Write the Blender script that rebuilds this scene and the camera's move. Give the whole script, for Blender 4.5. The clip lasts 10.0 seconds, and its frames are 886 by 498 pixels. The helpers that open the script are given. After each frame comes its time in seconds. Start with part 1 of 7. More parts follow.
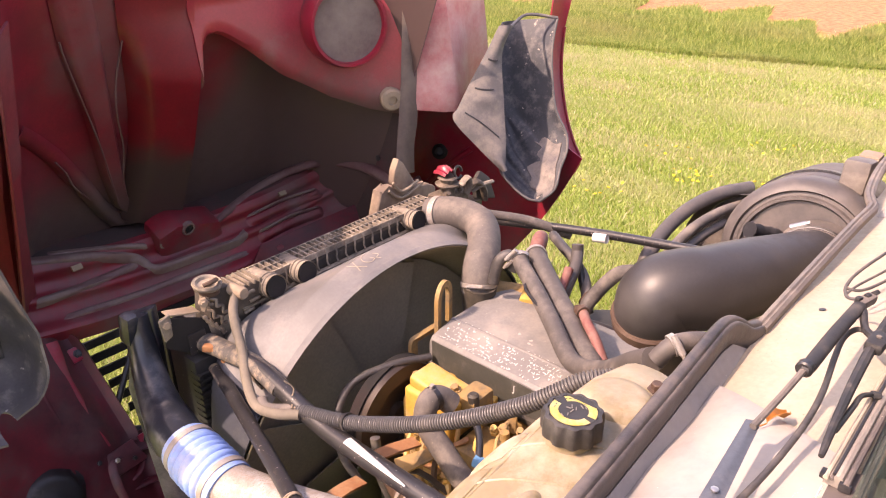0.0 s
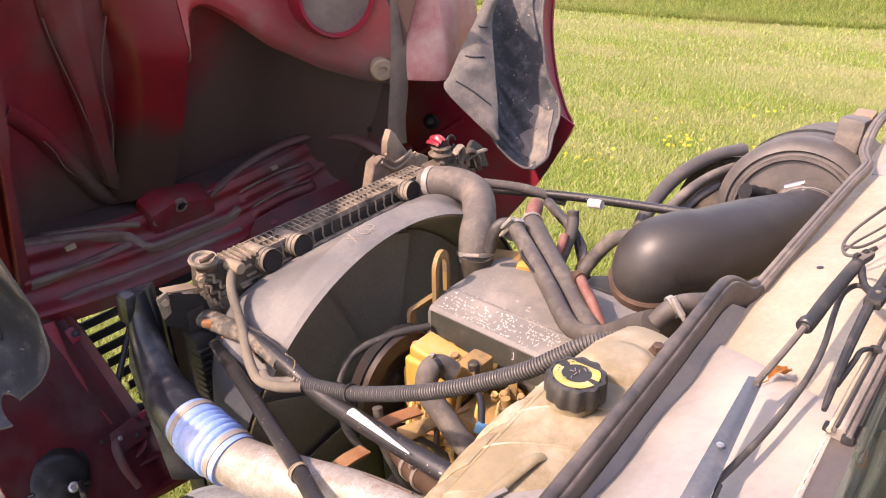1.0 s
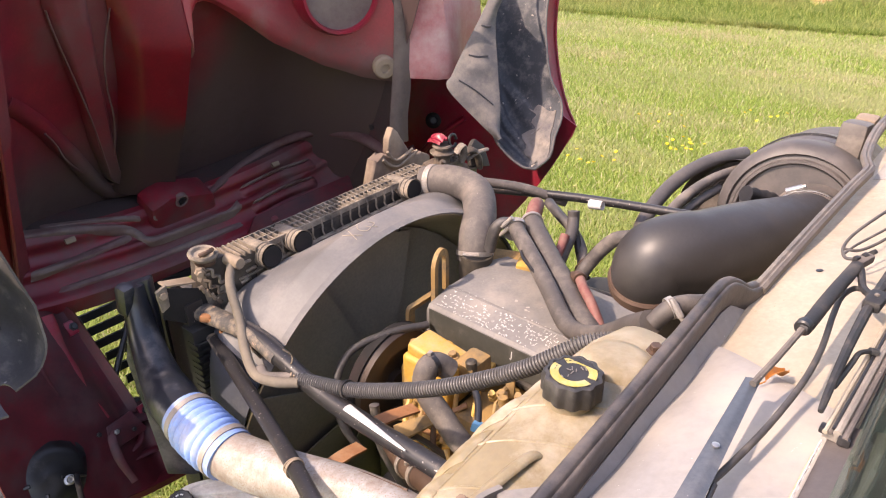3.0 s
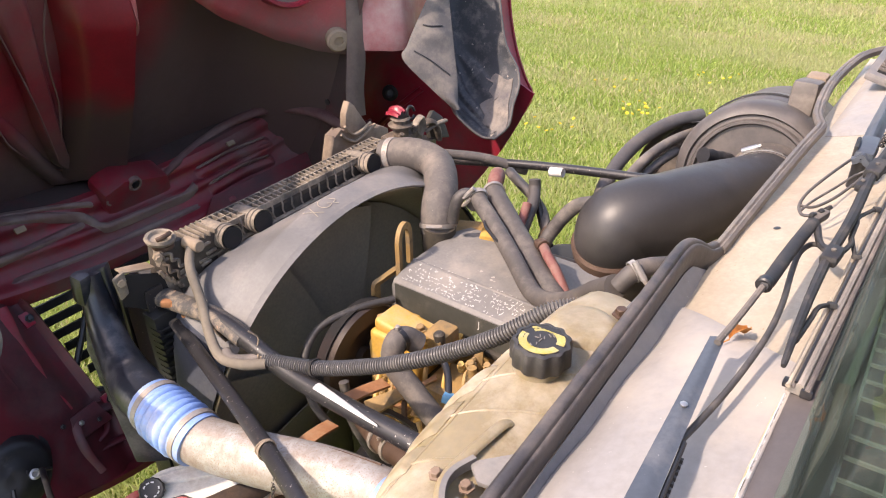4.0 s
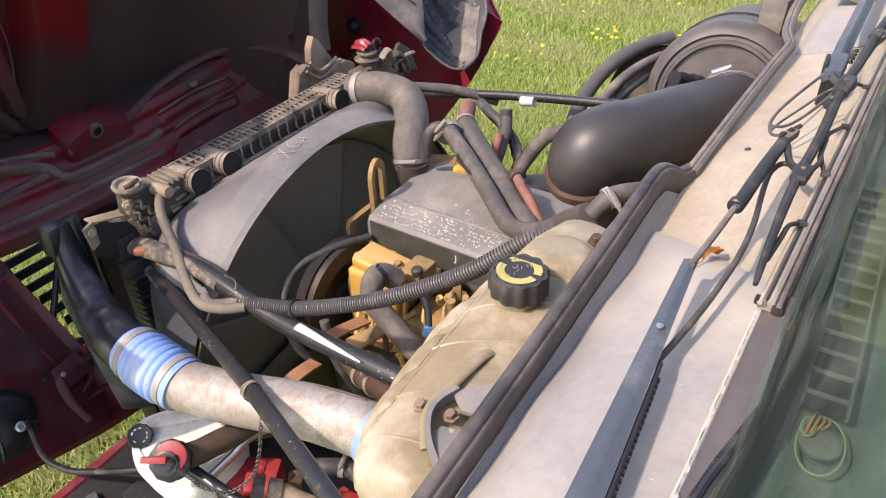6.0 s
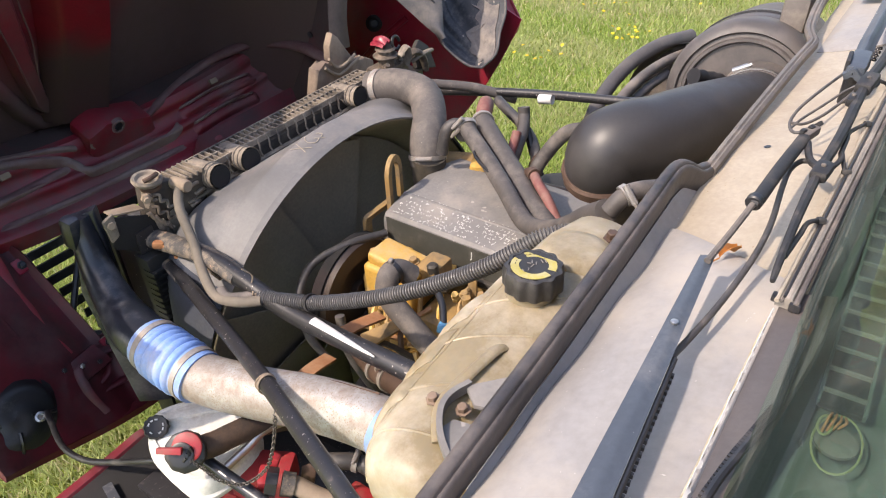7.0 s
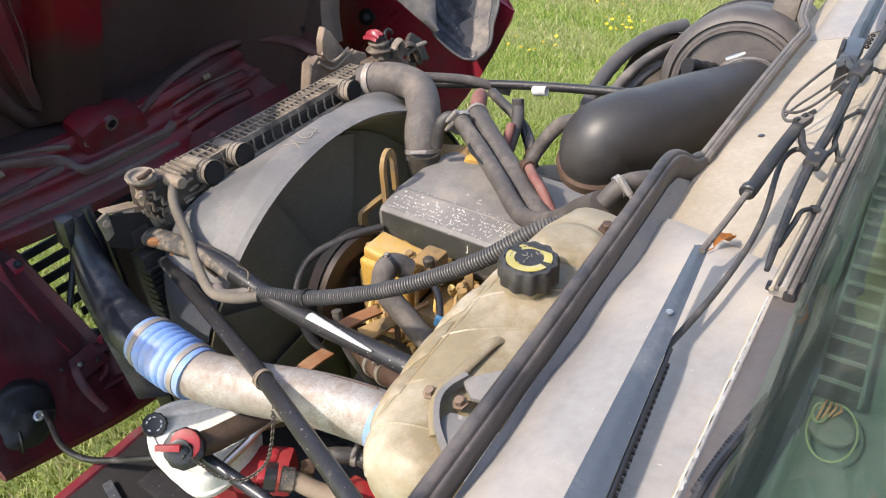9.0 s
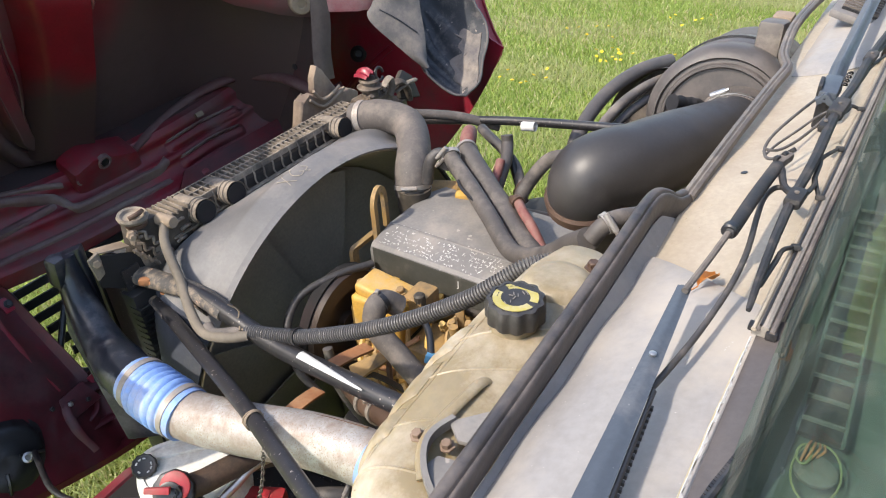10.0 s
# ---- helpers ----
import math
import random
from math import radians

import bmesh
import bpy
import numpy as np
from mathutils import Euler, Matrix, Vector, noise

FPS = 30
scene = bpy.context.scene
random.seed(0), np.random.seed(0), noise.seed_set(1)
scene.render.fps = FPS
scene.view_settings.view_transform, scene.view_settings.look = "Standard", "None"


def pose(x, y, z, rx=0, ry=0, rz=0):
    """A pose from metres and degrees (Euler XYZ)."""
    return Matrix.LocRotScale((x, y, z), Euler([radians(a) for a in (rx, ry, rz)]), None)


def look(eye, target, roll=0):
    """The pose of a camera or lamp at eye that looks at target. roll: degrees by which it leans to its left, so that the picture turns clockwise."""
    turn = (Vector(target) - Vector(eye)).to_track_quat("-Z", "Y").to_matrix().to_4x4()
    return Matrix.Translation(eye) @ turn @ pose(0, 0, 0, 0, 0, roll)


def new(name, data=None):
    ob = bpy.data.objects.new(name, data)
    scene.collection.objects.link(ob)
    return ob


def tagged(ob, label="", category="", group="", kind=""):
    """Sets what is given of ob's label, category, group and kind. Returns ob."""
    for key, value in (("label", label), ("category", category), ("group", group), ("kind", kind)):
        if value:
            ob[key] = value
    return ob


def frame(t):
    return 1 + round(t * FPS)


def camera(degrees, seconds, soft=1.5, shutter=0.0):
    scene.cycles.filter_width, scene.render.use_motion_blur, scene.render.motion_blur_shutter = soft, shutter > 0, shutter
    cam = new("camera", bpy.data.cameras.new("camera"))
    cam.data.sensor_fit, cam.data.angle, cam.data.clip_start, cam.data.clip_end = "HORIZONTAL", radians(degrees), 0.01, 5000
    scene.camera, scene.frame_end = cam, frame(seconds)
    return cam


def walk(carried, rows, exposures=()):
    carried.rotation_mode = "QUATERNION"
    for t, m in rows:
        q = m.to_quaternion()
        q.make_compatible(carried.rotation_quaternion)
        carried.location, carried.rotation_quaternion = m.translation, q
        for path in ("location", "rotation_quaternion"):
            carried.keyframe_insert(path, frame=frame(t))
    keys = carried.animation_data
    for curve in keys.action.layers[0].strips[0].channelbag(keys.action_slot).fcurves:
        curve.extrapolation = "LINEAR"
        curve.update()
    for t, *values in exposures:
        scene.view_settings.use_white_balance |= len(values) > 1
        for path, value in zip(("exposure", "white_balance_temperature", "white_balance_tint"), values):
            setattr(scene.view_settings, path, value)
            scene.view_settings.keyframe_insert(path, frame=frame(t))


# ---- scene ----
cam = camera(63.0, 10.0, 1.1)
PATH = [
    (0, (-1.275, 0.018, 2.541), (0.075, 1.186, 1.639), 0.2),
    (0.5, (-1.278, 0.029, 2.532), (0.09, 1.125, 1.57), 0.6),
    (1, (-1.284, 0.026, 2.536), (0.052, 1.153, 1.565), -1.0),
    (1.5, (-1.284, 0.025, 2.535), (0.035, 1.165, 1.555), -1.4),
    (2, (-1.282, 0.024, 2.532), (0.032, 1.168, 1.549), -1.2),
    (2.5, (-1.285, 0.022, 2.532), (0.032, 1.167, 1.555), -0.8),
    (3.8, (-1.278, 0.028, 2.526), (0.091, 1.1, 1.538), 0.3),
    (4, (-1.278, 0.029, 2.526), (0.091, 1.055, 1.49), -0.9),
    (4.5, (-1.264, 0.025, 2.524), (0.107, 0.94, 1.391), -0.4),
    (5, (-1.272, 0.028, 2.52), (0.109, 0.896, 1.362), 1.1),
    (5.5, (-1.275, 0.029, 2.52), (0.09, 0.92, 1.362), -0.2),
    (6, (-1.278, 0.031, 2.525), (0.047, 0.945, 1.338), -2.2),
    (7.3, (-1.279, 0.025, 2.517), (0.018, 0.983, 1.333), -2.5),
    (7.5, (-1.277, 0.027, 2.521), (0.029, 0.96, 1.327), -2.8),
    (8, (-1.277, 0.027, 2.517), (0.019, 0.97, 1.322), -2.8),
    (8.5, (-1.277, 0.026, 2.518), (0.015, 0.965, 1.316), -3.3),
    (9, (-1.277, 0.024, 2.518), (0.016, 0.965, 1.317), -3.2),
    (9.5, (-1.274, 0.023, 2.517), (0.024, 0.952, 1.312), -2.8),
    (10, (-1.267, 0.015, 2.534), (0.074, 0.97, 1.399), -3.5),
]
walk(cam, [(t, look(eye, target, roll)) for t, eye, target, roll in PATH],
     [(0, 2.11, 8900, 38), (0.4, 2.05, 8700, 36), (2.5, 1.89, 8150, 28), (4.0, 1.80, 7700, 22), (5.0, 1.62, 7500, 21), (7.0, 1.57, 7300, 17), (10, 1.57, 6950, 11)])

# ---- world ----
SUN_FROM = Vector((-0.58, 0.33, 0.78)).normalized()
world = bpy.data.worlds.new("sky")
scene.world = world
world.use_nodes = True
wn = world.node_tree
sky = wn.nodes.new("ShaderNodeTexSky")
sky.sky_type = "NISHITA"
sky.sun_disc = False
sky.sun_elevation = math.asin(SUN_FROM.z)
sky.sun_rotation = math.atan2(SUN_FROM.x, SUN_FROM.y)
sky.air_density, sky.dust_density = 1.0, 1.5
wn.links.new(sky.outputs[0], wn.nodes["Background"].inputs[0])
wn.nodes["Background"].inputs[1].default_value = 0.15
sun_data = bpy.data.lights.new("sun", "SUN")
sun_data.energy, sun_data.angle, sun_data.color = 1.75, radians(0.6), (1.0, 0.95, 0.87)
sun = new("sun", sun_data)
sun.matrix_world = look((0, 0, 0), tuple(-SUN_FROM))

# ---- builders ----
rng = random.Random(7)


def thing(name, base, label, category, group="", kind=""):
    """An Empty at the base of a thing, to parent its parts."""
    ob = new(name)
    ob.location = base
    ob.empty_display_size = 0.05
    return tagged(ob, label, category, group, kind)


def part(name, bm, material, parent=None, label="", angle=40):
    """Link a bmesh, made in world metres, as one mesh under a thing or part."""
    bmesh.ops.recalc_face_normals(bm, faces=bm.faces)
    me = bpy.data.meshes.new(name)
    bm.to_mesh(me)
    bm.free()
    me.materials.append(material)
    me.polygons.foreach_set("use_smooth", [True] * len(me.polygons))
    me.set_sharp_from_angle(angle=radians(angle))
    ob = new(name, me)
    if parent:
        ob.parent = parent
        ob.matrix_parent_inverse = parent.matrix_basis.inverted() if parent.type == "EMPTY" else Matrix.Identity(4)
    return tagged(ob, label)


def solo(name, bm, material, label, category, group="", kind="", angle=40):
    return tagged(part(name, bm, material, None, "", angle), label, category, group, kind)


def spline(pts, per=8):
    """Catmull-Rom through the points."""
    p = [Vector(q) for q in pts]
    if len(p) == 2:
        return [p[0].lerp(p[1], i / per) for i in range(per + 1)]
    p = [p[0] * 2 - p[1]] + p + [p[-1] * 2 - p[-2]]
    out = []
    for i in range(1, len(p) - 2):
        a, b, c, d = p[i - 1:i + 3]
        for k in range(per):
            t = k / per
            out.append(0.5 * ((2 * b) + (c - a) * t + (2 * a - 5 * b + 4 * c - d) * t * t + (3 * b - a - 3 * c + d) * t ** 3))
    out.append(p[-2])
    return out


def rings(bm, loops, close=True, caps=True):
    """Skin a row of loops of points; returns the bmesh."""
    vs = [[bm.verts.new(q) for q in l] for l in loops]
    n = len(vs[0])
    for a, b in zip(vs, vs[1:]):
        for j in range(n if close else n - 1):
            k = (j + 1) % n
            bm.faces.new((a[j], a[k], b[k], b[j]))
    if caps and close:
        bm.faces.new(vs[0][::-1])
        bm.faces.new(vs[-1])
    return bm


def frames(line):
    """A turning frame (point, side, up) along a line, without twist."""
    t0 = (line[1] - line[0]).normalized()
    s = t0.cross(Vector((0, 0, 1)))
    if s.length < 0.05:
        s = t0.cross(Vector((0, 1, 0)))
    s.normalize()
    out = []
    for i, p in enumerate(line):
        t = (line[min(i + 1, len(line) - 1)] - line[max(i - 1, 0)]).normalized()
        s = (s - t * s.dot(t)).normalized()
        out.append((p, s, t.cross(s).normalized() * -1))
    return out


def tube(pts, r, segs=14, per=8, rfun=None, bm=None, bend=True, caps=True, flat=1.0):
    """A round pipe through points; rfun(s, metres) scales the radius along it."""
    bm = bm or bmesh.new()
    line = spline(pts, per) if bend else [Vector(q) for q in pts]
    far = [0.0]
    for a, b in zip(line, line[1:]):
        far.append(far[-1] + (b - a).length)
    loops = []
    for (p, s, u), d in zip(frames(line), far):
        k = r * (rfun(d / far[-1], d) if rfun else 1.0)
        loops.append([p + s * (k * math.cos(2 * math.pi * j / segs)) + u * (k * flat * math.sin(2 * math.pi * j / segs)) for j in range(segs)])
    return rings(bm, loops, True, caps)


def sweep(pts, profile, per=6, bm=None, bend=True):
    """Sweep a closed 2D profile (side, up) along points."""
    bm = bm or bmesh.new()
    line = spline(pts, per) if bend else [Vector(q) for q in pts]
    return rings(bm, [[p + s * a + u * b for a, b in profile] for p, s, u in frames(line)])


def axes(d):
    d = Vector(d).normalized()
    s = d.cross(Vector((0, 0, 1)))
    s = s.normalized() if s.length > 0.05 else Vector((1, 0, 0))
    return d, s, s.cross(d)


def lathe(profile, at, d, segs=28, bm=None, caps=True, lobes=0, depth=0.0):
    """Turn (radius, height) pairs round the axis d; lobes make a scalloped grip."""
    bm = bm or bmesh.new()
    d, s, u = axes(d)
    loops = []
    for r, h in profile:
        ring = []
        for j in range(segs):
            a = 2 * math.pi * j / segs
            k = r * (1 - depth * (0.5 + 0.5 * math.cos(lobes * a))) if lobes else r
            ring.append(Vector(at) + d * h + s * (k * math.cos(a)) + u * (k * math.sin(a)))
        loops.append(ring)
    return rings(bm, loops, True, caps)


def box(size, at, rot=(0, 0, 0), bevel=0.004, bm=None, segs=2):
    """A box with rounded edges."""
    bm = bm or bmesh.new()
    m = Matrix.LocRotScale(at, Euler([radians(a) for a in rot]), size)
    v = bmesh.ops.create_cube(bm, size=1, matrix=m)["verts"]
    if bevel:
        e = {x for q in v for x in q.link_edges}
        bmesh.ops.bevel(bm, geom=list(e), offset=min(bevel, min(size) * 0.45), segments=segs, affect="EDGES", profile=0.6)
    return bm


def prism(poly, at, ex, ey, depth, bevel=0.003, bm=None):
    """A plate: a polygon in the plane (ex, ey) at a point, with thickness along their cross product."""
    bm = bm or bmesh.new()
    ex, ey = Vector(ex).normalized(), Vector(ey).normalized()
    nrm = ex.cross(ey).normalized()
    lo = [bm.verts.new(Vector(at) + ex * a + ey * b) for a, b in poly]
    hi = [bm.verts.new(v.co + nrm * depth) for v in lo]
    f = [bm.faces.new(lo[::-1]), bm.faces.new(hi)]
    n = len(lo)
    for i in range(n):
        f.append(bm.faces.new((lo[i], lo[(i + 1) % n], hi[(i + 1) % n], hi[i])))
    if bevel:
        es = {e for q in f for e in q.edges}
        bmesh.ops.bevel(bm, geom=list(es), offset=bevel, segments=2, affect="EDGES", profile=0.6)
    return bm


def shell(fn, nu, nv, thick, bm=None):
    """A sheet fn(a, b), a and b from 0 to 1, with thickness along its normal."""
    bm = bm or bmesh.new()
    p = [[Vector(fn(i / nu, j / nv)) for j in range(nv + 1)] for i in range(nu + 1)]
    q = []
    for i in range(nu + 1):
        row = []
        for j in range(nv + 1):
            a = p[min(i + 1, nu)][j] - p[max(i - 1, 0)][j]
            b = p[i][min(j + 1, nv)] - p[i][max(j - 1, 0)]
            row.append(p[i][j] + a.cross(b).normalized() * thick)
        q.append(row)
    A = [[bm.verts.new(v) for v in r] for r in p]
    B = [[bm.verts.new(v) for v in r] for r in q]
    for i in range(nu):
        for j in range(nv):
            bm.faces.new((A[i][j], A[i][j + 1], A[i + 1][j + 1], A[i + 1][j]))
            bm.faces.new((B[i][j], B[i + 1][j], B[i + 1][j + 1], B[i][j + 1]))
    rim = [(i, 0) for i in range(nu)] + [(nu, j) for j in range(nv)] + [(i, nv) for i in range(nu, 0, -1)] + [(0, j) for j in range(nv, 0, -1)]
    for (a, b), (c, d) in zip(rim, rim[1:] + rim[:1]):
        bm.faces.new((A[a][b], A[c][d], B[c][d], B[a][b]))
    return bm


def along(poly, t):
    """The point at share t of a polyline's points."""
    k = min(int(t * (len(poly) - 1)), len(poly) - 2)
    f = t * (len(poly) - 1) - k
    return [a + (b - a) * f for a, b in zip(poly[k], poly[k + 1])]


def clamp(at, d, r, material, parent, width=0.012, screw=(0, 0, 1)):
    """A worm-drive hose clamp with its screw housing, as a part."""
    bm = lathe([(r, -width / 2), (r + 0.003, -width / 2), (r + 0.003, width / 2), (r, width / 2)], at, d, 24, caps=False)
    dd, s, u = axes(d)
    k = Vector(screw)
    k = (k - dd * k.dot(dd)).normalized()
    side = dd.cross(k)
    c = Vector(at) + k * (r + 0.008)
    tube([c - side * 0.018, c + side * 0.018], 0.006, 8, 2, bm=bm)
    tube([c + side * 0.018, c + side * 0.026], 0.0045, 6, 2, bm=bm)
    return part("hose_clamp", bm, material, parent)


def bolt(at, d, r, material, parent, name="bolt"):
    bm = lathe([(r * 1.5, 0), (r * 1.5, r * 0.25), (r, r * 0.3), (r, r * 1.2), (r * 0.8, r * 1.35)], at, d, 6)
    return part(name, bm, material, parent)


# ---- materials ----
def mat(name, col, rough=0.5, metal=0.0, col2=None, var=0.5, scale=9.0, dust=None, amount=0.35, dscale=5.0, bump=0.15, bscale=90.0, spec=0.5, coat=0.0, fleck=None):
    """A surface with patches of two tones, a film of dust or wear in another, fine grain and relief."""
    m = bpy.data.materials.new(name)
    m.use_nodes = True
    t = m.node_tree
    b = t.nodes["Principled BSDF"]
    L = t.links.new
    co = t.nodes.new("ShaderNodeTexCoord").outputs["Object"]

    def tex(s, det=5.0, rg=0.6):
        n = t.nodes.new("ShaderNodeTexNoise")
        n.inputs["Scale"].default_value, n.inputs["Detail"].default_value, n.inputs["Roughness"].default_value = s, det, rg
        L(co, n.inputs["Vector"])
        return n.outputs["Fac"]

    def ramp(v, lo, hi):
        n = t.nodes.new("ShaderNodeMapRange")
        n.inputs["From Min"].default_value, n.inputs["From Max"].default_value = lo, hi
        L(v, n.inputs["Value"])
        return n.outputs["Result"]

    def mix(f, a, c):
        n = t.nodes.new("ShaderNodeMix")
        n.data_type = "RGBA"
        for sock, v in ((n.inputs["Factor"], f), (n.inputs["A"], a), (n.inputs["B"], c)):
            if isinstance(v, tuple):
                sock.default_value = (*v, 1)
            elif isinstance(v, float):
                sock.default_value = v
            else:
                L(v, sock)
        return n.outputs["Result"]

    col2 = col2 or tuple(c * 0.6 for c in col)
    big, fine = tex(scale), tex(scale * 14, 3.0)
    c = mix(ramp(big, 0.5 - var * 0.4, 0.5 + var * 0.4), col2, col)
    c = mix(ramp(fine, 0.36, 1.0), c, tuple(v * 0.62 for v in col))
    rg = None
    if dust:
        f = ramp(tex(dscale, 8.0, 0.7), 0.72 - amount * 0.7, 0.86 - amount * 0.4)
        c = mix(f, c, dust)
        rg = ramp(f, -1.0 - rough * 2, 1.0 + rough)
        n = t.nodes.new("ShaderNodeMapRange")
        n.inputs["To Min"].default_value, n.inputs["To Max"].default_value = rough, min(0.95, rough + 0.35)
        L(f, n.inputs["Value"])
        L(n.outputs["Result"], b.inputs["Roughness"])
    if fleck:
        f = ramp(tex(fleck[1], 2.0, 0.5), fleck[2], fleck[2] + 0.03)
        c = mix(f, c, fleck[0])
    L(c, b.inputs["Base Color"])
    if not dust:
        n = t.nodes.new("ShaderNodeMapRange")
        n.inputs["To Min"].default_value, n.inputs["To Max"].default_value = max(0.03, rough - 0.1), min(1, rough + 0.12)
        L(big, n.inputs["Value"])
        L(n.outputs["Result"], b.inputs["Roughness"])
    b.inputs["Metallic"].default_value = metal
    b.inputs["Specular IOR Level"].default_value = spec
    b.inputs["Coat Weight"].default_value = coat
    if bump:
        n = t.nodes.new("ShaderNodeBump")
        n.inputs["Strength"].default_value, n.inputs["Distance"].default_value = bump, 0.002
        L(tex(bscale, 4.0), n.inputs["Height"])
        L(n.outputs["Normal"], b.inputs["Normal"])
    return m


def shade_stain(m, low_tone, up, lo, hi, across=0.0, ragged=0.35, scale=3.2):
    """Lay a ragged dark tone over a surface, for painted shade and for grime: thick below lo along `up`, gone above hi;
    `across` spreads it to one side.
    """
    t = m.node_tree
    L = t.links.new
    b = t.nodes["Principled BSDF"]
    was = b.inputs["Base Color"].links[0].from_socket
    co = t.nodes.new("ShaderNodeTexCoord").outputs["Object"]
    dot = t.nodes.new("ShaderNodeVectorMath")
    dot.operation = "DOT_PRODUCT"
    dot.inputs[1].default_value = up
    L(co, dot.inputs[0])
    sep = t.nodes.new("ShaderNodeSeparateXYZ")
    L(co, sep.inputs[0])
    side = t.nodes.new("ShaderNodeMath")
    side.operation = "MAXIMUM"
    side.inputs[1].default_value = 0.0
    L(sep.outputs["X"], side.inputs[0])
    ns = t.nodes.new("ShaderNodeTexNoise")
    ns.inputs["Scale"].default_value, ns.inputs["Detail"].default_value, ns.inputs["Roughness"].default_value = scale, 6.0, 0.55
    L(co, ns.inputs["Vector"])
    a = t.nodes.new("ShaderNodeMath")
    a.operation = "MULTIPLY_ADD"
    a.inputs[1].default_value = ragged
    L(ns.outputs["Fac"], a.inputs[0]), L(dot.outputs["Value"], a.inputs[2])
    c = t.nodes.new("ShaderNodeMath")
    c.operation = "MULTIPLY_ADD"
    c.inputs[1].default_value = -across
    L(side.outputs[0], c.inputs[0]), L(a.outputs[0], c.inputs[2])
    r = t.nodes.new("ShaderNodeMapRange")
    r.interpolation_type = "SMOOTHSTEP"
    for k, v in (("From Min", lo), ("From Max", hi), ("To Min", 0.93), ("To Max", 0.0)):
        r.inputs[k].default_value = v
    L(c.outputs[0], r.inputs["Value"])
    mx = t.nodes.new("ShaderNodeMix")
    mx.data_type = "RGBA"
    mx.inputs["B"].default_value = (*low_tone, 1)
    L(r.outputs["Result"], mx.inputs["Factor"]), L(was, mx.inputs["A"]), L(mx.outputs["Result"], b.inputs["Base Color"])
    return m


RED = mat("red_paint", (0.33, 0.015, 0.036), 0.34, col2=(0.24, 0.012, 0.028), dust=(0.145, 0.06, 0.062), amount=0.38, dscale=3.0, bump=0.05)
# Deeper red for the hood's lower face: its shade is in the colour.
RED_DEEP = mat("shaded_dark_red_resin", (0.135, 0.008, 0.016), 0.48, col2=(0.040, 0.006, 0.009), var=0.3, scale=4.0, dust=(0.075, 0.034, 0.036), amount=0.34, dscale=7.0, bump=0.12, bscale=40.0)
# Paler red: sunlight on the far fender is put into the colour.
RED_LIT = mat("dusty_sunlit_red_gelcoat", (0.55, 0.115, 0.13), 0.38, col2=(0.46, 0.07, 0.085), dust=(0.62, 0.43, 0.38), amount=0.5, dscale=2.5, bump=0.05)
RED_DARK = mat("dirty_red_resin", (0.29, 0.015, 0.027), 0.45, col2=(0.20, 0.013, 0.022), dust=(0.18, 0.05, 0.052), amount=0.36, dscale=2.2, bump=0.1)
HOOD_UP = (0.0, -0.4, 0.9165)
# ROOF and FOLD carry the hood inside's shade in their darkened lower tone.
ROOF = shade_stain(mat("shade_darkened_red_resin", (0.225, 0.014, 0.026), 0.40, col2=(0.135, 0.015, 0.023), dust=(0.14, 0.066, 0.066), amount=0.34, dscale=2.6, bump=0.06), (0.078, 0.055, 0.052), HOOD_UP, 0.56, 0.92, 1.8)
FOLD = shade_stain(mat("shade_toned_red_resin", (0.21, 0.009, 0.016), 0.38, col2=(0.14, 0.009, 0.014), dust=(0.14, 0.04, 0.043), amount=0.28, dscale=2.4, bump=0.05), (0.05, 0.037, 0.034), HOOD_UP, 0.74, 0.86, 0.0, 0.25, 4.0)
RED_MID = shade_stain(mat("hazed_red_resin", (0.40, 0.03, 0.045), 0.36, col2=(0.30, 0.022, 0.035), dust=(0.33, 0.16, 0.135), amount=0.30, dscale=2.5, bump=0.05), (0.10, 0.072, 0.064), (0.0, -0.4, 0.9165), 1.02, 1.30, 0.0, 0.40, 4.0)
FLANGE = mat("dusted_tan_flange", (0.24, 0.175, 0.125), 0.75, col2=(0.16, 0.115, 0.09), dust=(0.31, 0.235, 0.17), amount=0.40, dscale=9.0)
BEAM = mat("sooty_red_beam", (0.26, 0.014, 0.028), 0.42, col2=(0.12, 0.016, 0.022), var=0.35, scale=4.0, dust=(0.13, 0.085, 0.082), amount=0.40, dscale=3.5, bump=0.06)
# The near fender's red, darkened so that its shade sits in the colour.
RED_SHADE = mat("shaded_brown_red_resin", (0.24, 0.021, 0.032), 0.5, col2=(0.16, 0.018, 0.025), dust=(0.135, 0.045, 0.047), amount=0.36, dscale=2.4)
FILLER = mat("dusty_brown_fitting", (0.10, 0.075, 0.055), 0.7, col2=(0.06, 0.045, 0.034), dust=(0.24, 0.185, 0.14), amount=0.38, dscale=18.0)
RIBDUST = mat("dusty_brown_rib", (0.14, 0.055, 0.055), 0.6, col2=(0.10, 0.042, 0.042), dust=(0.17, 0.115, 0.105), amount=0.42, dscale=8.0)
BOREDUST = mat("tan_grey_duct_dust", (0.165, 0.115, 0.103), 0.8, col2=(0.115, 0.075, 0.07), dust=(0.21, 0.165, 0.142), amount=0.4)
# Dark brown for the fender's inner corner and the beam's upper slope.
DARK_BROWN = mat("dark_brown_resin", (0.07, 0.045, 0.042), 0.75, col2=(0.05, 0.036, 0.033), dust=(0.12, 0.04, 0.042), amount=0.36, dscale=5.0)
# Darker than the foot's tan: the flange's shade is put into this colour.
CHEEK = mat("shade_brown_resin", (0.145, 0.105, 0.090), 0.6, col2=(0.10, 0.070, 0.062), dust=(0.20, 0.155, 0.125), amount=0.42, dscale=6.0)
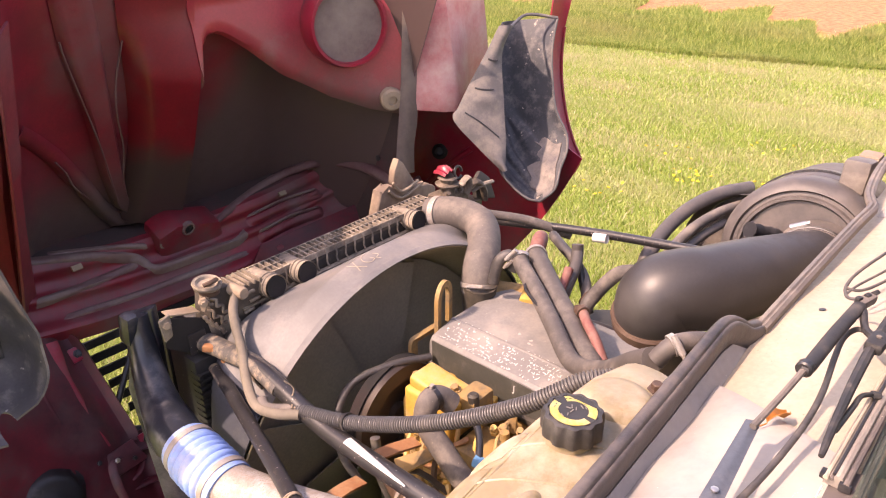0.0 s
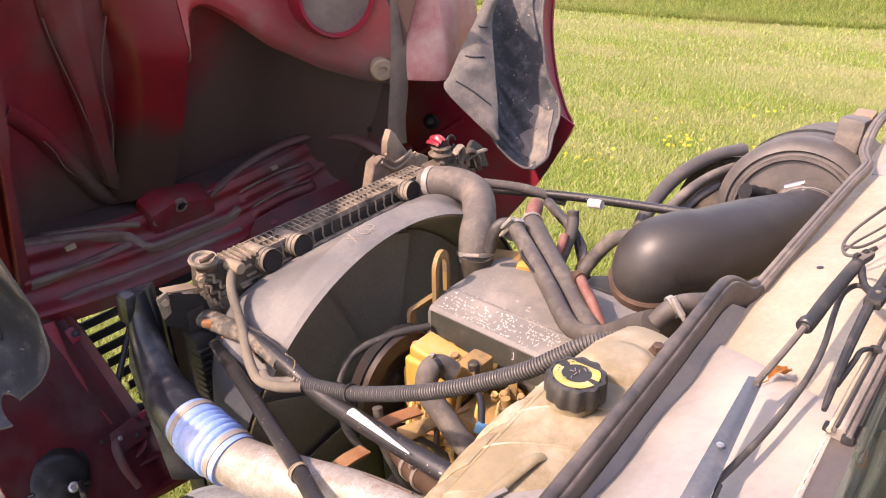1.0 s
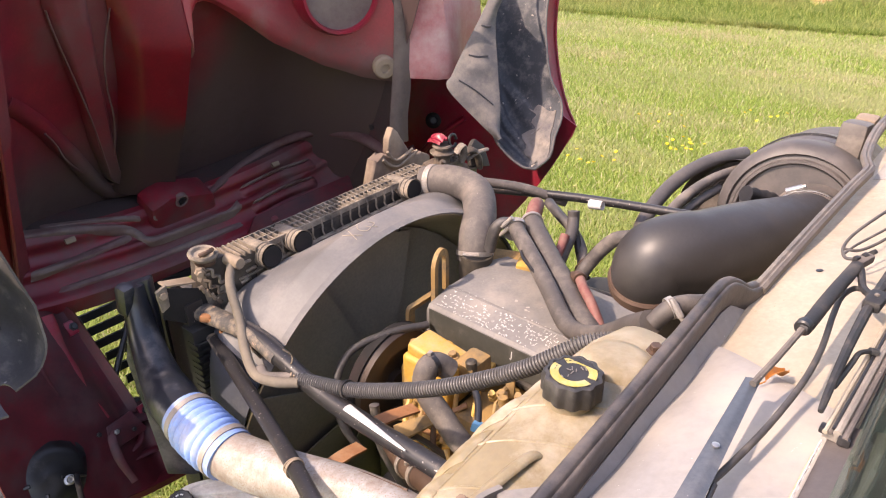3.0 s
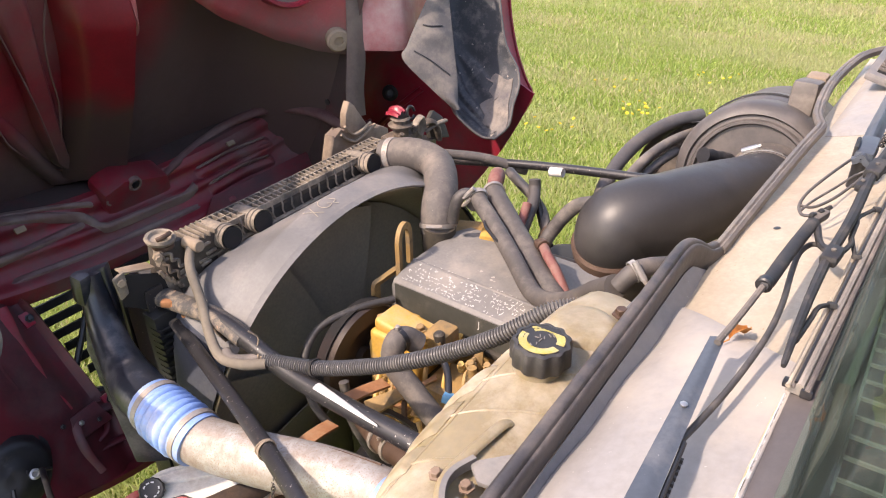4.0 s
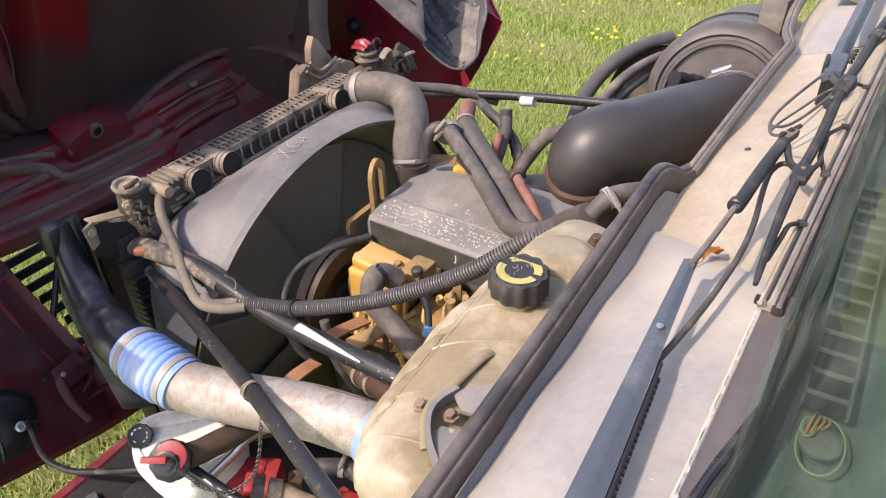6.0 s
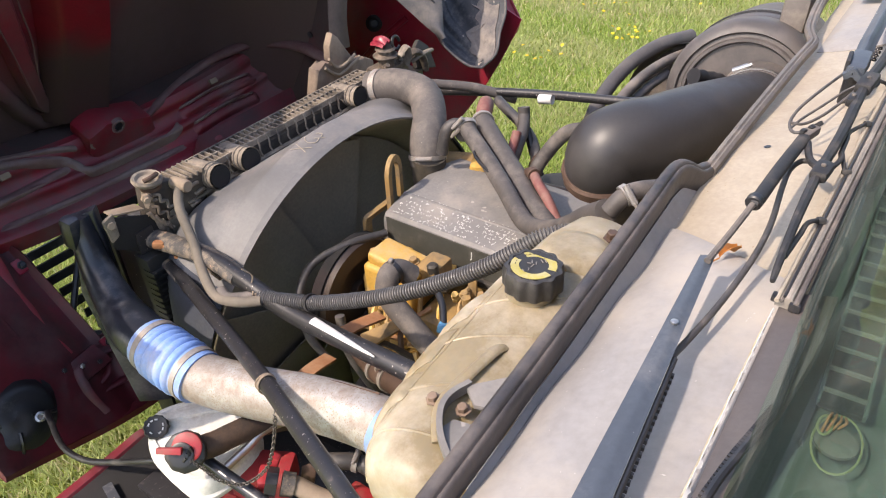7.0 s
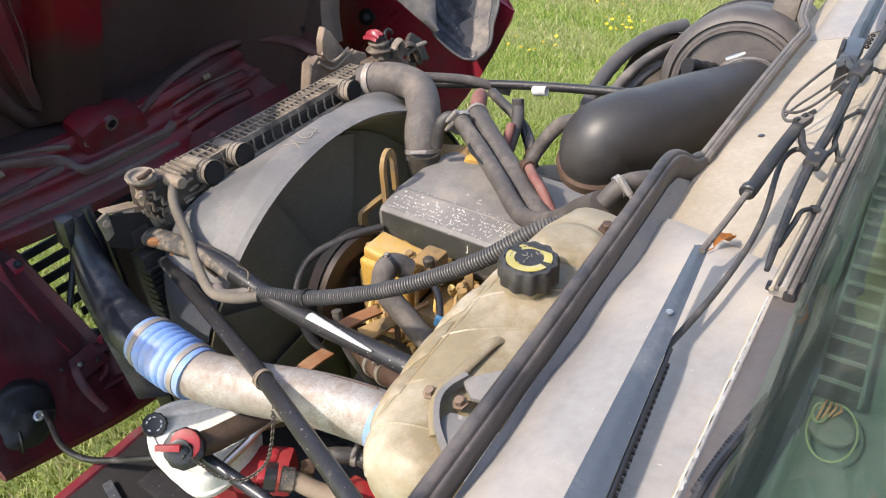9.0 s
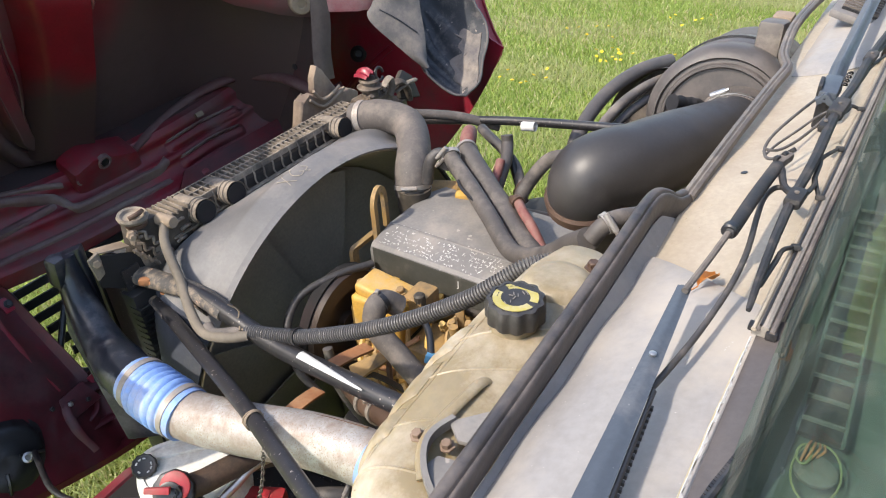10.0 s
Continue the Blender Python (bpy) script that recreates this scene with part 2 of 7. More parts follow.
SEAM = mat("greyish_rib", (0.17, 0.085, 0.082), 0.5, col2=(0.12, 0.06, 0.056), dust=(0.22, 0.175, 0.155), amount=0.45)
FAN = mat("dark_dusty_blade", (0.25, 0.217, 0.17), 0.7, col2=(0.20, 0.174, 0.136))
TANK_DARK = mat("shadowed_black_nylon", (0.045, 0.038, 0.032), 0.7, dust=(0.16, 0.13, 0.10), amount=0.3)
LINER = mat("weathered_black_plastic", (0.05, 0.055, 0.065), 0.5, col2=(0.03, 0.033, 0.04), dust=(0.17, 0.158, 0.15), amount=0.33, dscale=22.0, fleck=((0.3, 0.26, 0.22), 38.0, 0.69))
LINER_MID = mat("scuffed_grey_black_plastic", (0.105, 0.10, 0.103), 0.55, col2=(0.075, 0.072, 0.076), dust=(0.24, 0.215, 0.195), amount=0.30, dscale=18.0, fleck=((0.4, 0.36, 0.32), 45.0, 0.71))
LINER_MUD = mat("dried_pale_mud", (0.30, 0.255, 0.21), 0.85, col2=(0.17, 0.15, 0.14), dust=(0.09, 0.085, 0.09), amount=0.42, dscale=14.0, bump=0.4)
LINER_GREY = mat("grey_weathered_plastic", (0.105, 0.099, 0.10), 0.6, col2=(0.06, 0.058, 0.06), dust=(0.185, 0.162, 0.143), amount=0.36, dscale=9.0)
BLACK = mat("black_plastic", (0.018, 0.018, 0.02), 0.4, dust=(0.09, 0.08, 0.075), amount=0.25, dscale=10.0)
# Matte black for black parts, and for shade painted on shelf and plugs.
BLACK_SHADE = mat("matte_black_and_shade", (0.012, 0.011, 0.011), 0.9, col2=(0.007, 0.006, 0.006), dust=(0.028, 0.016, 0.016), amount=0.3)
RUBBER = mat("black_rubber", (0.058, 0.053, 0.051), 0.52, col2=(0.038, 0.035, 0.034), dust=(0.16, 0.137, 0.12), amount=0.34, dscale=8.0)
ELBOW = mat("satin_black_rubber", (0.036, 0.033, 0.032), 0.44, col2=(0.024, 0.022, 0.022), dust=(0.06, 0.053, 0.05), amount=0.28, dscale=4.0, bump=0.08, bscale=160.0)
HOSE_GREY = mat("dusty_grey_rubber", (0.115, 0.099, 0.089), 0.7, col2=(0.065, 0.057, 0.052), dust=(0.2, 0.168, 0.142), amount=0.38, dscale=11.0, fleck=((0.30, 0.26, 0.22), 230.0, 0.735))
LOOM = mat("grey_black_loom_plastic", (0.105, 0.098, 0.094), 0.36, col2=(0.08, 0.074, 0.071), dust=(0.17, 0.15, 0.133), amount=0.22, dscale=12.0)
VENT_TAN = mat("dusty_taupe_hose", (0.145, 0.122, 0.094), 0.75, col2=(0.10, 0.085, 0.067), dust=(0.19, 0.158, 0.12), amount=0.4)
HOSE_TAN = mat("dust_coated_hose", (0.29, 0.22, 0.155), 0.75, col2=(0.19, 0.14, 0.10), dust=(0.33, 0.255, 0.18), amount=0.4)
TANK_GRID = mat("dusty_black_nylon", (0.13, 0.11, 0.09), 0.7, col2=(0.055, 0.047, 0.041), dust=(0.33, 0.27, 0.205), amount=0.48, dscale=16.0)
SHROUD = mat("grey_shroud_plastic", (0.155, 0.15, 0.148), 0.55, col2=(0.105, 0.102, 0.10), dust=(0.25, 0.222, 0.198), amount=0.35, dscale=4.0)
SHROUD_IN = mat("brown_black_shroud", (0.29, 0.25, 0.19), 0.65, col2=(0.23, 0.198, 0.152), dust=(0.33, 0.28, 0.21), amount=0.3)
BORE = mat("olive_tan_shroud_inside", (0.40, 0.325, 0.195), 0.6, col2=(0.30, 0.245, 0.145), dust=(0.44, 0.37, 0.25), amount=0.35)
# Shade and sky tint on the shroud's flank are painted as this blue-black.
FLANK = mat("shaded_blue_black_shroud", (0.048, 0.056, 0.076), 0.85, col2=(0.034, 0.039, 0.052), dust=(0.085, 0.085, 0.09), amount=0.22, dscale=12.0)
RODEND = mat("dust_caked_steel", (0.075, 0.068, 0.062), 0.7, col2=(0.045, 0.042, 0.041), var=0.5, scale=14.0, dust=(0.27, 0.21, 0.15), amount=0.38, dscale=40.0, bump=0.3, fleck=((0.42, 0.25, 0.16), 60.0, 0.70))
FIN = mat("black_cooler_fin", (0.022, 0.023, 0.024), 0.5, dust=(0.07, 0.06, 0.055), amount=0.3)
ROD = mat("black_painted_steel", (0.024, 0.023, 0.025), 0.38, col2=(0.016, 0.015, 0.016), dust=(0.12, 0.095, 0.08), amount=0.20, dscale=60.0, fleck=((0.36, 0.32, 0.28), 170.0, 0.70))
DUCT = mat("black_blue_cast_tank", (0.022, 0.026, 0.036), 0.28, col2=(0.013, 0.015, 0.02), dust=(0.13, 0.12, 0.12), amount=0.3, dscale=8.0)
RUST = mat("orange_rust", (0.36, 0.16, 0.065), 0.85, col2=(0.24, 0.10, 0.045), dust=(0.38, 0.26, 0.16), amount=0.35, bump=0.5)
BLUE = mat("blue_silicone_hose", (0.20, 0.34, 0.66), 0.5, col2=(0.155, 0.275, 0.56), dust=(0.36, 0.36, 0.41), amount=0.36, dscale=12.0)
CLAMP = mat("dulled_clamp_band", (0.36, 0.335, 0.31), 0.45, metal=0.35, col2=(0.27, 0.25, 0.23), dust=(0.27, 0.215, 0.165), amount=0.42, dscale=22.0)
STEEL = mat("bright_clamp_steel", (0.62, 0.6, 0.57), 0.3, metal=0.9, dust=(0.3, 0.25, 0.2), amount=0.25)
ALU = mat("weathered_aluminium_pipe", (0.43, 0.41, 0.385), 0.42, metal=0.3, col2=(0.30, 0.27, 0.24), var=0.4, dust=(0.23, 0.175, 0.14), amount=0.42, dscale=20.0, fleck=((0.27, 0.2, 0.155), 330.0, 0.60))
YELLOW = mat("engine_yellow_paint", (0.58, 0.35, 0.075), 0.5, col2=(0.44, 0.24, 0.045), dust=(0.42, 0.31, 0.17), amount=0.36, dscale=14.0)
AMBER = mat("grimy_ochre_casting", (0.44, 0.27, 0.085), 0.6, col2=(0.22, 0.125, 0.05), dust=(0.13, 0.10, 0.07), amount=0.4, dscale=18.0)
BROWN = mat("rusty_brown_pulley", (0.11, 0.065, 0.045), 0.55, metal=0.3, dust=(0.2, 0.13, 0.09), amount=0.3)
# Darker than BROWN: the pulley's shade is put into its colour.
PULLEY = mat("shade_darkened_brown_pulley", (0.058, 0.036, 0.026), 0.5, metal=0.2, col2=(0.03, 0.022, 0.018), dust=(0.10, 0.065, 0.045), amount=0.3)
BLOCK = mat("oily_dark_casting", (0.05, 0.042, 0.032), 0.6, col2=(0.026, 0.022, 0.018), dust=(0.1, 0.08, 0.055), amount=0.35, dscale=14.0)
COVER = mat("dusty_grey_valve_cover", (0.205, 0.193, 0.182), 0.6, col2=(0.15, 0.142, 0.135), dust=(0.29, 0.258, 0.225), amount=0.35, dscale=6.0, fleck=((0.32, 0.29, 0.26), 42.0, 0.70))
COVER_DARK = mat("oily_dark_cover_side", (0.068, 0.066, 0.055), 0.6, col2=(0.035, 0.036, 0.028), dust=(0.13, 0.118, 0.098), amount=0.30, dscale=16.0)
CHALK = mat("white_paint_marker", (0.72, 0.70, 0.66), 0.8, dust=(0.4, 0.37, 0.33), amount=0.2)
WHITE = mat("white_tape", (0.75, 0.74, 0.71), 0.5, dust=(0.45, 0.4, 0.35), amount=0.25)
CREAM = mat("cream_cowl_paint", (0.42, 0.355, 0.27), 0.42, col2=(0.34, 0.28, 0.20), dust=(0.30, 0.25, 0.195), amount=0.38, dscale=6.0, bump=0.08, fleck=((0.24, 0.17, 0.10), 120.0, 0.73))
COWL_GREY = mat("chalky_grey_cowl", (0.310, 0.291, 0.274), 0.5, col2=(0.235, 0.221, 0.211), var=0.6, scale=5.0, dust=(0.35, 0.312, 0.268), amount=0.38, dscale=4.5, bump=0.10, fleck=((0.40, 0.375, 0.34), 150.0, 0.74))
PLATE = mat("brown_grey_frame_paint", (0.092, 0.078, 0.073), 0.5, col2=(0.066, 0.056, 0.053), dust=(0.125, 0.106, 0.096), amount=0.35)
CANISTER = mat("dusty_black_canister", (0.085, 0.075, 0.07), 0.5, col2=(0.06, 0.053, 0.05), dust=(0.14, 0.12, 0.108), amount=0.34)
WIPER = mat("faded_blue_black_metal", (0.066, 0.079, 0.098), 0.48, col2=(0.048, 0.058, 0.075), dust=(0.17, 0.168, 0.175), amount=0.28, fleck=((0.4, 0.38, 0.35), 60.0, 0.72))
WIPER_BLACK = mat("matte_black_linkage", (0.020, 0.019, 0.020), 0.62, col2=(0.012, 0.012, 0.013), dust=(0.085, 0.075, 0.068), amount=0.30, dscale=30.0)
BEAD = mat("yellowed_sealant", (0.40, 0.34, 0.20), 0.6, dust=(0.44, 0.40, 0.32), amount=0.4, dscale=60.0)
RED_PLASTIC = mat("faded_red_plastic", (0.40, 0.028, 0.034), 0.45, col2=(0.28, 0.02, 0.026), dust=(0.21, 0.085, 0.07), amount=0.32, dscale=14.0)
RED_HOSE = mat("faded_red_hose", (0.215, 0.072, 0.060), 0.65, col2=(0.15, 0.055, 0.047), dust=(0.22, 0.15, 0.12), amount=0.40, dscale=12.0)
JUG = mat("white_polythene", (0.70, 0.69, 0.64), 0.45, col2=(0.64, 0.62, 0.56), dust=(0.42, 0.36, 0.29), amount=0.22)
BLUE_PLUG = mat("light_blue_plug", (0.12, 0.38, 0.62), 0.4)
RUSTBOLT = mat("rusted_bolt", (0.28, 0.20, 0.145), 0.8, col2=(0.14, 0.09, 0.06), bump=0.4)
HEATER = mat("grimy_black_heater_rubber", (0.082, 0.071, 0.064), 0.6, col2=(0.05, 0.044, 0.041), dust=(0.17, 0.145, 0.125), amount=0.36, dscale=14.0)
SEAL_DUSTY = mat("dusty_brown_seal_channel", (0.135, 0.115, 0.098), 0.5, col2=(0.085, 0.073, 0.065), dust=(0.24, 0.205, 0.17), amount=0.36, dscale=12.0)
LEAF = mat("dry_orange_leaf", (0.52, 0.21, 0.045), 0.7, col2=(0.3, 0.11, 0.03))
DASH = mat("dark_green_grey_dash", (0.088, 0.12, 0.105), 0.6, col2=(0.062, 0.085, 0.075))
SEALER = mat("dark_bulb_seal", (0.050, 0.045, 0.045), 0.40, col2=(0.030, 0.027, 0.028), dust=(0.12, 0.10, 0.09), amount=0.42, dscale=16.0, bump=0.3)
TRIM = mat("weathered_rubber_trim", (0.23, 0.205, 0.175), 0.6, col2=(0.17, 0.15, 0.13), dust=(0.38, 0.335, 0.28), amount=0.35, dscale=9.0)
VENTBAR = mat("grey_green_vent_bar", (0.145, 0.15, 0.135), 0.5, col2=(0.10, 0.105, 0.096))
OUTLET = mat("yellow_green_outlet", (0.24, 0.27, 0.13), 0.5, col2=(0.16, 0.19, 0.10))
TYRE = mat("tyre_rubber", (0.025, 0.025, 0.025), 0.8, dust=(0.1, 0.085, 0.07), amount=0.35)
LABEL_YELLOW = mat("yellow_cap_label", (0.50, 0.42, 0.085), 0.5, dust=(0.40, 0.37, 0.25), amount=0.45, dscale=40.0)
CAP_BLACK = mat("dulled_black_cap", (0.035, 0.033, 0.032), 0.5, dust=(0.10, 0.09, 0.08), amount=0.35, dscale=14.0)

# translucent aged polythene of the coolant tank
COOLANT = mat("aged_translucent_tank", (0.295, 0.238, 0.145), 0.38, col2=(0.165, 0.124, 0.062), var=0.9, scale=5.0, dust=(0.42, 0.365, 0.28), amount=0.42, dscale=9.0, bump=0.10)
COOLANT.node_tree.nodes["Principled BSDF"].inputs["Subsurface Weight"].default_value = 0.35
COOLANT.node_tree.nodes["Principled BSDF"].inputs["Subsurface Radius"].default_value = (0.03, 0.02, 0.01)

GLASS = bpy.data.materials.new("windscreen_glass")
GLASS.use_nodes = True
gt = GLASS.node_tree
gt.nodes.clear()
g_out = gt.nodes.new("ShaderNodeOutputMaterial")
g_mix = gt.nodes.new("ShaderNodeMixShader")
g_tr = gt.nodes.new("ShaderNodeBsdfTransparent")
g_gl = gt.nodes.new("ShaderNodeBsdfGlossy")
g_fr = gt.nodes.new("ShaderNodeFresnel")
g_tr.inputs[0].default_value = (0.62, 0.80, 0.70, 1)
g_gl.inputs["Roughness"].default_value = 0.02
g_fr.inputs["IOR"].default_value = 1.5
gt.links.new(g_fr.outputs[0], g_mix.inputs[0])
gt.links.new(g_tr.outputs[0], g_mix.inputs[1])
gt.links.new(g_gl.outputs[0], g_mix.inputs[2])
# a thin film of dust and wiped streaks on the glass
g_df = gt.nodes.new("ShaderNodeBsdfDiffuse")
g_df.inputs[0].default_value = (0.40, 0.50, 0.43, 1)
g_co = gt.nodes.new("ShaderNodeTexCoord")
g_mp = gt.nodes.new("ShaderNodeMapping")
g_mp.inputs["Scale"].default_value = (3.0, 9.0, 9.0)
g_mp.inputs["Rotation"].default_value = (0.0, 0.0, 0.6)
g_ns = gt.nodes.new("ShaderNodeTexNoise")
g_ns.inputs["Scale"].default_value, g_ns.inputs["Detail"].default_value = 2.0, 7.0
g_mr = gt.nodes.new("ShaderNodeMapRange")
for sock, v in (("From Min", 0.40), ("From Max", 0.75), ("To Min", 0.02), ("To Max", 0.12)):
    g_mr.inputs[sock].default_value = v
g_film = gt.nodes.new("ShaderNodeMixShader")
gt.links.new(g_co.outputs["Object"], g_mp.inputs["Vector"])
gt.links.new(g_mp.outputs[0], g_ns.inputs["Vector"])
gt.links.new(g_ns.outputs["Fac"], g_mr.inputs["Value"])
gt.links.new(g_mr.outputs[0], g_film.inputs[0])
gt.links.new(g_mix.outputs[0], g_film.inputs[1])
gt.links.new(g_df.outputs[0], g_film.inputs[2])
gt.links.new(g_film.outputs[0], g_out.inputs[0])


# inner face of the pane: tint alone
GLASS_IN = bpy.data.materials.new("windscreen_tint")
GLASS_IN.use_nodes = True
it = GLASS_IN.node_tree
it.nodes.clear()
i_out = it.nodes.new("ShaderNodeOutputMaterial")
i_tr = it.nodes.new("ShaderNodeBsdfTransparent")
i_tr.inputs[0].default_value = (0.90, 0.97, 0.94, 1)
it.links.new(i_tr.outputs[0], i_out.inputs[0])


def ground_material():
    m = bpy.data.materials.new("mown_grass")
    m.use_nodes = True
    t = m.node_tree
    b = t.nodes["Principled BSDF"]
    b.inputs["Roughness"].default_value = 0.9
    b.inputs["Specular IOR Level"].default_value = 0.15
    co = t.nodes.new("ShaderNodeTexCoord").outputs["Object"]
    L = t.links.new

    def tex(s, sx=1.0, sy=1.0):
        mp = t.nodes.new("ShaderNodeMapping")
        mp.inputs["Scale"].default_value = (sx, sy, 1)
        mp.inputs["Rotation"].default_value = (0, 0, radians(8))
        L(co, mp.inputs["Vector"])
        n = t.nodes.new("ShaderNodeTexNoise")
        n.inputs["Scale"].default_value, n.inputs["Detail"].default_value = s, 6
        L(mp.outputs[0], n.inputs["Vector"])
        return n.outputs["Fac"]

    def ramp(v, stops):
        n = t.nodes.new("ShaderNodeValToRGB")
        e = n.color_ramp.elements
        while len(e) < len(stops):
            e.new(0.5)
        for x, (p, c) in zip(e, stops):
            x.position, x.color = p, (*c, 1)
        L(v, n.inputs[0])
        return n.outputs[0]

    a = ramp(tex(0.9, 0.6, 0.25), [(0.3, (0.13, 0.19, 0.03)), (0.5, (0.22, 0.27, 0.05)), (0.72, (0.40, 0.34, 0.12))])
    c = ramp(tex(28.0), [(0.3, (0.09, 0.13, 0.02)), (0.55, (0.21, 0.27, 0.05)), (0.8, (0.42, 0.38, 0.14))])
    n = t.nodes.new("ShaderNodeMix")
    n.data_type = "RGBA"
    n.inputs["Factor"].default_value = 0.5
    L(a, n.inputs["A"]), L(c, n.inputs["B"])
    # bare reddish soil past the mown field
    sx = t.nodes.new("ShaderNodeSeparateXYZ")
    L(co, sx.inputs[0])
    add = t.nodes.new("ShaderNodeMath")
    add.operation = "MULTIPLY_ADD"
    add.inputs[1].default_value = 4.0
    lean = t.nodes.new("ShaderNodeMath")
    lean.operation = "MULTIPLY_ADD"
    lean.inputs[1].default_value = 0.304
    L(sx.outputs["Y"], lean.inputs[0]), L(sx.outputs["X"], lean.inputs[2])
    L(tex(0.5), add.inputs[0]), L(lean.outputs[0], add.inputs[2])
    mr = t.nodes.new("ShaderNodeMapRange")
    mr.inputs["From Min"].default_value, mr.inputs["From Max"].default_value = 15.6, 16.8
    L(add.outputs[0], mr.inputs["Value"])
    soil = ramp(tex(9.0), [(0.3, (0.27, 0.12, 0.06)), (0.6, (0.42, 0.21, 0.11)), (0.8, (0.3, 0.26, 0.08))])
    n2 = t.nodes.new("ShaderNodeMix")
    n2.data_type = "RGBA"
    L(mr.outputs["Result"], n2.inputs["Factor"]), L(n.outputs["Result"], n2.inputs["A"]), L(soil, n2.inputs["B"])
    L(n2.outputs["Result"], b.inputs["Base Color"])
    bp = t.nodes.new("ShaderNodeBump")
    bp.inputs["Distance"].default_value = 0.05
    L(tex(22.0), bp.inputs["Height"])
    L(bp.outputs[0], b.inputs["Normal"])
    return m


def blade_material(name, lo, hi, dry=(0.55, 0.50, 0.30)):
    """Grass blades, each of its own green, with wide paler patches where the field has dried."""
    m = bpy.data.materials.new(name)
    m.use_nodes = True
    t = m.node_tree
    L = t.links.new
    b = t.nodes["Principled BSDF"]
    b.inputs["Roughness"].default_value = 0.6
    b.inputs["Specular IOR Level"].default_value = 0.25
    g = t.nodes.new("ShaderNodeNewGeometry")
    r = t.nodes.new("ShaderNodeValToRGB")
    r.color_ramp.elements[0].color, r.color_ramp.elements[1].color = (*lo, 1), (*hi, 1)
    r.color_ramp.elements[0].position = 0.2
    L(g.outputs["Random Per Island"], r.inputs[0])
    co = t.nodes.new("ShaderNodeTexCoord")
    mp = t.nodes.new("ShaderNodeMapping")
    mp.inputs["Rotation"].default_value = (0, 0, radians(17))
    mp.inputs["Scale"].default_value = (0.9, 0.3, 0.0)
    ns = t.nodes.new("ShaderNodeTexNoise")
    ns.inputs["Scale"].default_value, ns.inputs["Detail"].default_value, ns.inputs["Roughness"].default_value = 1.3, 5.0, 0.6
    L(co.outputs["Object"], mp.inputs["Vector"]), L(mp.outputs[0], ns.inputs["Vector"])
    mr = t.nodes.new("ShaderNodeMapRange")
    for k, v in (("From Min", 0.42), ("From Max", 0.68), ("To Min", 0.0), ("To Max", 0.5)):
        mr.inputs[k].default_value = v
    L(ns.outputs["Fac"], mr.inputs["Value"])
    mx0 = t.nodes.new("ShaderNodeMix")
    mx0.data_type = "RGBA"
    mx0.inputs["B"].default_value = (*dry, 1)
    L(mr.outputs["Result"], mx0.inputs["Factor"]), L(r.outputs[0], mx0.inputs["A"])
    L(mx0.outputs["Result"], b.inputs["Base Color"])
    tl = t.nodes.new("ShaderNodeBsdfTranslucent")
    mx = t.nodes.new("ShaderNodeMixShader")
    mx.inputs[0].default_value = 0.5
    L(mx0.outputs["Result"], tl.inputs[0])
    L(b.outputs[0], mx.inputs[1])
    L(tl.outputs[0], mx.inputs[2])
    L(mx.outputs[0], t.nodes["Material Output"].inputs[0])
    return m


# ---- ground ----
def hill(x, y):
    """The field's height: flat by the truck, with a low bank past it."""
    k = min(max((x + 0.304 * y - 12.2) / 2.2, 0.0), 1.0)
    return 0.2 * k * k * (3 - 2 * k) + 0.012 * math.sin(1.7 * x + 0.6 * y) * math.sin(1.1 * y)


def build_ground():
    bm = bmesh.new()
    xs = [-1500, -300, -60, -20, -8] + [-6 + 0.5 * i for i in range(53)] + [24, 30, 60, 300, 1500]
    ys = [-1500, -300, -60, -20, -8] + [-6 + 0.5 * i for i in range(45)] + [20, 30, 60, 300, 1500]
    v = [[bm.verts.new((x, y, hill(x, y))) for y in ys] for x in xs]
    for i in range(len(xs) - 1):
        for j in range(len(ys) - 1):
            bm.faces.new((v[i][j], v[i + 1][j], v[i + 1][j + 1], v[i][j + 1]))
    return solo("ground", bm, ground_material(), "sunlit mown grass field with bare reddish soil beyond", "ground", kind="structure")


build_ground()


def build_blades(name, count, region, height, material, label, seed):
    """Single bent blades, scattered; region(rand) gives x, y."""
    r = np.random.default_rng(seed)
    x, y = region(r, count)
    h = height * r.uniform(0.5, 1.3, count)
    a = r.uniform(0, 2 * math.pi, count)
    w = 0.0035 + 0.003 * r.random(count) + 0.0006 * np.hypot(x, y)
    lean = r.uniform(0.2, 1.0, count)
    b = r.uniform(0, 2 * math.pi, count)
    k = np.clip((x + 0.304 * y - 12.2) / 2.2, 0, 1)
    z = 0.2 * k * k * (3 - 2 * k) + 0.012 * np.sin(1.7 * x + 0.6 * y) * np.sin(1.1 * y) - 0.004
    co = np.empty((count, 3, 3))
    co[:, 0] = np.stack([x - w * np.cos(a), y - w * np.sin(a), z], 1)
    co[:, 1] = np.stack([x + w * np.cos(a), y + w * np.sin(a), z], 1)
    co[:, 2] = np.stack([x + h * lean * np.cos(b), y + h * lean * np.sin(b), z + h], 1)
    me = bpy.data.meshes.new(name)
    me.vertices.add(count * 3)
    me.vertices.foreach_set("co", co.ravel())
    me.loops.add(count * 3)
    me.loops.foreach_set("vertex_index", np.arange(count * 3, dtype=np.int32))
    me.polygons.add(count)
    me.polygons.foreach_set("loop_start", np.arange(0, count * 3, 3, dtype=np.int32))
    me.update()
    me.validate()
    me.materials.append(material)
    return tagged(new(name, me), label, "grass", kind="stuff")


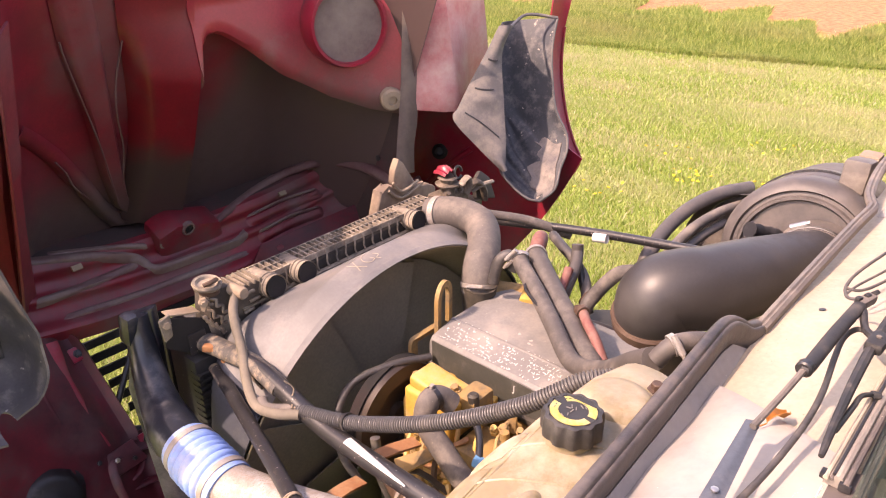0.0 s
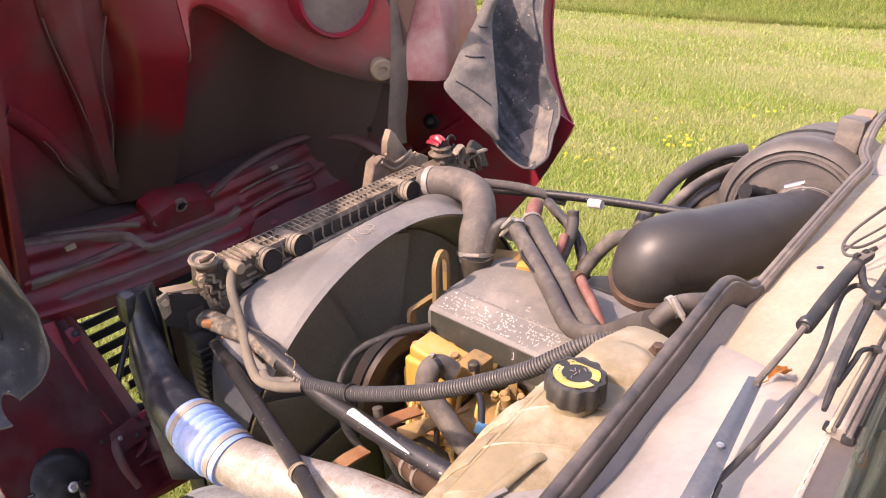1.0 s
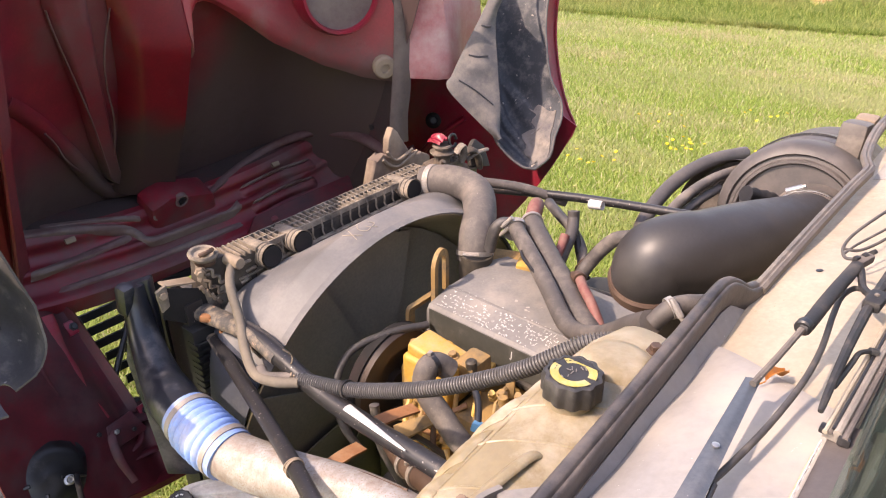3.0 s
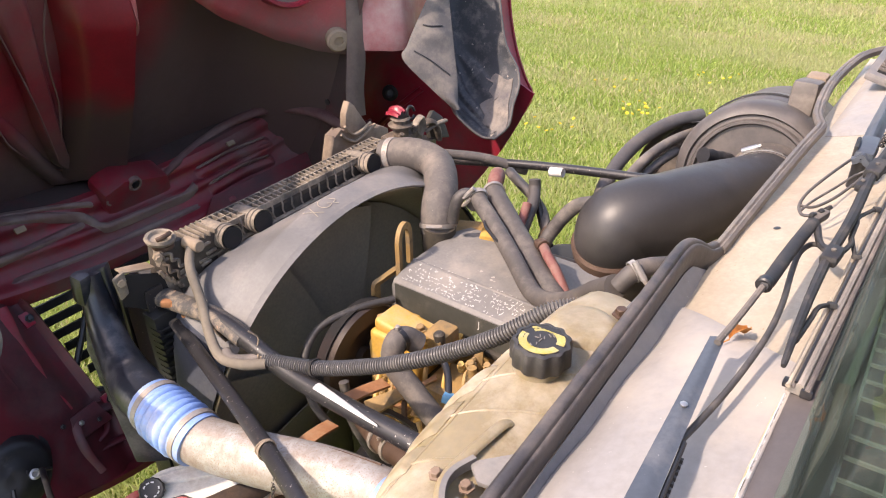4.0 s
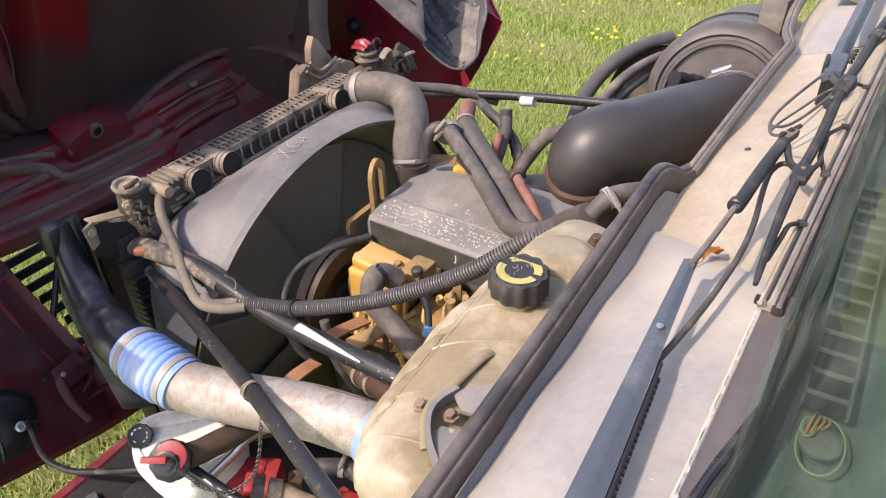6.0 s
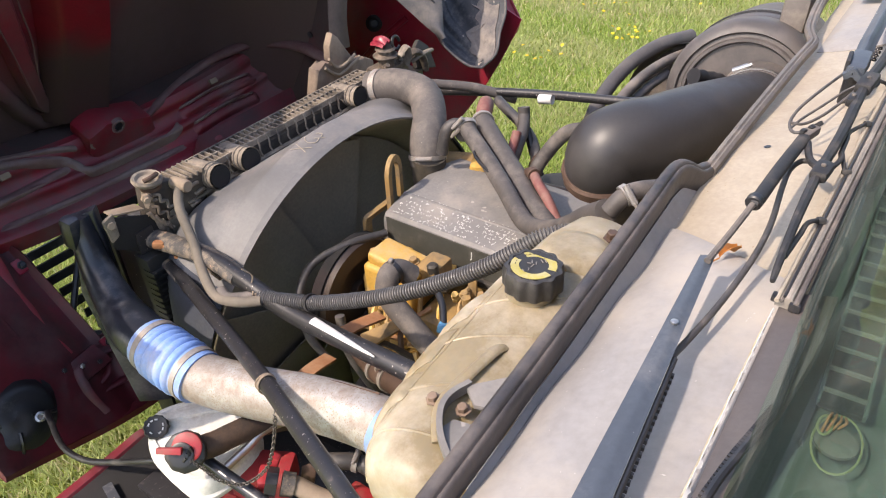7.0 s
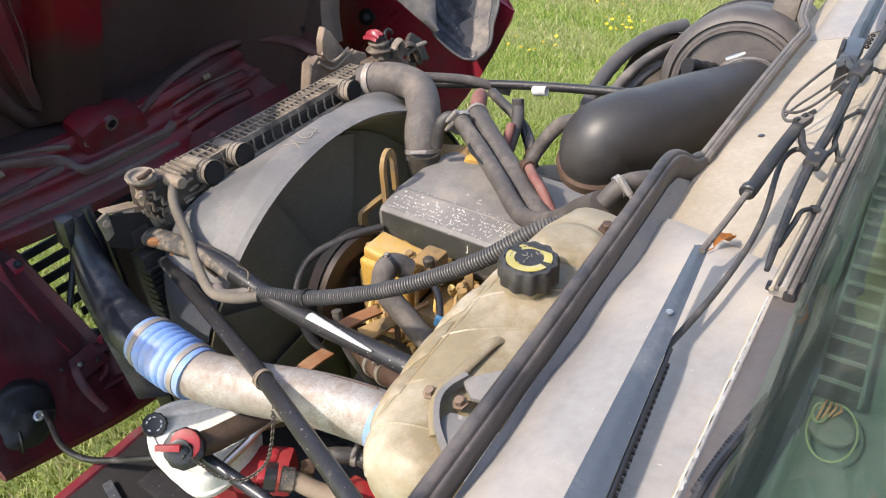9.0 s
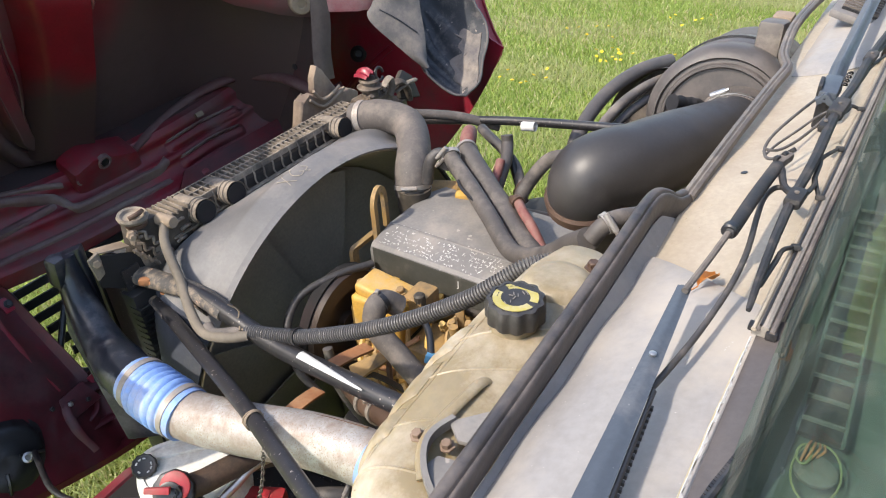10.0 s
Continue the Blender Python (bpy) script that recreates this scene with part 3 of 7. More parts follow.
def near_field(r, n):
    d = 2.0 + 13.0 * r.random(n) ** 1.2
    a = np.radians(r.uniform(-8, 62, n))
    x, y = d * np.cos(a) - 0.6, d * np.sin(a) - 0.6
    far = x + 0.304 * y > 12.6 + r.random(n)
    return np.where(far, x * 0.6, x), np.where(far, y * 0.6, y)


def bank(r, n):
    y = r.uniform(-2, 13, n)
    e = r.uniform(0, 1, n) ** 1.5 * (3.6 + 1.6 * np.sin(1.3 * y) * np.sin(0.5 * y) + 0.7 * np.sin(5.1 * y))
    return 12.1 - 0.304 * y + e, y


def swath(r, n):
    """Raked lines of dry cuttings across the field."""
    y = r.uniform(-2, 12, n)
    line = r.choice([-1.1, -3.1, -5.4], n, p=[0.45, 0.35, 0.2])
    gap = np.sin(2.1 * y + line) + 0.5 * np.sin(5.3 * y)
    e = line + r.normal(0, 0.22, n) + 0.15 * np.sin(1.7 * y) + np.where(gap < -0.3, r.normal(0, 1.2, n), 0)
    return 12.27 - 0.304 * y + e, y


def by_bumper(r, n):
    return r.uniform(-2.4, 0.8, n), r.uniform(1.4, 5.0, n)


GRASS = blade_material("grass_blade", (0.25, 0.345, 0.078), (0.485, 0.56, 0.178))
STRAW = blade_material("straw_blade", (0.46, 0.41, 0.20), (0.68, 0.60, 0.38))
build_blades("grass", 380000, near_field, 0.055, GRASS, "short green mown grass blades", 1)
build_blades("dry_grass", 45000, near_field, 0.06, STRAW, "pale dry grass among the green", 2)
build_blades("bank_grass", 110000, bank, 0.12, blade_material("bank_blade", (0.16, 0.25, 0.05), (0.48, 0.50, 0.16), (0.42, 0.36, 0.17)), "longer dark green grass on the bank", 5)
build_blades("cut_straw", 60000, swath, 0.05, STRAW, "raked lines of dry grass cuttings", 6)
build_blades("grass", 70000, by_bumper, 0.07, GRASS, "short green grass under the bumper", 3)
build_blades("dry_grass", 16000, by_bumper, 0.06, STRAW, "pale dry grass under the bumper", 4)


def build_flowers():
    bm = bmesh.new()
    r = random.Random(3)
    for cx, cy, n in ((4.97, 2.4, 15), (4.6, 2.0, 8), (5.3, 1.7, 10), (4.2, 2.9, 8), (5.6, 2.9, 6), (4.3, 1.4, 6), (6.4, 2.2, 6)):
        for i in range(n):
            x, y = cx + r.gauss(0, 0.13), cy + r.gauss(0, 0.13)
            lathe([(0.002, 0), (0.016, 0.004), (0.018, 0.008), (0.006, 0.011)], (x, y, 0.08 + 0.03 * r.random()), (r.gauss(0, 0.3), r.gauss(0, 0.3), 1), 6, bm)
    return solo("dandelion_flowers", bm, mat("yellow_petal", (0.78, 0.55, 0.02), 0.7), "small yellow dandelion flowers in the grass", "flowers", kind="stuff")


build_flowers()

# ---- hood, tilted forward ----
H0 = Vector((0, 2.43, 1.37))
HU = Vector((0, -0.4, 0.9165))
HN = Vector((0, -0.9165, -0.4))
GV = Vector((0, 0.591, 0.807))
GN = Vector((0, -0.807, 0.591))


def hp(x, u, w):
    """A point of the hood: across, up along its top from the front edge, inward."""
    return H0 + Vector((x, 0, 0)) + HU * u + HN * w


def gp(x, v, w=0.0):
    """A point of the grille face: across, up (negative is down), inward."""
    return H0 + Vector((x, 0, 0)) + GV * v + GN * w


def build_hood():
    hood = thing("truck_hood", (0, 1.95, 0.75), "dark red fibreglass truck hood tilted forward, inside sooty and toned for shade", "hood")

    def skin(x, u):
        return -0.10 + 0.40 * (x / 0.68 if x > 0 else -x / 0.725) ** 7 + 0.02 * math.sin(3 * (u + 0.12) / 1.14)

    def top(a, b):
        x = -0.715 + 1.395 * a
        u = -0.12 + (1.14 + 0.22 * min(1.0, max(0.0, (-0.40 - x) / 0.10))) * b
        return hp(x, u, skin(x, u))
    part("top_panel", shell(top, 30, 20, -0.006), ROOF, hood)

    def corner(u):
        """How far in the edge between top and fender stands."""
        return 0.31 - (0.68 if u > 0.64 else 0.26) * (u - 0.64)

    for side in (1, -1):
        upper = [(0.665, 0.31), (0.72, 0.37), (0.78, 0.42), (0.83, 0.44), (0.93, 0.40), (1.0, 0.36), (1.08, 0.33), (1.14, 0.32), (1.165, 0.32)]
        if side < 0:
            upper = [(0.64, 0.14), (0.72, 0.22), (0.80, 0.21), (0.87, 0.19), (0.95, 0.18), (1.05, 0.22), (1.11, 0.30), (1.14, 0.38), (1.15, 0.46)]
        lower = [(0.665, 0.34), (0.69, 0.22), (0.76, 0.165), (0.84, 0.155), (0.97, 0.16), (1.08, 0.27), (1.12, 0.45), (1.15, 0.68), (1.15, 0.88)]
        if side < 0:
            lower = [(0.63, 0.10), (0.70, 0.16), (0.78, 0.15), (0.85, 0.145), (0.97, 0.15), (1.08, 0.24), (1.12, 0.36), (1.15, 0.44), (1.15, 0.46)]
        tall = 0.62 if side == 1 else 0.53

        def up(a, b, s=side, tall=tall):
            x, w = along(upper, a)
            u = 0.585 + (tall - 0.085) * b + 0.03 * max(0, 1 - b * 5) * math.sin(math.pi * min(a * 1.4, 1))
            return hp(s * (x - 0.13 * a * b ** 1.5), u, w + (corner(u) - 0.31) * (1 - 0.45 * a) * (s > 0))

        def low(a, b, s=side):
            x, w = along(lower, a)
            u = -0.46 + 1.06 * b
            return hp(s * (x - 0.05 * (1 - b) ** 2), u, w - 0.25 * (1 - b) ** 2 * (a > 0.5) + (corner(u) - 0.34) * max(0, 1 - 8 * a) * (s > 0))

        def step(a, b, s=side):
            x, w = along(upper, a)
            x2, w2 = along(lower, a)
            k = math.sin(math.pi * min(a * 1.4, 1))
            return hp(s * (x + (x2 - x) * b), 0.585 + 0.03 * k * (1 - b) + 0.015 * b, w + (w2 - w) * b)
        # The far fender top takes the lit red, the near fender a shaded copy.
        part("fender_top", shell(up, 32, 14, 0.006 * side), RED_LIT if side == 1 else RED_SHADE, hood)
        part("fender_side", shell(low, 32, 14, 0.006 * side), RED if side == 1 else RED_SHADE, hood)
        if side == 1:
            part("corner_wall", shell(lambda a, b: Vector(low(0.13 * a, b, 1)) + Vector((-0.010, -0.006, 0)), 6, 14, 0.004), DARK_BROWN, hood, "dark brown inner corner of the fender")
        part("fender_step", shell(step, 20, 4, 0.005 * side), RED if side == 1 else RED_SHADE, hood)

    def brim(x):
        """The plenum's lower edge."""
        edge = [(-0.03, 0.64), (-0.022, 0.70), (-0.008, 0.745), (0.015, 0.775), (0.05, 0.788), (0.091, 0.778), (0.166, 0.734), (0.287, 0.646), (0.451, 0.579), (0.564, 0.562), (0.616, 0.567), (0.67, 0.58)]
        for (x0, u0), (x1, u1) in zip(edge, edge[1:]):
            if x <= x1:
                return u0 + (u1 - u0) * (x - x0) / (x1 - x0)
        return edge[-1][1]

    # folded inner panel beside the arch: it leaves the skin at a crease and ends in the arch's upright edge
    def rim(u):
        return min(0.035, max(-0.08, 0.075 - 0.6 * (u - 0.62))) if u > 0.64 else 0.035 - 0.10 * max(0.0, 0.40 - u)

    def fold(a, b):
        u = 0.05 + 1.01 * b
        x0 = -0.235 + 0.03 * math.sin(4.0 * u) - 0.02 * (u > 0.55) * (u - 0.55)
        x = x0 + (-0.03 - x0) * a
        lift = min(1.0, 4.5 * a) ** 0.6 * (0.55 + 0.45 * a)
        low = skin(x, u) + 0.003
        return hp(x, u, low + (rim(u) - low) * lift)
    part("inner_panel", shell(fold, 16, 30, 0.004), FOLD, hood, "red inner panel with shade painted over its foot")

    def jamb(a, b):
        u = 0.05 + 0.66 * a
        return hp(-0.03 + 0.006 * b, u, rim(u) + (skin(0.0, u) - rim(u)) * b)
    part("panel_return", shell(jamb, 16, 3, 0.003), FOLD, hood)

    # the moulded gusset that runs down to the latch, between two blunt creases
    def gusset(a, b):
        x0, u0 = along([(-0.46, 1.02), (-0.425, 0.79), (-0.35, 0.51), (-0.31, 0.30), (-0.255, 0.12), (-0.19, 0.05)], b)
        x1, u1 = along([(-0.34, 1.02), (-0.30, 0.80), (-0.27, 0.56), (-0.235, 0.34), (-0.205, 0.17), (-0.14, 0.07)], b)
        x, u = x0 + (x1 - x0) * a, u0 + (u1 - u0) * a
        return hp(x, u, skin(x, u) + 0.004 + 0.028 * min(1.0, 5 * a, 5 * (1 - a)) ** 0.7 * min(1.0, 0.25 + 2.5 * b))
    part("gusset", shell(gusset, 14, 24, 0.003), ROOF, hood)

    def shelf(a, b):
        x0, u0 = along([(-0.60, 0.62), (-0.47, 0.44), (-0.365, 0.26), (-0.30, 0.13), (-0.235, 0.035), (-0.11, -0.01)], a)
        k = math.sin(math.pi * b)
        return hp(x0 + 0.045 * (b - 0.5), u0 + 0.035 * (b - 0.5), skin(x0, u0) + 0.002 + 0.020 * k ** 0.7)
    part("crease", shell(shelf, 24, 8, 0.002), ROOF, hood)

    for pts in ([(-0.435, 0.83), (-0.415, 0.75), (-0.322, 0.445), (-0.255, 0.18), (-0.222, 0.10), (-0.116, 0.065)],
                [(-0.470, 0.43), (-0.434, 0.366), (-0.401, 0.283), (-0.30, 0.14), (-0.217, 0.072)],
                [(-0.248, 0.80), (-0.268, 0.66), (-0.262, 0.533), (-0.239, 0.40), (-0.235, 0.24)]):
        part("moulded_edge", tube([hp(x, u, skin(x, u) + 0.031 - 0.020 * (u < 0.15)) for x, u in pts], 0.0030, 8, 8), RIBDUST, hood)

    # air intake plenum with a round collar
    def bulge(x, u):
        k = max(0.0, (x - 0.03) / 0.63)
        return max(-0.08, 0.075 + 0.27 * k ** 3 - 0.6 * (u - 0.62))

    def plenum(a, b):
        x = -0.03 + 0.69 * a
        u = brim(x) + (1.06 - brim(x)) * b
        return hp(x, u, bulge(x, u) - 0.03 * max(0, 1 - 9 * b) ** 2)

    def under(a, b):
        x = -0.03 + 0.69 * a
        u = brim(x)
        w0 = bulge(x, u) - 0.03
        w1 = -0.08 + 0.40 * abs(x / 0.68) ** 5
        return hp(x, u + 0.01 * b, w0 + (min(w0, w1) - w0) * b)
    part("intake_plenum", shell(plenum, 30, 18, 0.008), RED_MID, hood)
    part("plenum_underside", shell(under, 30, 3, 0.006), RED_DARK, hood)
    ax = HN + Vector((-0.35, 0, 0.42))
    c = hp(0.48, 0.845, 0.115)
    collar = part("intake_collar", lathe([(0.152, -0.10), (0.148, 0.012), (0.140, 0.034), (0.130, 0.034), (0.125, 0.01), (0.118, -0.07)], c, ax, 44, caps=False), RED, hood)
    part("intake_bore", lathe([(0.1265, 0.016), (0.115, 0.008), (0.06, 0.004), (0.02, 0.004)], c, ax, 40), BOREDUST, collar, "tan dusty duct behind the collar")
    part("rubber_stop", lathe([(0.043, -0.06), (0.043, 0.030), (0.036, 0.038), (0.018, 0.040), (0.016, 0.030)], hp(0.618, 0.622, 0.285), (-0.45, -0.75, -0.1), 24), HOSE_TAN, hood, "dusty tan rubber stop")

    # moulded arch rib that runs from the beam round onto the side wall, and two short upright beads there
    part("rib", tube([(0.055, 2.372, 1.345), (0.14, 2.385, 1.375), (0.32, 2.435, 1.400), (0.46, 2.430, 1.432), (0.555, 2.360, 1.468), hp(0.615, 0.13, 0.05), hp(0.648, 0.19, 0.15), hp(0.655, 0.242, 0.255), hp(0.658, 0.271, 0.385), hp(0.66, 0.27, 0.47)], 0.026, 16, 8, lambda q, d: 0.75 + 0.35 * q, flat=0.7), RIBDUST, hood)
    for w in (0.150, 0.185):
        part("bead", tube([hp(0.652, 0.50, w - 0.03), hp(0.654, 0.40, w - 0.01), hp(0.656, 0.245, w)], 0.009, 8, 6, flat=0.6), RIBDUST, hood)

    # front cross beam with stepped flutes
    def beam(a, b):
        x = -0.74 + 1.48 * a
        prof = [(0.15, -0.14), (0.06, -0.03), (0.0, 0.035), (-0.02, 0.05), (-0.05, 0.045), (-0.07, 0.02), (-0.11, 0.018), (-0.125, 0.032), (-0.14, 0.032), (-0.155, 0.012), (-0.20, 0.01), (-0.235, 0.03), (-0.25, 0.03), (-0.285, -0.02)]
        v, w = along(prof, b)
        return gp(x, v + 0.05 * (x / 0.74) ** 2, w + 0.10 * abs(x / 0.74) ** 3)
    part("cross_beam", shell(lambda a, b: beam(a, 0.15 + 0.85 * b), 20, 32, 0.006), BEAM, hood)
    part("beam_slope", shell(lambda a, b: beam(a, 0.152 * b), 20, 6, 0.006), DARK_BROWN, hood, "dark brown upper slope of the beam")
    # dusty ridges that run along the beam, stepped beside the latch
    steps = [(0.15, -0.14), (0.06, -0.03), (0.0, 0.035), (-0.02, 0.05), (-0.05, 0.045), (-0.07, 0.02), (-0.11, 0.018), (-0.125, 0.032), (-0.14, 0.032), (-0.155, 0.012), (-0.20, 0.01), (-0.235, 0.03), (-0.25, 0.03), (-0.285, -0.02)]

    def face(x, v):
        """How far in the beam's face stands at x, v."""
        q = v - 0.05 * (x / 0.74) ** 2
        w = steps[0][1]
        for (v0, w0), (v1, w1) in zip(steps, steps[1:]):
            if v1 <= q <= v0:
                w = w0 + (w1 - w0) * (v0 - q) / (v0 - v1)
        return w + 0.10 * abs(x / 0.74) ** 3

    def raised(name, pts, half, rise, m):
        """A blunt moulding that follows the beam's face along points (x, v)."""
        line = [(p.x, p.y) for p in spline([(x, v, 0) for x, v in pts], 8)]

        def surf(a, b):
            x, v = along(line, a)
            x2, v2 = along(line, min(1.0, a + 0.02))
            x1, v1 = along(line, max(0.0, a - 0.02))
            d = math.hypot(x2 - x1, v2 - v1)
            o = half * (2 * b - 1)
            px_, pv = x - (v2 - v1) / d * o, v + (x2 - x1) / d * o
            end = min(1.0, 12 * a, 12 * (1 - a))
            level = max(face(px_, pv), face(x, v) - 0.010)
            return gp(px_, pv, level - 0.004 + rise * min(1.0, 3.2 * b, 3.2 * (1 - b)) ** 0.7 * end)
        return part(name, shell(surf, 40, 10, 0.002), m, hood)
    for pts, half, rise in (([(-0.70, 0.060), (-0.65, 0.044), (-0.45, 0.0), (-0.27, -0.062), (-0.235, -0.085), (-0.21, -0.125), (-0.16, -0.138), (0.03, -0.141), (0.13, -0.146), (0.20, -0.12)], 0.017, 0.013),
                            ([(-0.52, 0.045), (-0.35, 0.002), (-0.20, -0.044)], 0.010, 0.012),
                            ([(-0.63, -0.105), (-0.51, -0.102), (-0.39, -0.096), (-0.25, -0.090)], 0.015, 0.014),
                            ([(-0.58, -0.175), (-0.30, -0.19), (-0.05, -0.195), (0.18, -0.20)], 0.012, 0.012)):
        raised("ridge", pts, half, rise, SEAM)
    # pressed bars side by side toward the fender, with dusty crests
    for k in range(3):
        o = -0.075 * k
        raised("pressed_bar", [(0.215 + 0.02 * k, -0.090 + o), (0.40, -0.078 + o), (0.58 - 0.02 * k, -0.085 + o)], 0.024, 0.024, BEAM)
        raised("bar_crest", [(0.225 + 0.02 * k, -0.067 + o), (0.40, -0.055 + o), (0.57 - 0.02 * k, -0.062 + o)], 0.006, 0.024, SEAM)
    for x, v in ((-0.466, -0.038), (0.39, -0.035)):
        part("clip", box((0.035, 0.012, 0.02), gp(x, v, face(x, v) + 0.026), (-36, 0, 0), 0.003), HOSE_TAN, hood)
    part("wall_hole", lathe([(0.012, 0.0), (0.012, 0.004), (0.006, 0.004)], hp(0.648, 0.328, 0.295), (-1, 0, 0), 12), BLACK, hood)

    # latch box at the middle: a blunt block with two bolt wells
    latch = part("latch_box", prism([(-0.178, 0.085), (-0.10, 0.120), (0.085, 0.066), (0.108, -0.02), (0.108, -0.125), (-0.035, -0.135), (-0.150, -0.055), (-0.176, 0.02)], hp(0, -0.02, -0.02), (1, 0, 0), HU, 0.115, 0.024), BEAM, hood)
    for p, r in (((-0.060, 2.316, 1.397), 0.017), ((-0.145, 2.338, 1.366), 0.017)):
        d = Vector((0.05, -0.93, -0.25)).normalized()
        well = part("bolt_well", lathe([(r * 1.7, -0.012), (r * 1.55, 0.004), (r * 1.15, 0.006), (r, -0.004)], p, d, 18), SEAM, latch)
        part("bolt_head", lathe([(r * 0.95, -0.004), (r * 0.95, 0.004), (r * 0.5, 0.006)], p, d, 6), BLACK, well)

    # grille opening: surround and slats
    def left_face(a, b, s=-1):
        x0 = 0.555 - 0.07 * b
        x = x0 + (0.98 - x0) * a
        return gp(s * x, -0.255 + (0.06 * (1 - b) ** 3 if a > 0.03 else 0) - 0.55 * b - 0.105 * (1 - a) * b * b, 0.02 + 0.10 * abs(x / 0.74) ** 3 * (1 - 0.5 * b) - 0.03 * math.sin(math.pi * min(1, a * 5)))
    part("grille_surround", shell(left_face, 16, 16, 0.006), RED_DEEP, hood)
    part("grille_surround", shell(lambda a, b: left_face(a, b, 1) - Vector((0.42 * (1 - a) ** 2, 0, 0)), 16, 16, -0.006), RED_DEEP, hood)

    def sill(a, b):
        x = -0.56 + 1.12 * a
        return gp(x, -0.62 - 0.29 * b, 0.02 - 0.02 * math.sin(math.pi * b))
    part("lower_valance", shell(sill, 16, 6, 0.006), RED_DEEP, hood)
    grille = part("grille_frame", tube([gp(-0.545, -0.27, 0.0), gp(-0.53, -0.45, 0.0), gp(-0.49, -0.62, 0.0), gp(0, -0.635, 0.0), gp(0.49, -0.62, 0.0), gp(0.53, -0.45, 0.0), gp(0.545, -0.27, 0.0)], 0.014, 6, 6), BLACK, hood)
    for i in range(7):
        v = -0.285 - 0.05 * i
        half = 0.55 - 0.012 * i
        q = [(-0.004, -0.016), (0.004, -0.016), (0.006, 0.016), (-0.002, 0.016)]
        part("slat", sweep([gp(-half, v, -0.01), gp(half, v, -0.01)], q, 1), BLACK, grille)
    part("brace", tube([gp(-0.54, -0.52, 0.03), gp(-0.38, -0.32, 0.05)], 0.011, 8, 2), BLACK, hood)
    for x, v in ((-0.575, -0.30), (-0.50, -0.655), (0.575, -0.30)):
        part("mounting_tab", box((0.05, 0.012, 0.05), gp(x, v, 0.045), (-36, 0, 8), 0.006), RED, hood)
        bolt(gp(x, v, 0.052), GN, 0.010, BLACK, hood)

    # back of the headlamp: ribbed black plastic, low on the face
    for s in (-1, 1):
        mid = gp(s * 0.868, -0.682, 0.095)

        def bowl(a, b, s=s, mid=mid):
            t = 2 * math.pi * a * s
            r = (1 - b) * (1.0 + 0.06 * math.sin(3 * t + 1) + 0.04 * math.sin(5 * t))
            deep = 0.055 * math.sqrt(max(0.0, 1 - r * r)) + 0.006 * math.sin(9 * r + 2 * t) * (1 - b) * min(1, 6 * b)
            return mid + Vector((0.128 * r * math.cos(t), 0, 0)) + GV * (0.118 * r * math.sin(t)) + GN * deep
        head = part("headlamp_housing", shell(bowl, 36, 12, 0.004), BLACK, hood, "black plastic back of the headlamp")
        for k in (0.08, 0.30, 0.52):
            part("housing_rib", tube([bowl(k, 0.05 + 0.12 * q) + GN * 0.004 for q in range(6)], 0.006, 6, 3), BLACK, head)
        part("housing_collar", lathe([(0.016, -0.01), (0.016, 0.012), (0.010, 0.014), (0.006, 0.009)], gp(s * 0.816, -0.719, 0.145), GN, 16), STEEL, head, "bright steel adjuster")
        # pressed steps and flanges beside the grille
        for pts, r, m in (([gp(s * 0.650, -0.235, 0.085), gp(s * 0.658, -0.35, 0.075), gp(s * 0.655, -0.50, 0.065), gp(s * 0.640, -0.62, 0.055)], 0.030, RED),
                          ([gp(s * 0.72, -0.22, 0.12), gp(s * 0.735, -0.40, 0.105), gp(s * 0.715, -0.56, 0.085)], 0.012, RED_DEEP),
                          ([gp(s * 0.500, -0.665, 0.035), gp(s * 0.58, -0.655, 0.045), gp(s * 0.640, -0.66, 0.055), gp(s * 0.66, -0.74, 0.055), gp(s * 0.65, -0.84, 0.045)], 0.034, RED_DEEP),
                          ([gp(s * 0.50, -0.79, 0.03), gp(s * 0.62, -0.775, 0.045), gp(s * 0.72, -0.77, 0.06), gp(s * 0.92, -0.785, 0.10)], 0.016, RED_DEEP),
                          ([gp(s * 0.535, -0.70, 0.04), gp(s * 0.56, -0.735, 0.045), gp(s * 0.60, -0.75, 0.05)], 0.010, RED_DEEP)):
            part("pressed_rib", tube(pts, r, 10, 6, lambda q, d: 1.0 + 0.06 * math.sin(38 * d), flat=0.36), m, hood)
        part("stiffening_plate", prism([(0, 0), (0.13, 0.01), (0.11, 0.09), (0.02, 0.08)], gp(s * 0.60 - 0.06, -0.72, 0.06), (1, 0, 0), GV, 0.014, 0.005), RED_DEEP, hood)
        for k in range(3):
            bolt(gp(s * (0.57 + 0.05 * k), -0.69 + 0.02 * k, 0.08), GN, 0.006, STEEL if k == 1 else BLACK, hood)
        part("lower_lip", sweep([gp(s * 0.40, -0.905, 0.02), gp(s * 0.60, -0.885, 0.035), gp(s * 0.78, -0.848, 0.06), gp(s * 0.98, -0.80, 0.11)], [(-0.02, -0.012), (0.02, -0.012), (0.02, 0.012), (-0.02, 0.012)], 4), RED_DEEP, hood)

    part("fender_grommet", lathe([(0.036, 0), (0.036, 0.006), (0.022, 0.012), (0.014, 0.004)], hp(1.070, 0.229, 0.296), (-0.80, -0.55, 0.22), 20), BLACK, hood)
    part("fender_rib", tube([hp(1.079, -0.036, 0.263), hp(1.093, 0.144, 0.330), hp(1.105, 0.261, 0.386), hp(1.112, 0.324, 0.418)], 0.016, 8, 6), RED, hood)
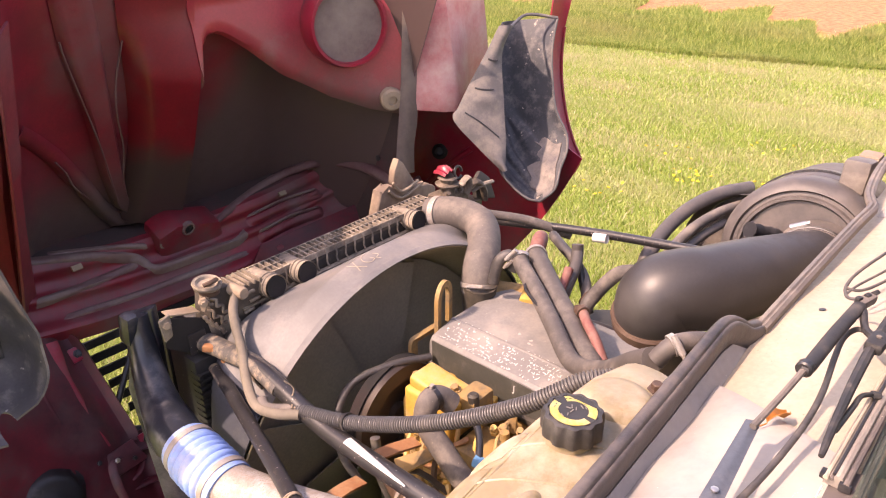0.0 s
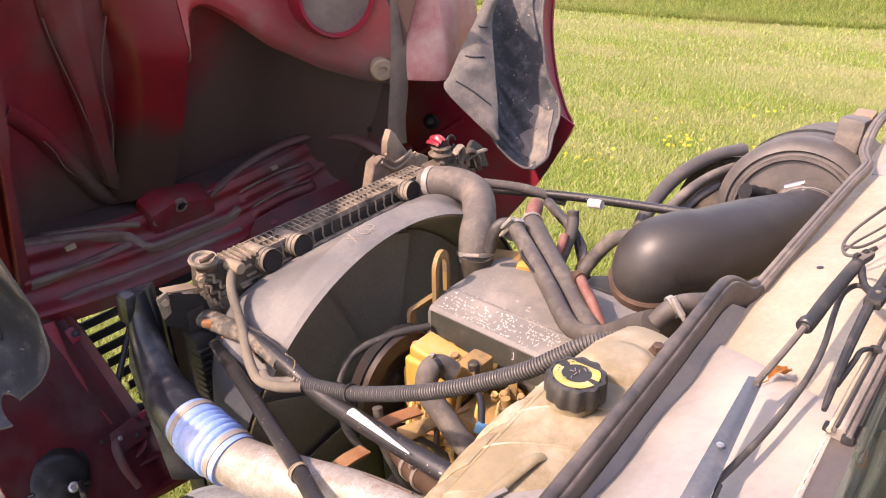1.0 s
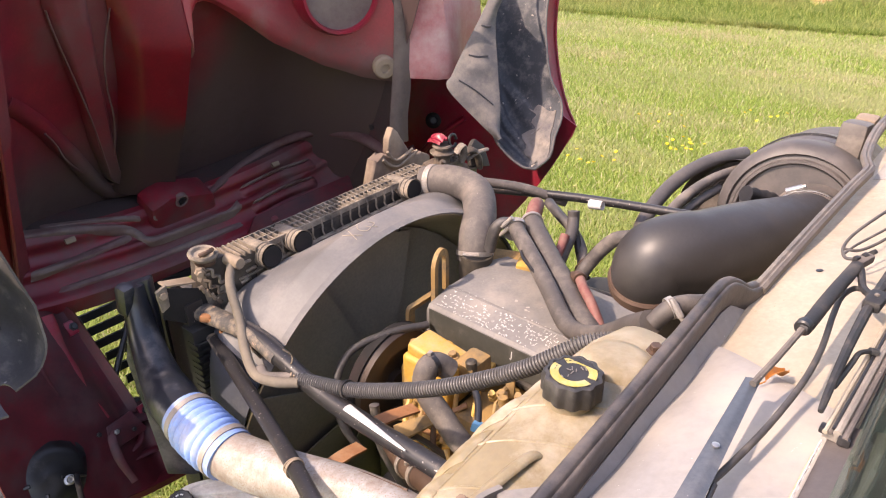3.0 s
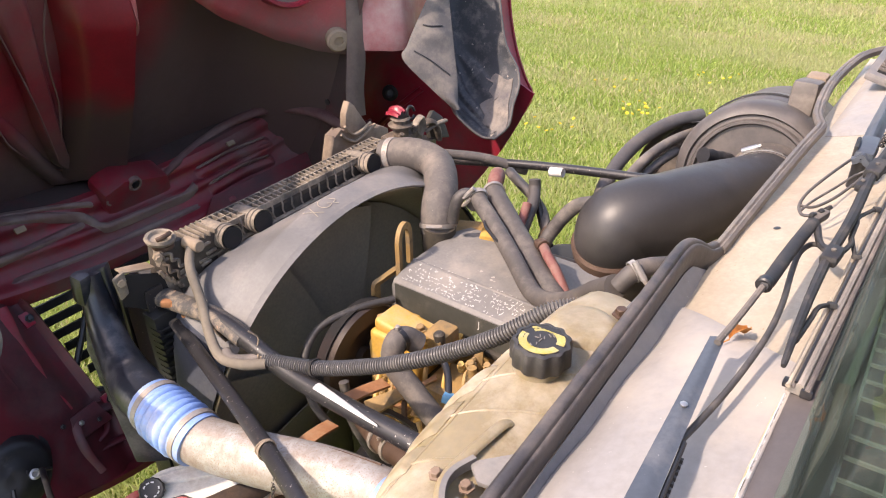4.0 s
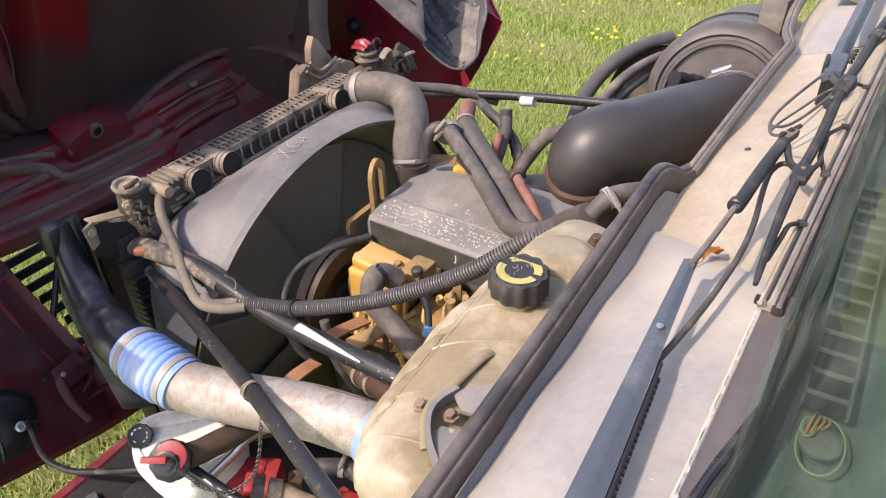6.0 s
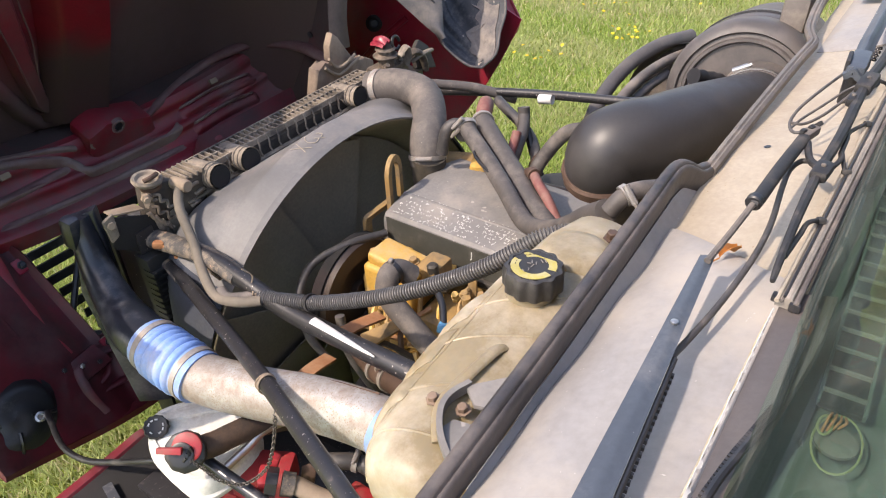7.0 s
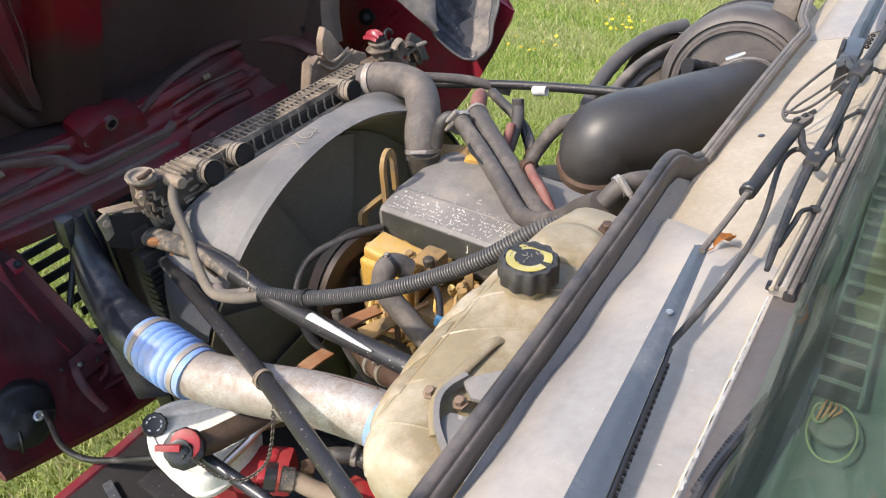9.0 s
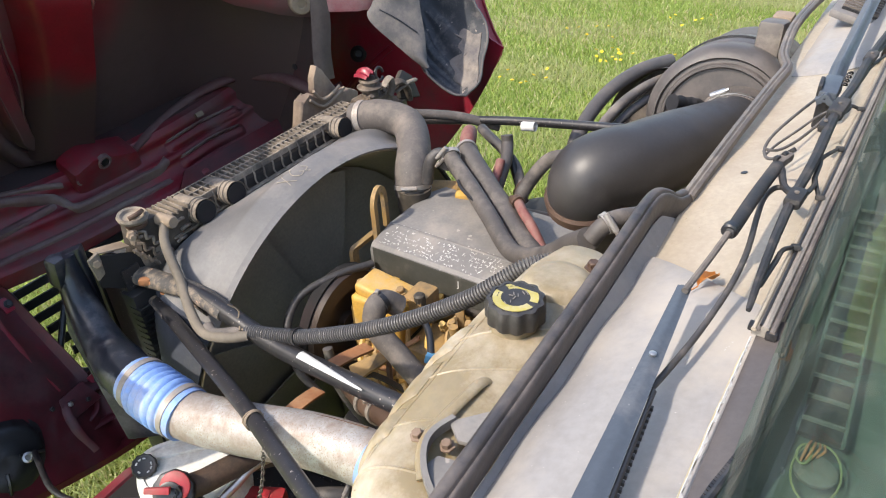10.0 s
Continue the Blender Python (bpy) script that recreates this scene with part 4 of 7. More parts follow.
    # upright flange where the top meets the fender, and the tan moulded foot below it
    inner = spline([(0.662, 1.885, 2.26), (0.652, 1.885, 2.06), (0.632, 1.880, 1.854), (0.618, 1.880, 1.752), (0.603, 1.880, 1.647), (0.594, 1.880, 1.54)], 6)
    outer = spline([(0.714, 1.875, 2.26), (0.706, 1.875, 2.06), (0.697, 1.870, 1.842), (0.697, 1.870, 1.735), (0.677, 1.870, 1.629), (0.677, 1.870, 1.525)], 6)

    def flange(a, b):
        p, q = Vector(along(inner, a)), Vector(along(outer, a))
        return p.lerp(q, b) + Vector((-0.006, -0.010, 0.003)) * math.sin(math.pi * b)
    part("upright_flange", shell(flange, 24, 8, 0.012), CHEEK, hood, "upright flange with its shade in the colour")
    part("flange_foot", prism([(0.393, 1.705), (0.413, 1.683), (0.472, 1.599), (0.433, 1.575), (0.392, 1.575), (0.364, 1.62), (0.370, 1.665)], (0, 1.69, 0), (1, 0, 0), (0, 0, 1), 0.03, 0.008), FLANGE, hood, "dust-covered tan foot of the flange")
    part("post_foot", prism([(0.343, 1.628), (0.373, 1.590), (0.449, 1.592), (0.514, 1.585), (0.560, 1.56), (0.560, 1.49), (0.385, 1.47), (0.250, 1.48), (0.258, 1.534), (0.280, 1.624), (0.323, 1.622)], (0, 1.68, 0), (1, 0, 0), (0, 0, 1), 0.04, 0.010), FLANGE, hood, "dusty tan moulded foot")
    for o in (0.0, 0.022):
        part("foot_groove", tube([(0.336 - o, 1.636, 1.639 - o), (0.364 - 0.4 * o, 1.634, 1.604 - o), (0.395, 1.634, 1.596 - o), (0.465 + o, 1.640, 1.611 - 0.6 * o)], 0.0055, 8, 5), HOSE_TAN, hood)

    # outer return of the far fender
    lip_out = spline([(1.317, 1.593, 2.134), (1.295, 1.603, 2.005), (1.276, 1.588, 1.852), (1.264, 1.545, 1.698), (1.261, 1.497, 1.588), (1.261, 1.459, 1.512), (1.215, 1.481, 1.43)], 5)
    lip_in = spline([(1.221, 1.615, 2.141), (1.204, 1.614, 2.016), (1.186, 1.596, 1.867), (1.173, 1.553, 1.716), (1.168, 1.508, 1.608), (1.163, 1.470, 1.522), (1.150, 1.463, 1.45)], 5)
    part("fender_return", shell(lambda a, b: Vector(along(lip_out, a)).lerp(Vector(along(lip_in, a)), b) + Vector((0.01, 0.012, 0)) * math.sin(math.pi * b), 32, 6, 0.006), RED, hood)
    part("fender_bead", tube(lip_out[4:], 0.006, 8, 1, bend=False), RED, hood)

    # wheel-arch liner of the far fender: a deep scoop with a folded flange on its near side
    rim_in = spline([(0.983, 1.640, 2.069), (0.954, 1.657, 2.007), (0.936, 1.647, 1.924), (0.910, 1.609, 1.763), (0.889, 1.580, 1.662), (0.855, 1.560, 1.557), (0.858, 1.517, 1.507), (0.876, 1.455, 1.464), (0.896, 1.416, 1.457)], 6)
    rim_far = spline([(1.207, 1.583, 2.079), (1.169, 1.573, 1.983), (1.137, 1.546, 1.883), (1.105, 1.496, 1.753), (1.092, 1.434, 1.678), (1.061, 1.406, 1.616), (1.014, 1.401, 1.556), (0.967, 1.389, 1.491), (0.906, 1.415, 1.452)], 6)

    def scoop(a, b):
        p, q = Vector(along(rim_in, b)), Vector(along(rim_far, b))
        deep = max(0.0, math.sin(math.pi * a)) ** 0.75 * (0.15 * max(0.0, 1 - max(0.0, (b - 0.45) / 0.55) ** 1.4) + 0.035)
        k = min(1.0, max(0.0, (b - 0.38) * 6)) * min(1.0, max(0.0, (0.92 - b) * 6)) * max(0.0, math.sin(math.pi * a)) ** 0.5
        wave = 0.011 * k * math.tanh(3 * math.sin(2 * math.pi * (3.4 * a - 3.0 * b)))
        return p.lerp(q, a) + Vector((0.30, 0.90, -0.12)) * (deep + wave)
    flap = part("arch_liner", shell(scoop, 44, 60, 0.004), LINER, hood, "weathered black plastic wheel-arch liner scoop")
    part("rolled_rim", tube(rim_far[::2] + rim_in[::-1][1::2], 0.005, 8, 1, bend=False), LINER_GREY, flap)
    part("liner_top", tube([rim_in[0], rim_in[0].lerp(rim_far[0], 0.5) + Vector((0.02, 0.05, 0.02)), rim_far[0]], 0.006, 8, 6), LINER_GREY, flap)
    part("mud_crust", shell(lambda a, b: Vector(scoop(0.70 + 0.10 * math.sin(6 * b + 0.5) * (1 - a) + 0.04 * math.sin(23 * b) * (1 - a) + 0.26 * a, 0.56 + 0.38 * b + 0.02 * math.sin(9 * a))) + Vector((-0.004, -0.009, 0.002)), 12, 18, 0.003), LINER_MUD, flap, "crust of dried pale mud")
    fl_out = spline([(0.941, 1.664, 2.072), (0.894, 1.682, 1.984), (0.836, 1.704, 1.886), (0.779, 1.719, 1.791), (0.749, 1.718, 1.748), (0.776, 1.623, 1.658), (0.803, 1.523, 1.581)], 6)
    fl_in = spline([(0.983, 1.638, 2.069), (0.948, 1.648, 2.009), (0.925, 1.638, 1.948), (0.905, 1.613, 1.872), (0.880, 1.583, 1.775), (0.851, 1.549, 1.680), (0.809, 1.521, 1.579)], 6)

    def flare(a, b):
        p, q = Vector(along(fl_in, b)), Vector(along(fl_out, b))
        return p.lerp(q, a) + Vector((-0.3, -0.8, 0.2)) * (0.018 * math.sin(math.pi * a) + 0.009 * max(0.0, math.sin(13 * b + 2.0 * a)) ** 3 * math.sin(math.pi * a))
    part("liner_flange", shell(flare, 18, 48, 0.005), LINER_GREY, flap, "sun-bleached grey flange")
    for b0, b1 in ((0.22, 0.28), (0.40, 0.49), (0.60, 0.80)):
        part("flange_slot", tube([Vector(flare(0.80, b0)) + Vector((-0.003, -0.006, 0)), Vector(flare(0.55, (b0 + b1) / 2)) + Vector((-0.003, -0.006, 0)), Vector(flare(0.26, b1)) + Vector((-0.003, -0.006, 0))], 0.0055, 6, 4, flat=0.5), BLACK, flap)

    # the near fender's liner hangs close to the cab side
    def trough(a, b):
        v = math.pi * (a - 0.5)
        end = math.sqrt(max(0.0, 1 - max(0.0, (b - 0.78) / 0.22) ** 2))
        half = (0.098 + 0.025 * math.sin(2.6 * b)) * (0.22 + 0.78 * end)
        cx = 0.945 + 0.055 * math.sin(2.0 * b) - 0.02 * b * b + 0.012 + 0.11 * max(0.0, 0.6 - b)
        y = 1.545 - 0.01 * b - 0.055 * math.sin(v) + 0.19 * max(0.0, math.cos(v)) ** 0.7 * (0.3 + 0.7 * end) + 0.01 * math.sin(26 * b) * math.cos(v)
        return (-cx - half * math.sin(v), y - 0.13, 1.97 - 0.41 * b + 0.015 * math.sin(v))
    near = part("arch_liner", shell(trough, 20, 30, -0.005), LINER_MID, hood, "mud-spotted dark grey plastic wheel-arch liner")
    for k in (0.22, 0.40, 0.58, 0.76):
        part("liner_ridge", tube([Vector(trough(k + 0.06 * j / 8, 0.12 + 0.72 * j / 8)) + Vector((0, -0.004, 0)) for j in range(9)], 0.008, 6, 3), LINER, near)
    return hood


build_hood()


# ---- radiator and coolers ----
def build_radiator():
    rad = thing("radiator", (0, 1.5, 0.62), "dusty truck radiator with a ribbed black nylon top tank", "radiator")
    part("core", box((1.10, 0.085, 0.86), (0.0, 1.50, 1.13), bevel=0.006), SHROUD_IN, rad)
    part("top_tank", box((0.80, 0.064, 0.05), (0.0, 1.495, 1.568), bevel=0.010), TANK_DARK, rad)
    grid = bmesh.new()
    for i in range(43):
        x = -0.40 + 0.75 * i / 42
        box((0.0036, 0.074, 0.016), (x, 1.497, 1.613), bevel=0.0, bm=grid)
        if i % 2 == 0:
            tube([(x, 1.462, 1.618), (x, 1.456, 1.60), (x, 1.457, 1.58), (x + 0.004, 1.452, 1.565)], 0.0030, 6, 3, bm=grid)
    for y in (1.462, 1.496, 1.531):
        box((0.755, 0.0036, 0.017), (-0.025, y, 1.613), bevel=0.0, bm=grid)
    box((0.78, 0.016, 0.006), (-0.02, 1.45, 1.563), bevel=0.0, bm=grid)
    part("rib_lattice", grid, TANK_GRID, rad)["kind"] = "stuff"
    for x in (-0.322, -0.218, 0.227):
        pt = part("tank_port", lathe([(0.031, -0.07), (0.031, 0.0), (0.034, 0.001), (0.034, 0.004), (0.031, 0.005), (0.031, 0.016), (0.034, 0.017), (0.034, 0.020), (0.031, 0.021), (0.031, 0.032), (0.0335, 0.033), (0.0335, 0.037), (0.029, 0.026)], (x, 1.452, 1.598), (0, -1, 0.12), 24), TANK_GRID, rad)
        # Plug faces hold their shade in the near-black colour.
        part("port_plug", lathe([(0.029, 0.030), (0.029, 0.0385), (0.027, 0.039), (0.020, 0.0375), (0.006, 0.0375)], (x, 1.452, 1.598), (0, -1, 0.12), 24), BLACK_SHADE, pt)
    # ribbed tank corner with the vent fitting
    part("tank_corner", box((0.085, 0.07, 0.105), (-0.392, 1.482, 1.572), (0, 4, 0), 0.010), TANK_DARK, rad)
    for k in range(6):
        part("corner_rib", box((0.004, 0.078, 0.012), (-0.43 + 0.016 * k, 1.482, 1.626), (0, 4, 0), 0.001), TANK_GRID, rad)
    for k, (x, z) in enumerate(((-0.385, 1.60), (-0.372, 1.575), (-0.392, 1.55))):
        part("corner_lug", tube([(x - 0.014, 1.446, z), (x, 1.440, z + 0.006), (x + 0.014, 1.446, z + 0.002)], 0.005, 6, 4), TANK_GRID, rad)
    vent = part("vent_fitting", lathe([(0.018, -0.07), (0.020, -0.01), (0.034, -0.004), (0.037, 0.004), (0.034, 0.010), (0.028, 0.008), (0.024, 0.001), (0.012, 0.0), (0.010, 0.007)], (-0.482, 1.475, 1.655), (0.05, -0.1, 1), 28), TANK_GRID, rad)
    part("vent_ear", tube([(-0.50, 1.46, 1.666), (-0.482, 1.45, 1.672), (-0.462, 1.462, 1.667)], 0.006, 8, 4), BROWN, vent)
    part("vent_stem", box((0.07, 0.06, 0.11), (-0.468, 1.488, 1.585), (0, 8, 10), 0.012), TANK_DARK, vent)
    for k, (x, z) in enumerate(((-0.50, 1.625), (-0.478, 1.612), (-0.49, 1.585), (-0.462, 1.588), (-0.47, 1.56))):
        part("vent_lug", tube([(x - 0.012, 1.456, z + 0.012), (x - 0.002, 1.446, z + 0.010), (x - 0.004, 1.444, z - 0.006), (x + 0.010, 1.446, z - 0.010)], 0.0042, 8, 4), TANK_GRID if k % 2 else FILLER, vent)
    part("vent_nut", lathe([(0.012, 0), (0.012, 0.012), (0.007, 0.014), (0.007, 0.022)], (-0.512, 1.452, 1.63), (-0.4, -1, 0.1), 6), HOSE_TAN, vent)
    part("vent_collar", lathe([(0.024, -0.006), (0.027, -0.004), (0.027, 0.004), (0.024, 0.006)], (-0.478, 1.476, 1.638), (0.05, -0.1, 1), 20), BROWN, vent)
    part("vent_hook", tube([(-0.455, 1.445, 1.545), (-0.438, 1.438, 1.552), (-0.43, 1.44, 1.53), (-0.44, 1.442, 1.50)], 0.006, 8, 5), TANK_GRID, vent)
    part("vent_nipple", lathe([(0.016, 0), (0.016, 0.05), (0.013, 0.055)], (-0.425, 1.46, 1.625), (0.0, -1, 0.1), 14), HOSE_TAN, vent)
    # filler neck with a red rag over its cap
    fil = part("filler_neck", lathe([(0.026, -0.06), (0.026, 0.008), (0.040, 0.010), (0.042, 0.016), (0.036, 0.020), (0.024, 0.022), (0.022, 0.032), (0.034, 0.036), (0.030, 0.042)], (0.425, 1.47, 1.640), (0, 0, 1), 24), FILLER, rad)
    part("filler_rag", shell(lambda a, b: (0.395 + 0.055 * a, 1.455 + 0.05 * b, 1.684 + 0.028 * math.sin(2.6 * a + 0.3) * (0.6 + 0.4 * math.sin(3 * b)) + 0.004 * math.sin(20 * a)), 12, 8, 0.003), RED, fil, "crumpled red plastic tag")
    part("filler_loop", tube([(0.455 + 0.018 * math.cos(t), 1.45 + 0.004 * math.sin(t), 1.69 + 0.020 * math.sin(t)) for t in [k * 0.7 for k in range(9)]], 0.005, 8, 2), BLACK, fil)
    part("filler_lever", tube([(0.44, 1.43, 1.655), (0.475, 1.425, 1.675), (0.49, 1.43, 1.64), (0.485, 1.44, 1.61)], 0.014, 8, 5, flat=0.5), TANK_GRID, fil)
    for p in ((0.455, 1.44, 1.63), (0.50, 1.45, 1.615), (0.39, 1.44, 1.632)):
        bolt(p, (0, -0.6, 1), 0.009, FILLER, fil)
    part("tank_end", box((0.13, 0.08, 0.05), (0.44, 1.48, 1.595), (0, 0, 0), 0.012), FILLER, rad)
    for pts, r, m in (([(0.50, 1.46, 1.62), (0.54, 1.44, 1.635), (0.58, 1.44, 1.60), (0.60, 1.45, 1.55)], 0.016, FILLER), ([(0.53, 1.45, 1.60), (0.57, 1.43, 1.62), (0.63, 1.44, 1.61)], 0.010, TANK_GRID)):
        part("end_bracket", tube(pts, r, 10, 5, flat=0.7), m, rad)
    part("end_plate", prism([(0, 0), (0.10, -0.03), (0.09, 0.05), (0.05, 0.085), (0.01, 0.06)], (0.56, 1.47, 1.56), (1, 0, 0), (0, 0.3, 1), 0.02, 0.006), TANK_DARK, rad)
    for x in (-0.545, 0.56):
        part("side_channel", box((0.05, 0.11, 0.88), (x, 1.50, 1.12), bevel=0.006), ROD, rad)
    part("top_strap", prism([(0, 0), (0.085, 0), (0.085, 0.036), (0.0, 0.030)], (-0.605, 1.455, 1.626), (0.95, 0, -0.30), (0, 1, 0.05), 0.005, 0.002), HOSE_TAN, rad, "dusty steel strap")
    part("strap_flange", prism([(-0.612, 1.630), (-0.512, 1.583), (-0.497, 1.49), (-0.515, 1.468), (-0.625, 1.55)], (0, 1.456, 0), (1, 0, 0), (0, 0, 1), 0.006, 0.002), BLACK_SHADE, rad, "black sooty end plate")
    part("corner_plate", prism([(-0.522, 1.588), (-0.468, 1.522), (-0.468, 1.465), (-0.522, 1.515)], (0, 1.458, 0), (1, 0, 0), (0, 0, 1), 0.006, 0.002), TANK_GRID, rad)
    zig = [(-0.522 + 0.0064 * k, 1.450, 1.592 - 0.0083 * k + (0.005 if k % 2 else -0.004)) for k in range(10)]
    part("crimp_strip", tube(zig, 0.0055, 6, 1, bend=False), HOSE_TAN, rad)
    part("strap_lug", prism([(0, 0), (0.03, 0.01), (0.028, -0.05), (0.006, -0.06)], (-0.632, 1.455, 1.628), (1, 0, 0), (0, 0, 1), 0.01, 0.004), TANK_GRID, rad)
    bolt((-0.616, 1.452, 1.612), (-0.1, -1, 0.2), 0.010, HOSE_TAN, rad)
    return rad


build_radiator()


def build_charge_cooler():
    cac = thing("charge_air_cooler", (0, 1.58, 0.7), "black charge air cooler with a cast side tank", "cooler")
    part("core", box((1.14, 0.06, 0.72), (0, 1.60, 1.14), bevel=0.006), FIN, cac)
    fins = bmesh.new()
    for i in range(20):
        box((0.09, 0.006, 0.008), (-0.535, 1.405, 1.10 + 0.019 * i), (14, 0, -8), 0.0, fins)
        box((0.008, 0.04, 0.010), (-0.578, 1.42, 1.10 + 0.019 * i), (0, 0, 0), 0.0, fins)
    part("cooling_fin", fins, FIN, cac)["kind"] = "stuff"
    part("fin_backing", box((0.10, 0.05, 0.46), (-0.53, 1.44, 1.27), (0, 0, 0), 0.006), FIN, cac)

    def wide(s, d):
        return 0.52 + 0.48 * min(1.0, s * 1.25) ** 1.3
    part("side_tank", tube([(-0.645, 1.53, 1.625), (-0.65, 1.52, 1.565), (-0.665, 1.48, 1.49), (-0.69, 1.39, 1.44), (-0.713, 1.29, 1.432), (-0.717, 1.235, 1.432)], 0.056, 20, 8, wide), DUCT, cac)
    part("tank_wall", prism([(0, 0), (0.055, 0.02), (0.05, -0.30), (0.07, -0.62), (-0.02, -0.62), (-0.05, -0.22)], (-0.63, 1.56, 1.62), (0.25, -0.3, 0), (0, 0, 1), 0.03, 0.008), DUCT, cac)
    part("tank_lug", box((0.035, 0.04, 0.085), (-0.672, 1.52, 1.60), (10, 0, 10), 0.014), DUCT, cac)
    return cac


build_charge_cooler()


def build_blue_hose():
    a, b = Vector((-0.717, 1.245, 1.432)), Vector((-0.719, 1.085, 1.416))
    hose = thing("silicone_hose", a, "blue corrugated silicone charge-air hose with steel clamps", "hose")

    def bump(s, d):
        return 1.0 + (0.095 * abs(math.sin(math.pi * (s - 0.22) / 0.56 * 5)) ** 0.7 if 0.22 < s < 0.78 else 0.0)
    part("hose_body", tube([a, a.lerp(b, 0.5) + Vector((-0.004, 0, 0.003)), b], 0.059, 28, 30, bump), BLUE, hose)
    for k in (0.10, 0.88):
        part("hose_clamp", lathe([(0.0585, -0.008), (0.0618, -0.007), (0.0618, 0.007), (0.0585, 0.008)], a.lerp(b, k), b - a, 32, caps=False), CLAMP, hose)


build_blue_hose()


def build_charge_pipe():
    pipe = thing("charge_air_pipe", (-0.69, 0.9, 1.36), "weathered aluminium charge-air pipe, speckled with grime", "pipe")
    part("pipe_body", tube([(-0.719, 1.13, 1.416), (-0.715, 1.06, 1.419), (-0.695, 0.93, 1.441), (-0.665, 0.78, 1.468), (-0.655, 0.64, 1.49), (-0.66, 0.56, 1.49)], 0.0535, 28, 8), ALU, pipe)
    part("weld_seam", tube([(-0.690, 1.04, 1.466), (-0.672, 0.93, 1.488), (-0.640, 0.78, 1.515), (-0.628, 0.66, 1.537)], 0.0016, 6, 8, lambda q, d: 1 + 0.3 * math.sin(900 * d)), BROWN, pipe)
    part("pipe_cuff", tube([(-0.656, 0.630, 1.4895), (-0.657, 0.612, 1.49)], 0.0565, 28, 2), BLUE, pipe, "pale blue hose cuff")
    part("cuff_clamp", tube([(-0.657, 0.611, 1.49), (-0.658, 0.59, 1.49), (-0.66, 0.54, 1.488)], 0.0568, 28, 4), CLAMP, pipe)
    part("lower_elbow", tube([(-0.66, 0.56, 1.49), (-0.655, 0.47, 1.46), (-0.62, 0.42, 1.36), (-0.52, 0.45, 1.25), (-0.38, 0.52, 1.2)], 0.052, 20, 8), RUBBER, pipe)


build_charge_pipe()


def build_fan_shroud():
    sh = thing("fan_shroud", (0, 1.3, 0.5), "grey plastic fan shroud with chalk marks", "shroud")
    cx, cz, r = -0.0725, 1.056, 0.612

    def cone(a, b, a0=-20.0, span=158.0):
        an = math.radians(a0 + span * a)
        c, s = math.cos(an), math.sin(an)
        # from the ring back to a rounded square against the radiator
        k = 1 / max(abs(c) ** 5 + abs(s) ** 5, 1e-6) ** 0.2
        sq = Vector((0.0 + 0.555 * k * c, 1.425, 1.12 + 0.455 * k * s))
        rd = Vector((cx + r * c, 1.205, cz + r * s))
        edge = Vector((cx + (r + 0.010) * c, 1.275, cz + (r + 0.010) * s))
        if b < 0.35:
            return rd.lerp(edge, b / 0.35)
        q = (b - 0.35) / 0.65
        out = max(0.0, k - 1.0)
        p = edge.lerp(sq, q)
        return p + Vector((c, 0, s)) * (0.10 * out * math.sin(math.pi * q)) - Vector((0, 0.03, 0)) * (1.5 * out * math.sin(math.pi * q))
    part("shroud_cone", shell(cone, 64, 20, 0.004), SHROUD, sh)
    part("shroud_flank", shell(lambda a, b: cone(a, b, 138.0, 102.0), 36, 10, 0.004), FLANK, sh, "lower shroud panel, blue-black to hold its shade")

    def lip(a, b):
        an = math.radians(-20 + 158 * a)
        return (cx + (r - 0.006 * b) * math.cos(an), 1.206 - 0.016 * b, cz + (r - 0.006 * b) * math.sin(an))
    part("shroud_ring", shell(lip, 72, 4, 0.005), SHROUD, sh)

    def bore(a, b):
        an = math.radians(-20 + 260 * a)
        return (cx + (r - 0.012 - 0.11 * b) * math.cos(an), 1.20 + 0.21 * b, cz + (r - 0.012 - 0.11 * b) * math.sin(an))
    part("shroud_bore", shell(bore, 72, 4, -0.004), BORE, sh, "olive tan inside of the shroud")
    chalk = bmesh.new()
    for pts in ([(-0.204, 1.272, 1.664), (-0.186, 1.252, 1.665), (-0.169, 1.232, 1.665)],
                [(-0.183, 1.272, 1.669), (-0.187, 1.252, 1.665), (-0.191, 1.233, 1.661)],
                [(-0.150, 1.273, 1.674), (-0.160, 1.262, 1.671), (-0.160, 1.249, 1.669), (-0.148, 1.237, 1.669), (-0.132, 1.242, 1.671), (-0.139, 1.251, 1.672)],
                [(-0.121, 1.262, 1.675), (-0.113, 1.247, 1.674), (-0.126, 1.240, 1.672), (-0.118, 1.230, 1.671)]):
        tube([Vector(p) + Vector((0, 0, 0.0012)) for p in pts], 0.0011, 6, 5, bm=chalk, flat=0.5)
    part("chalk_mark", chalk, CREAM, sh, "faint white chalk strokes")["kind"] = "stuff"
    return sh


build_fan_shroud()


def build_fan():
    fan = thing("cooling_fan", (-0.09, 1.22, 1.05), "black plastic engine cooling fan at rest in shade", "fan")
    c = Vector((-0.0725, 1.325, 1.056))
    part("hub", lathe([(0.11, -0.05), (0.13, -0.03), (0.13, 0.05), (0.09, 0.07), (0.04, 0.08)], c, (0, -1, 0), 32), BLOCK, fan)
    for i in range(9):
        an = 2 * math.pi * i / 9 + 0.2

        def blade(a, b, an=an):
            rr = 0.12 + 0.40 * a
            t = an + (b - 0.5) * (0.92 - 0.22 * a)
            return c + Vector((rr * math.cos(t), (b - 0.5) * 0.035 + 0.01 * a, rr * math.sin(t)))
        part("blade", shell(blade, 6, 4, 0.004), FAN, fan)


build_fan()

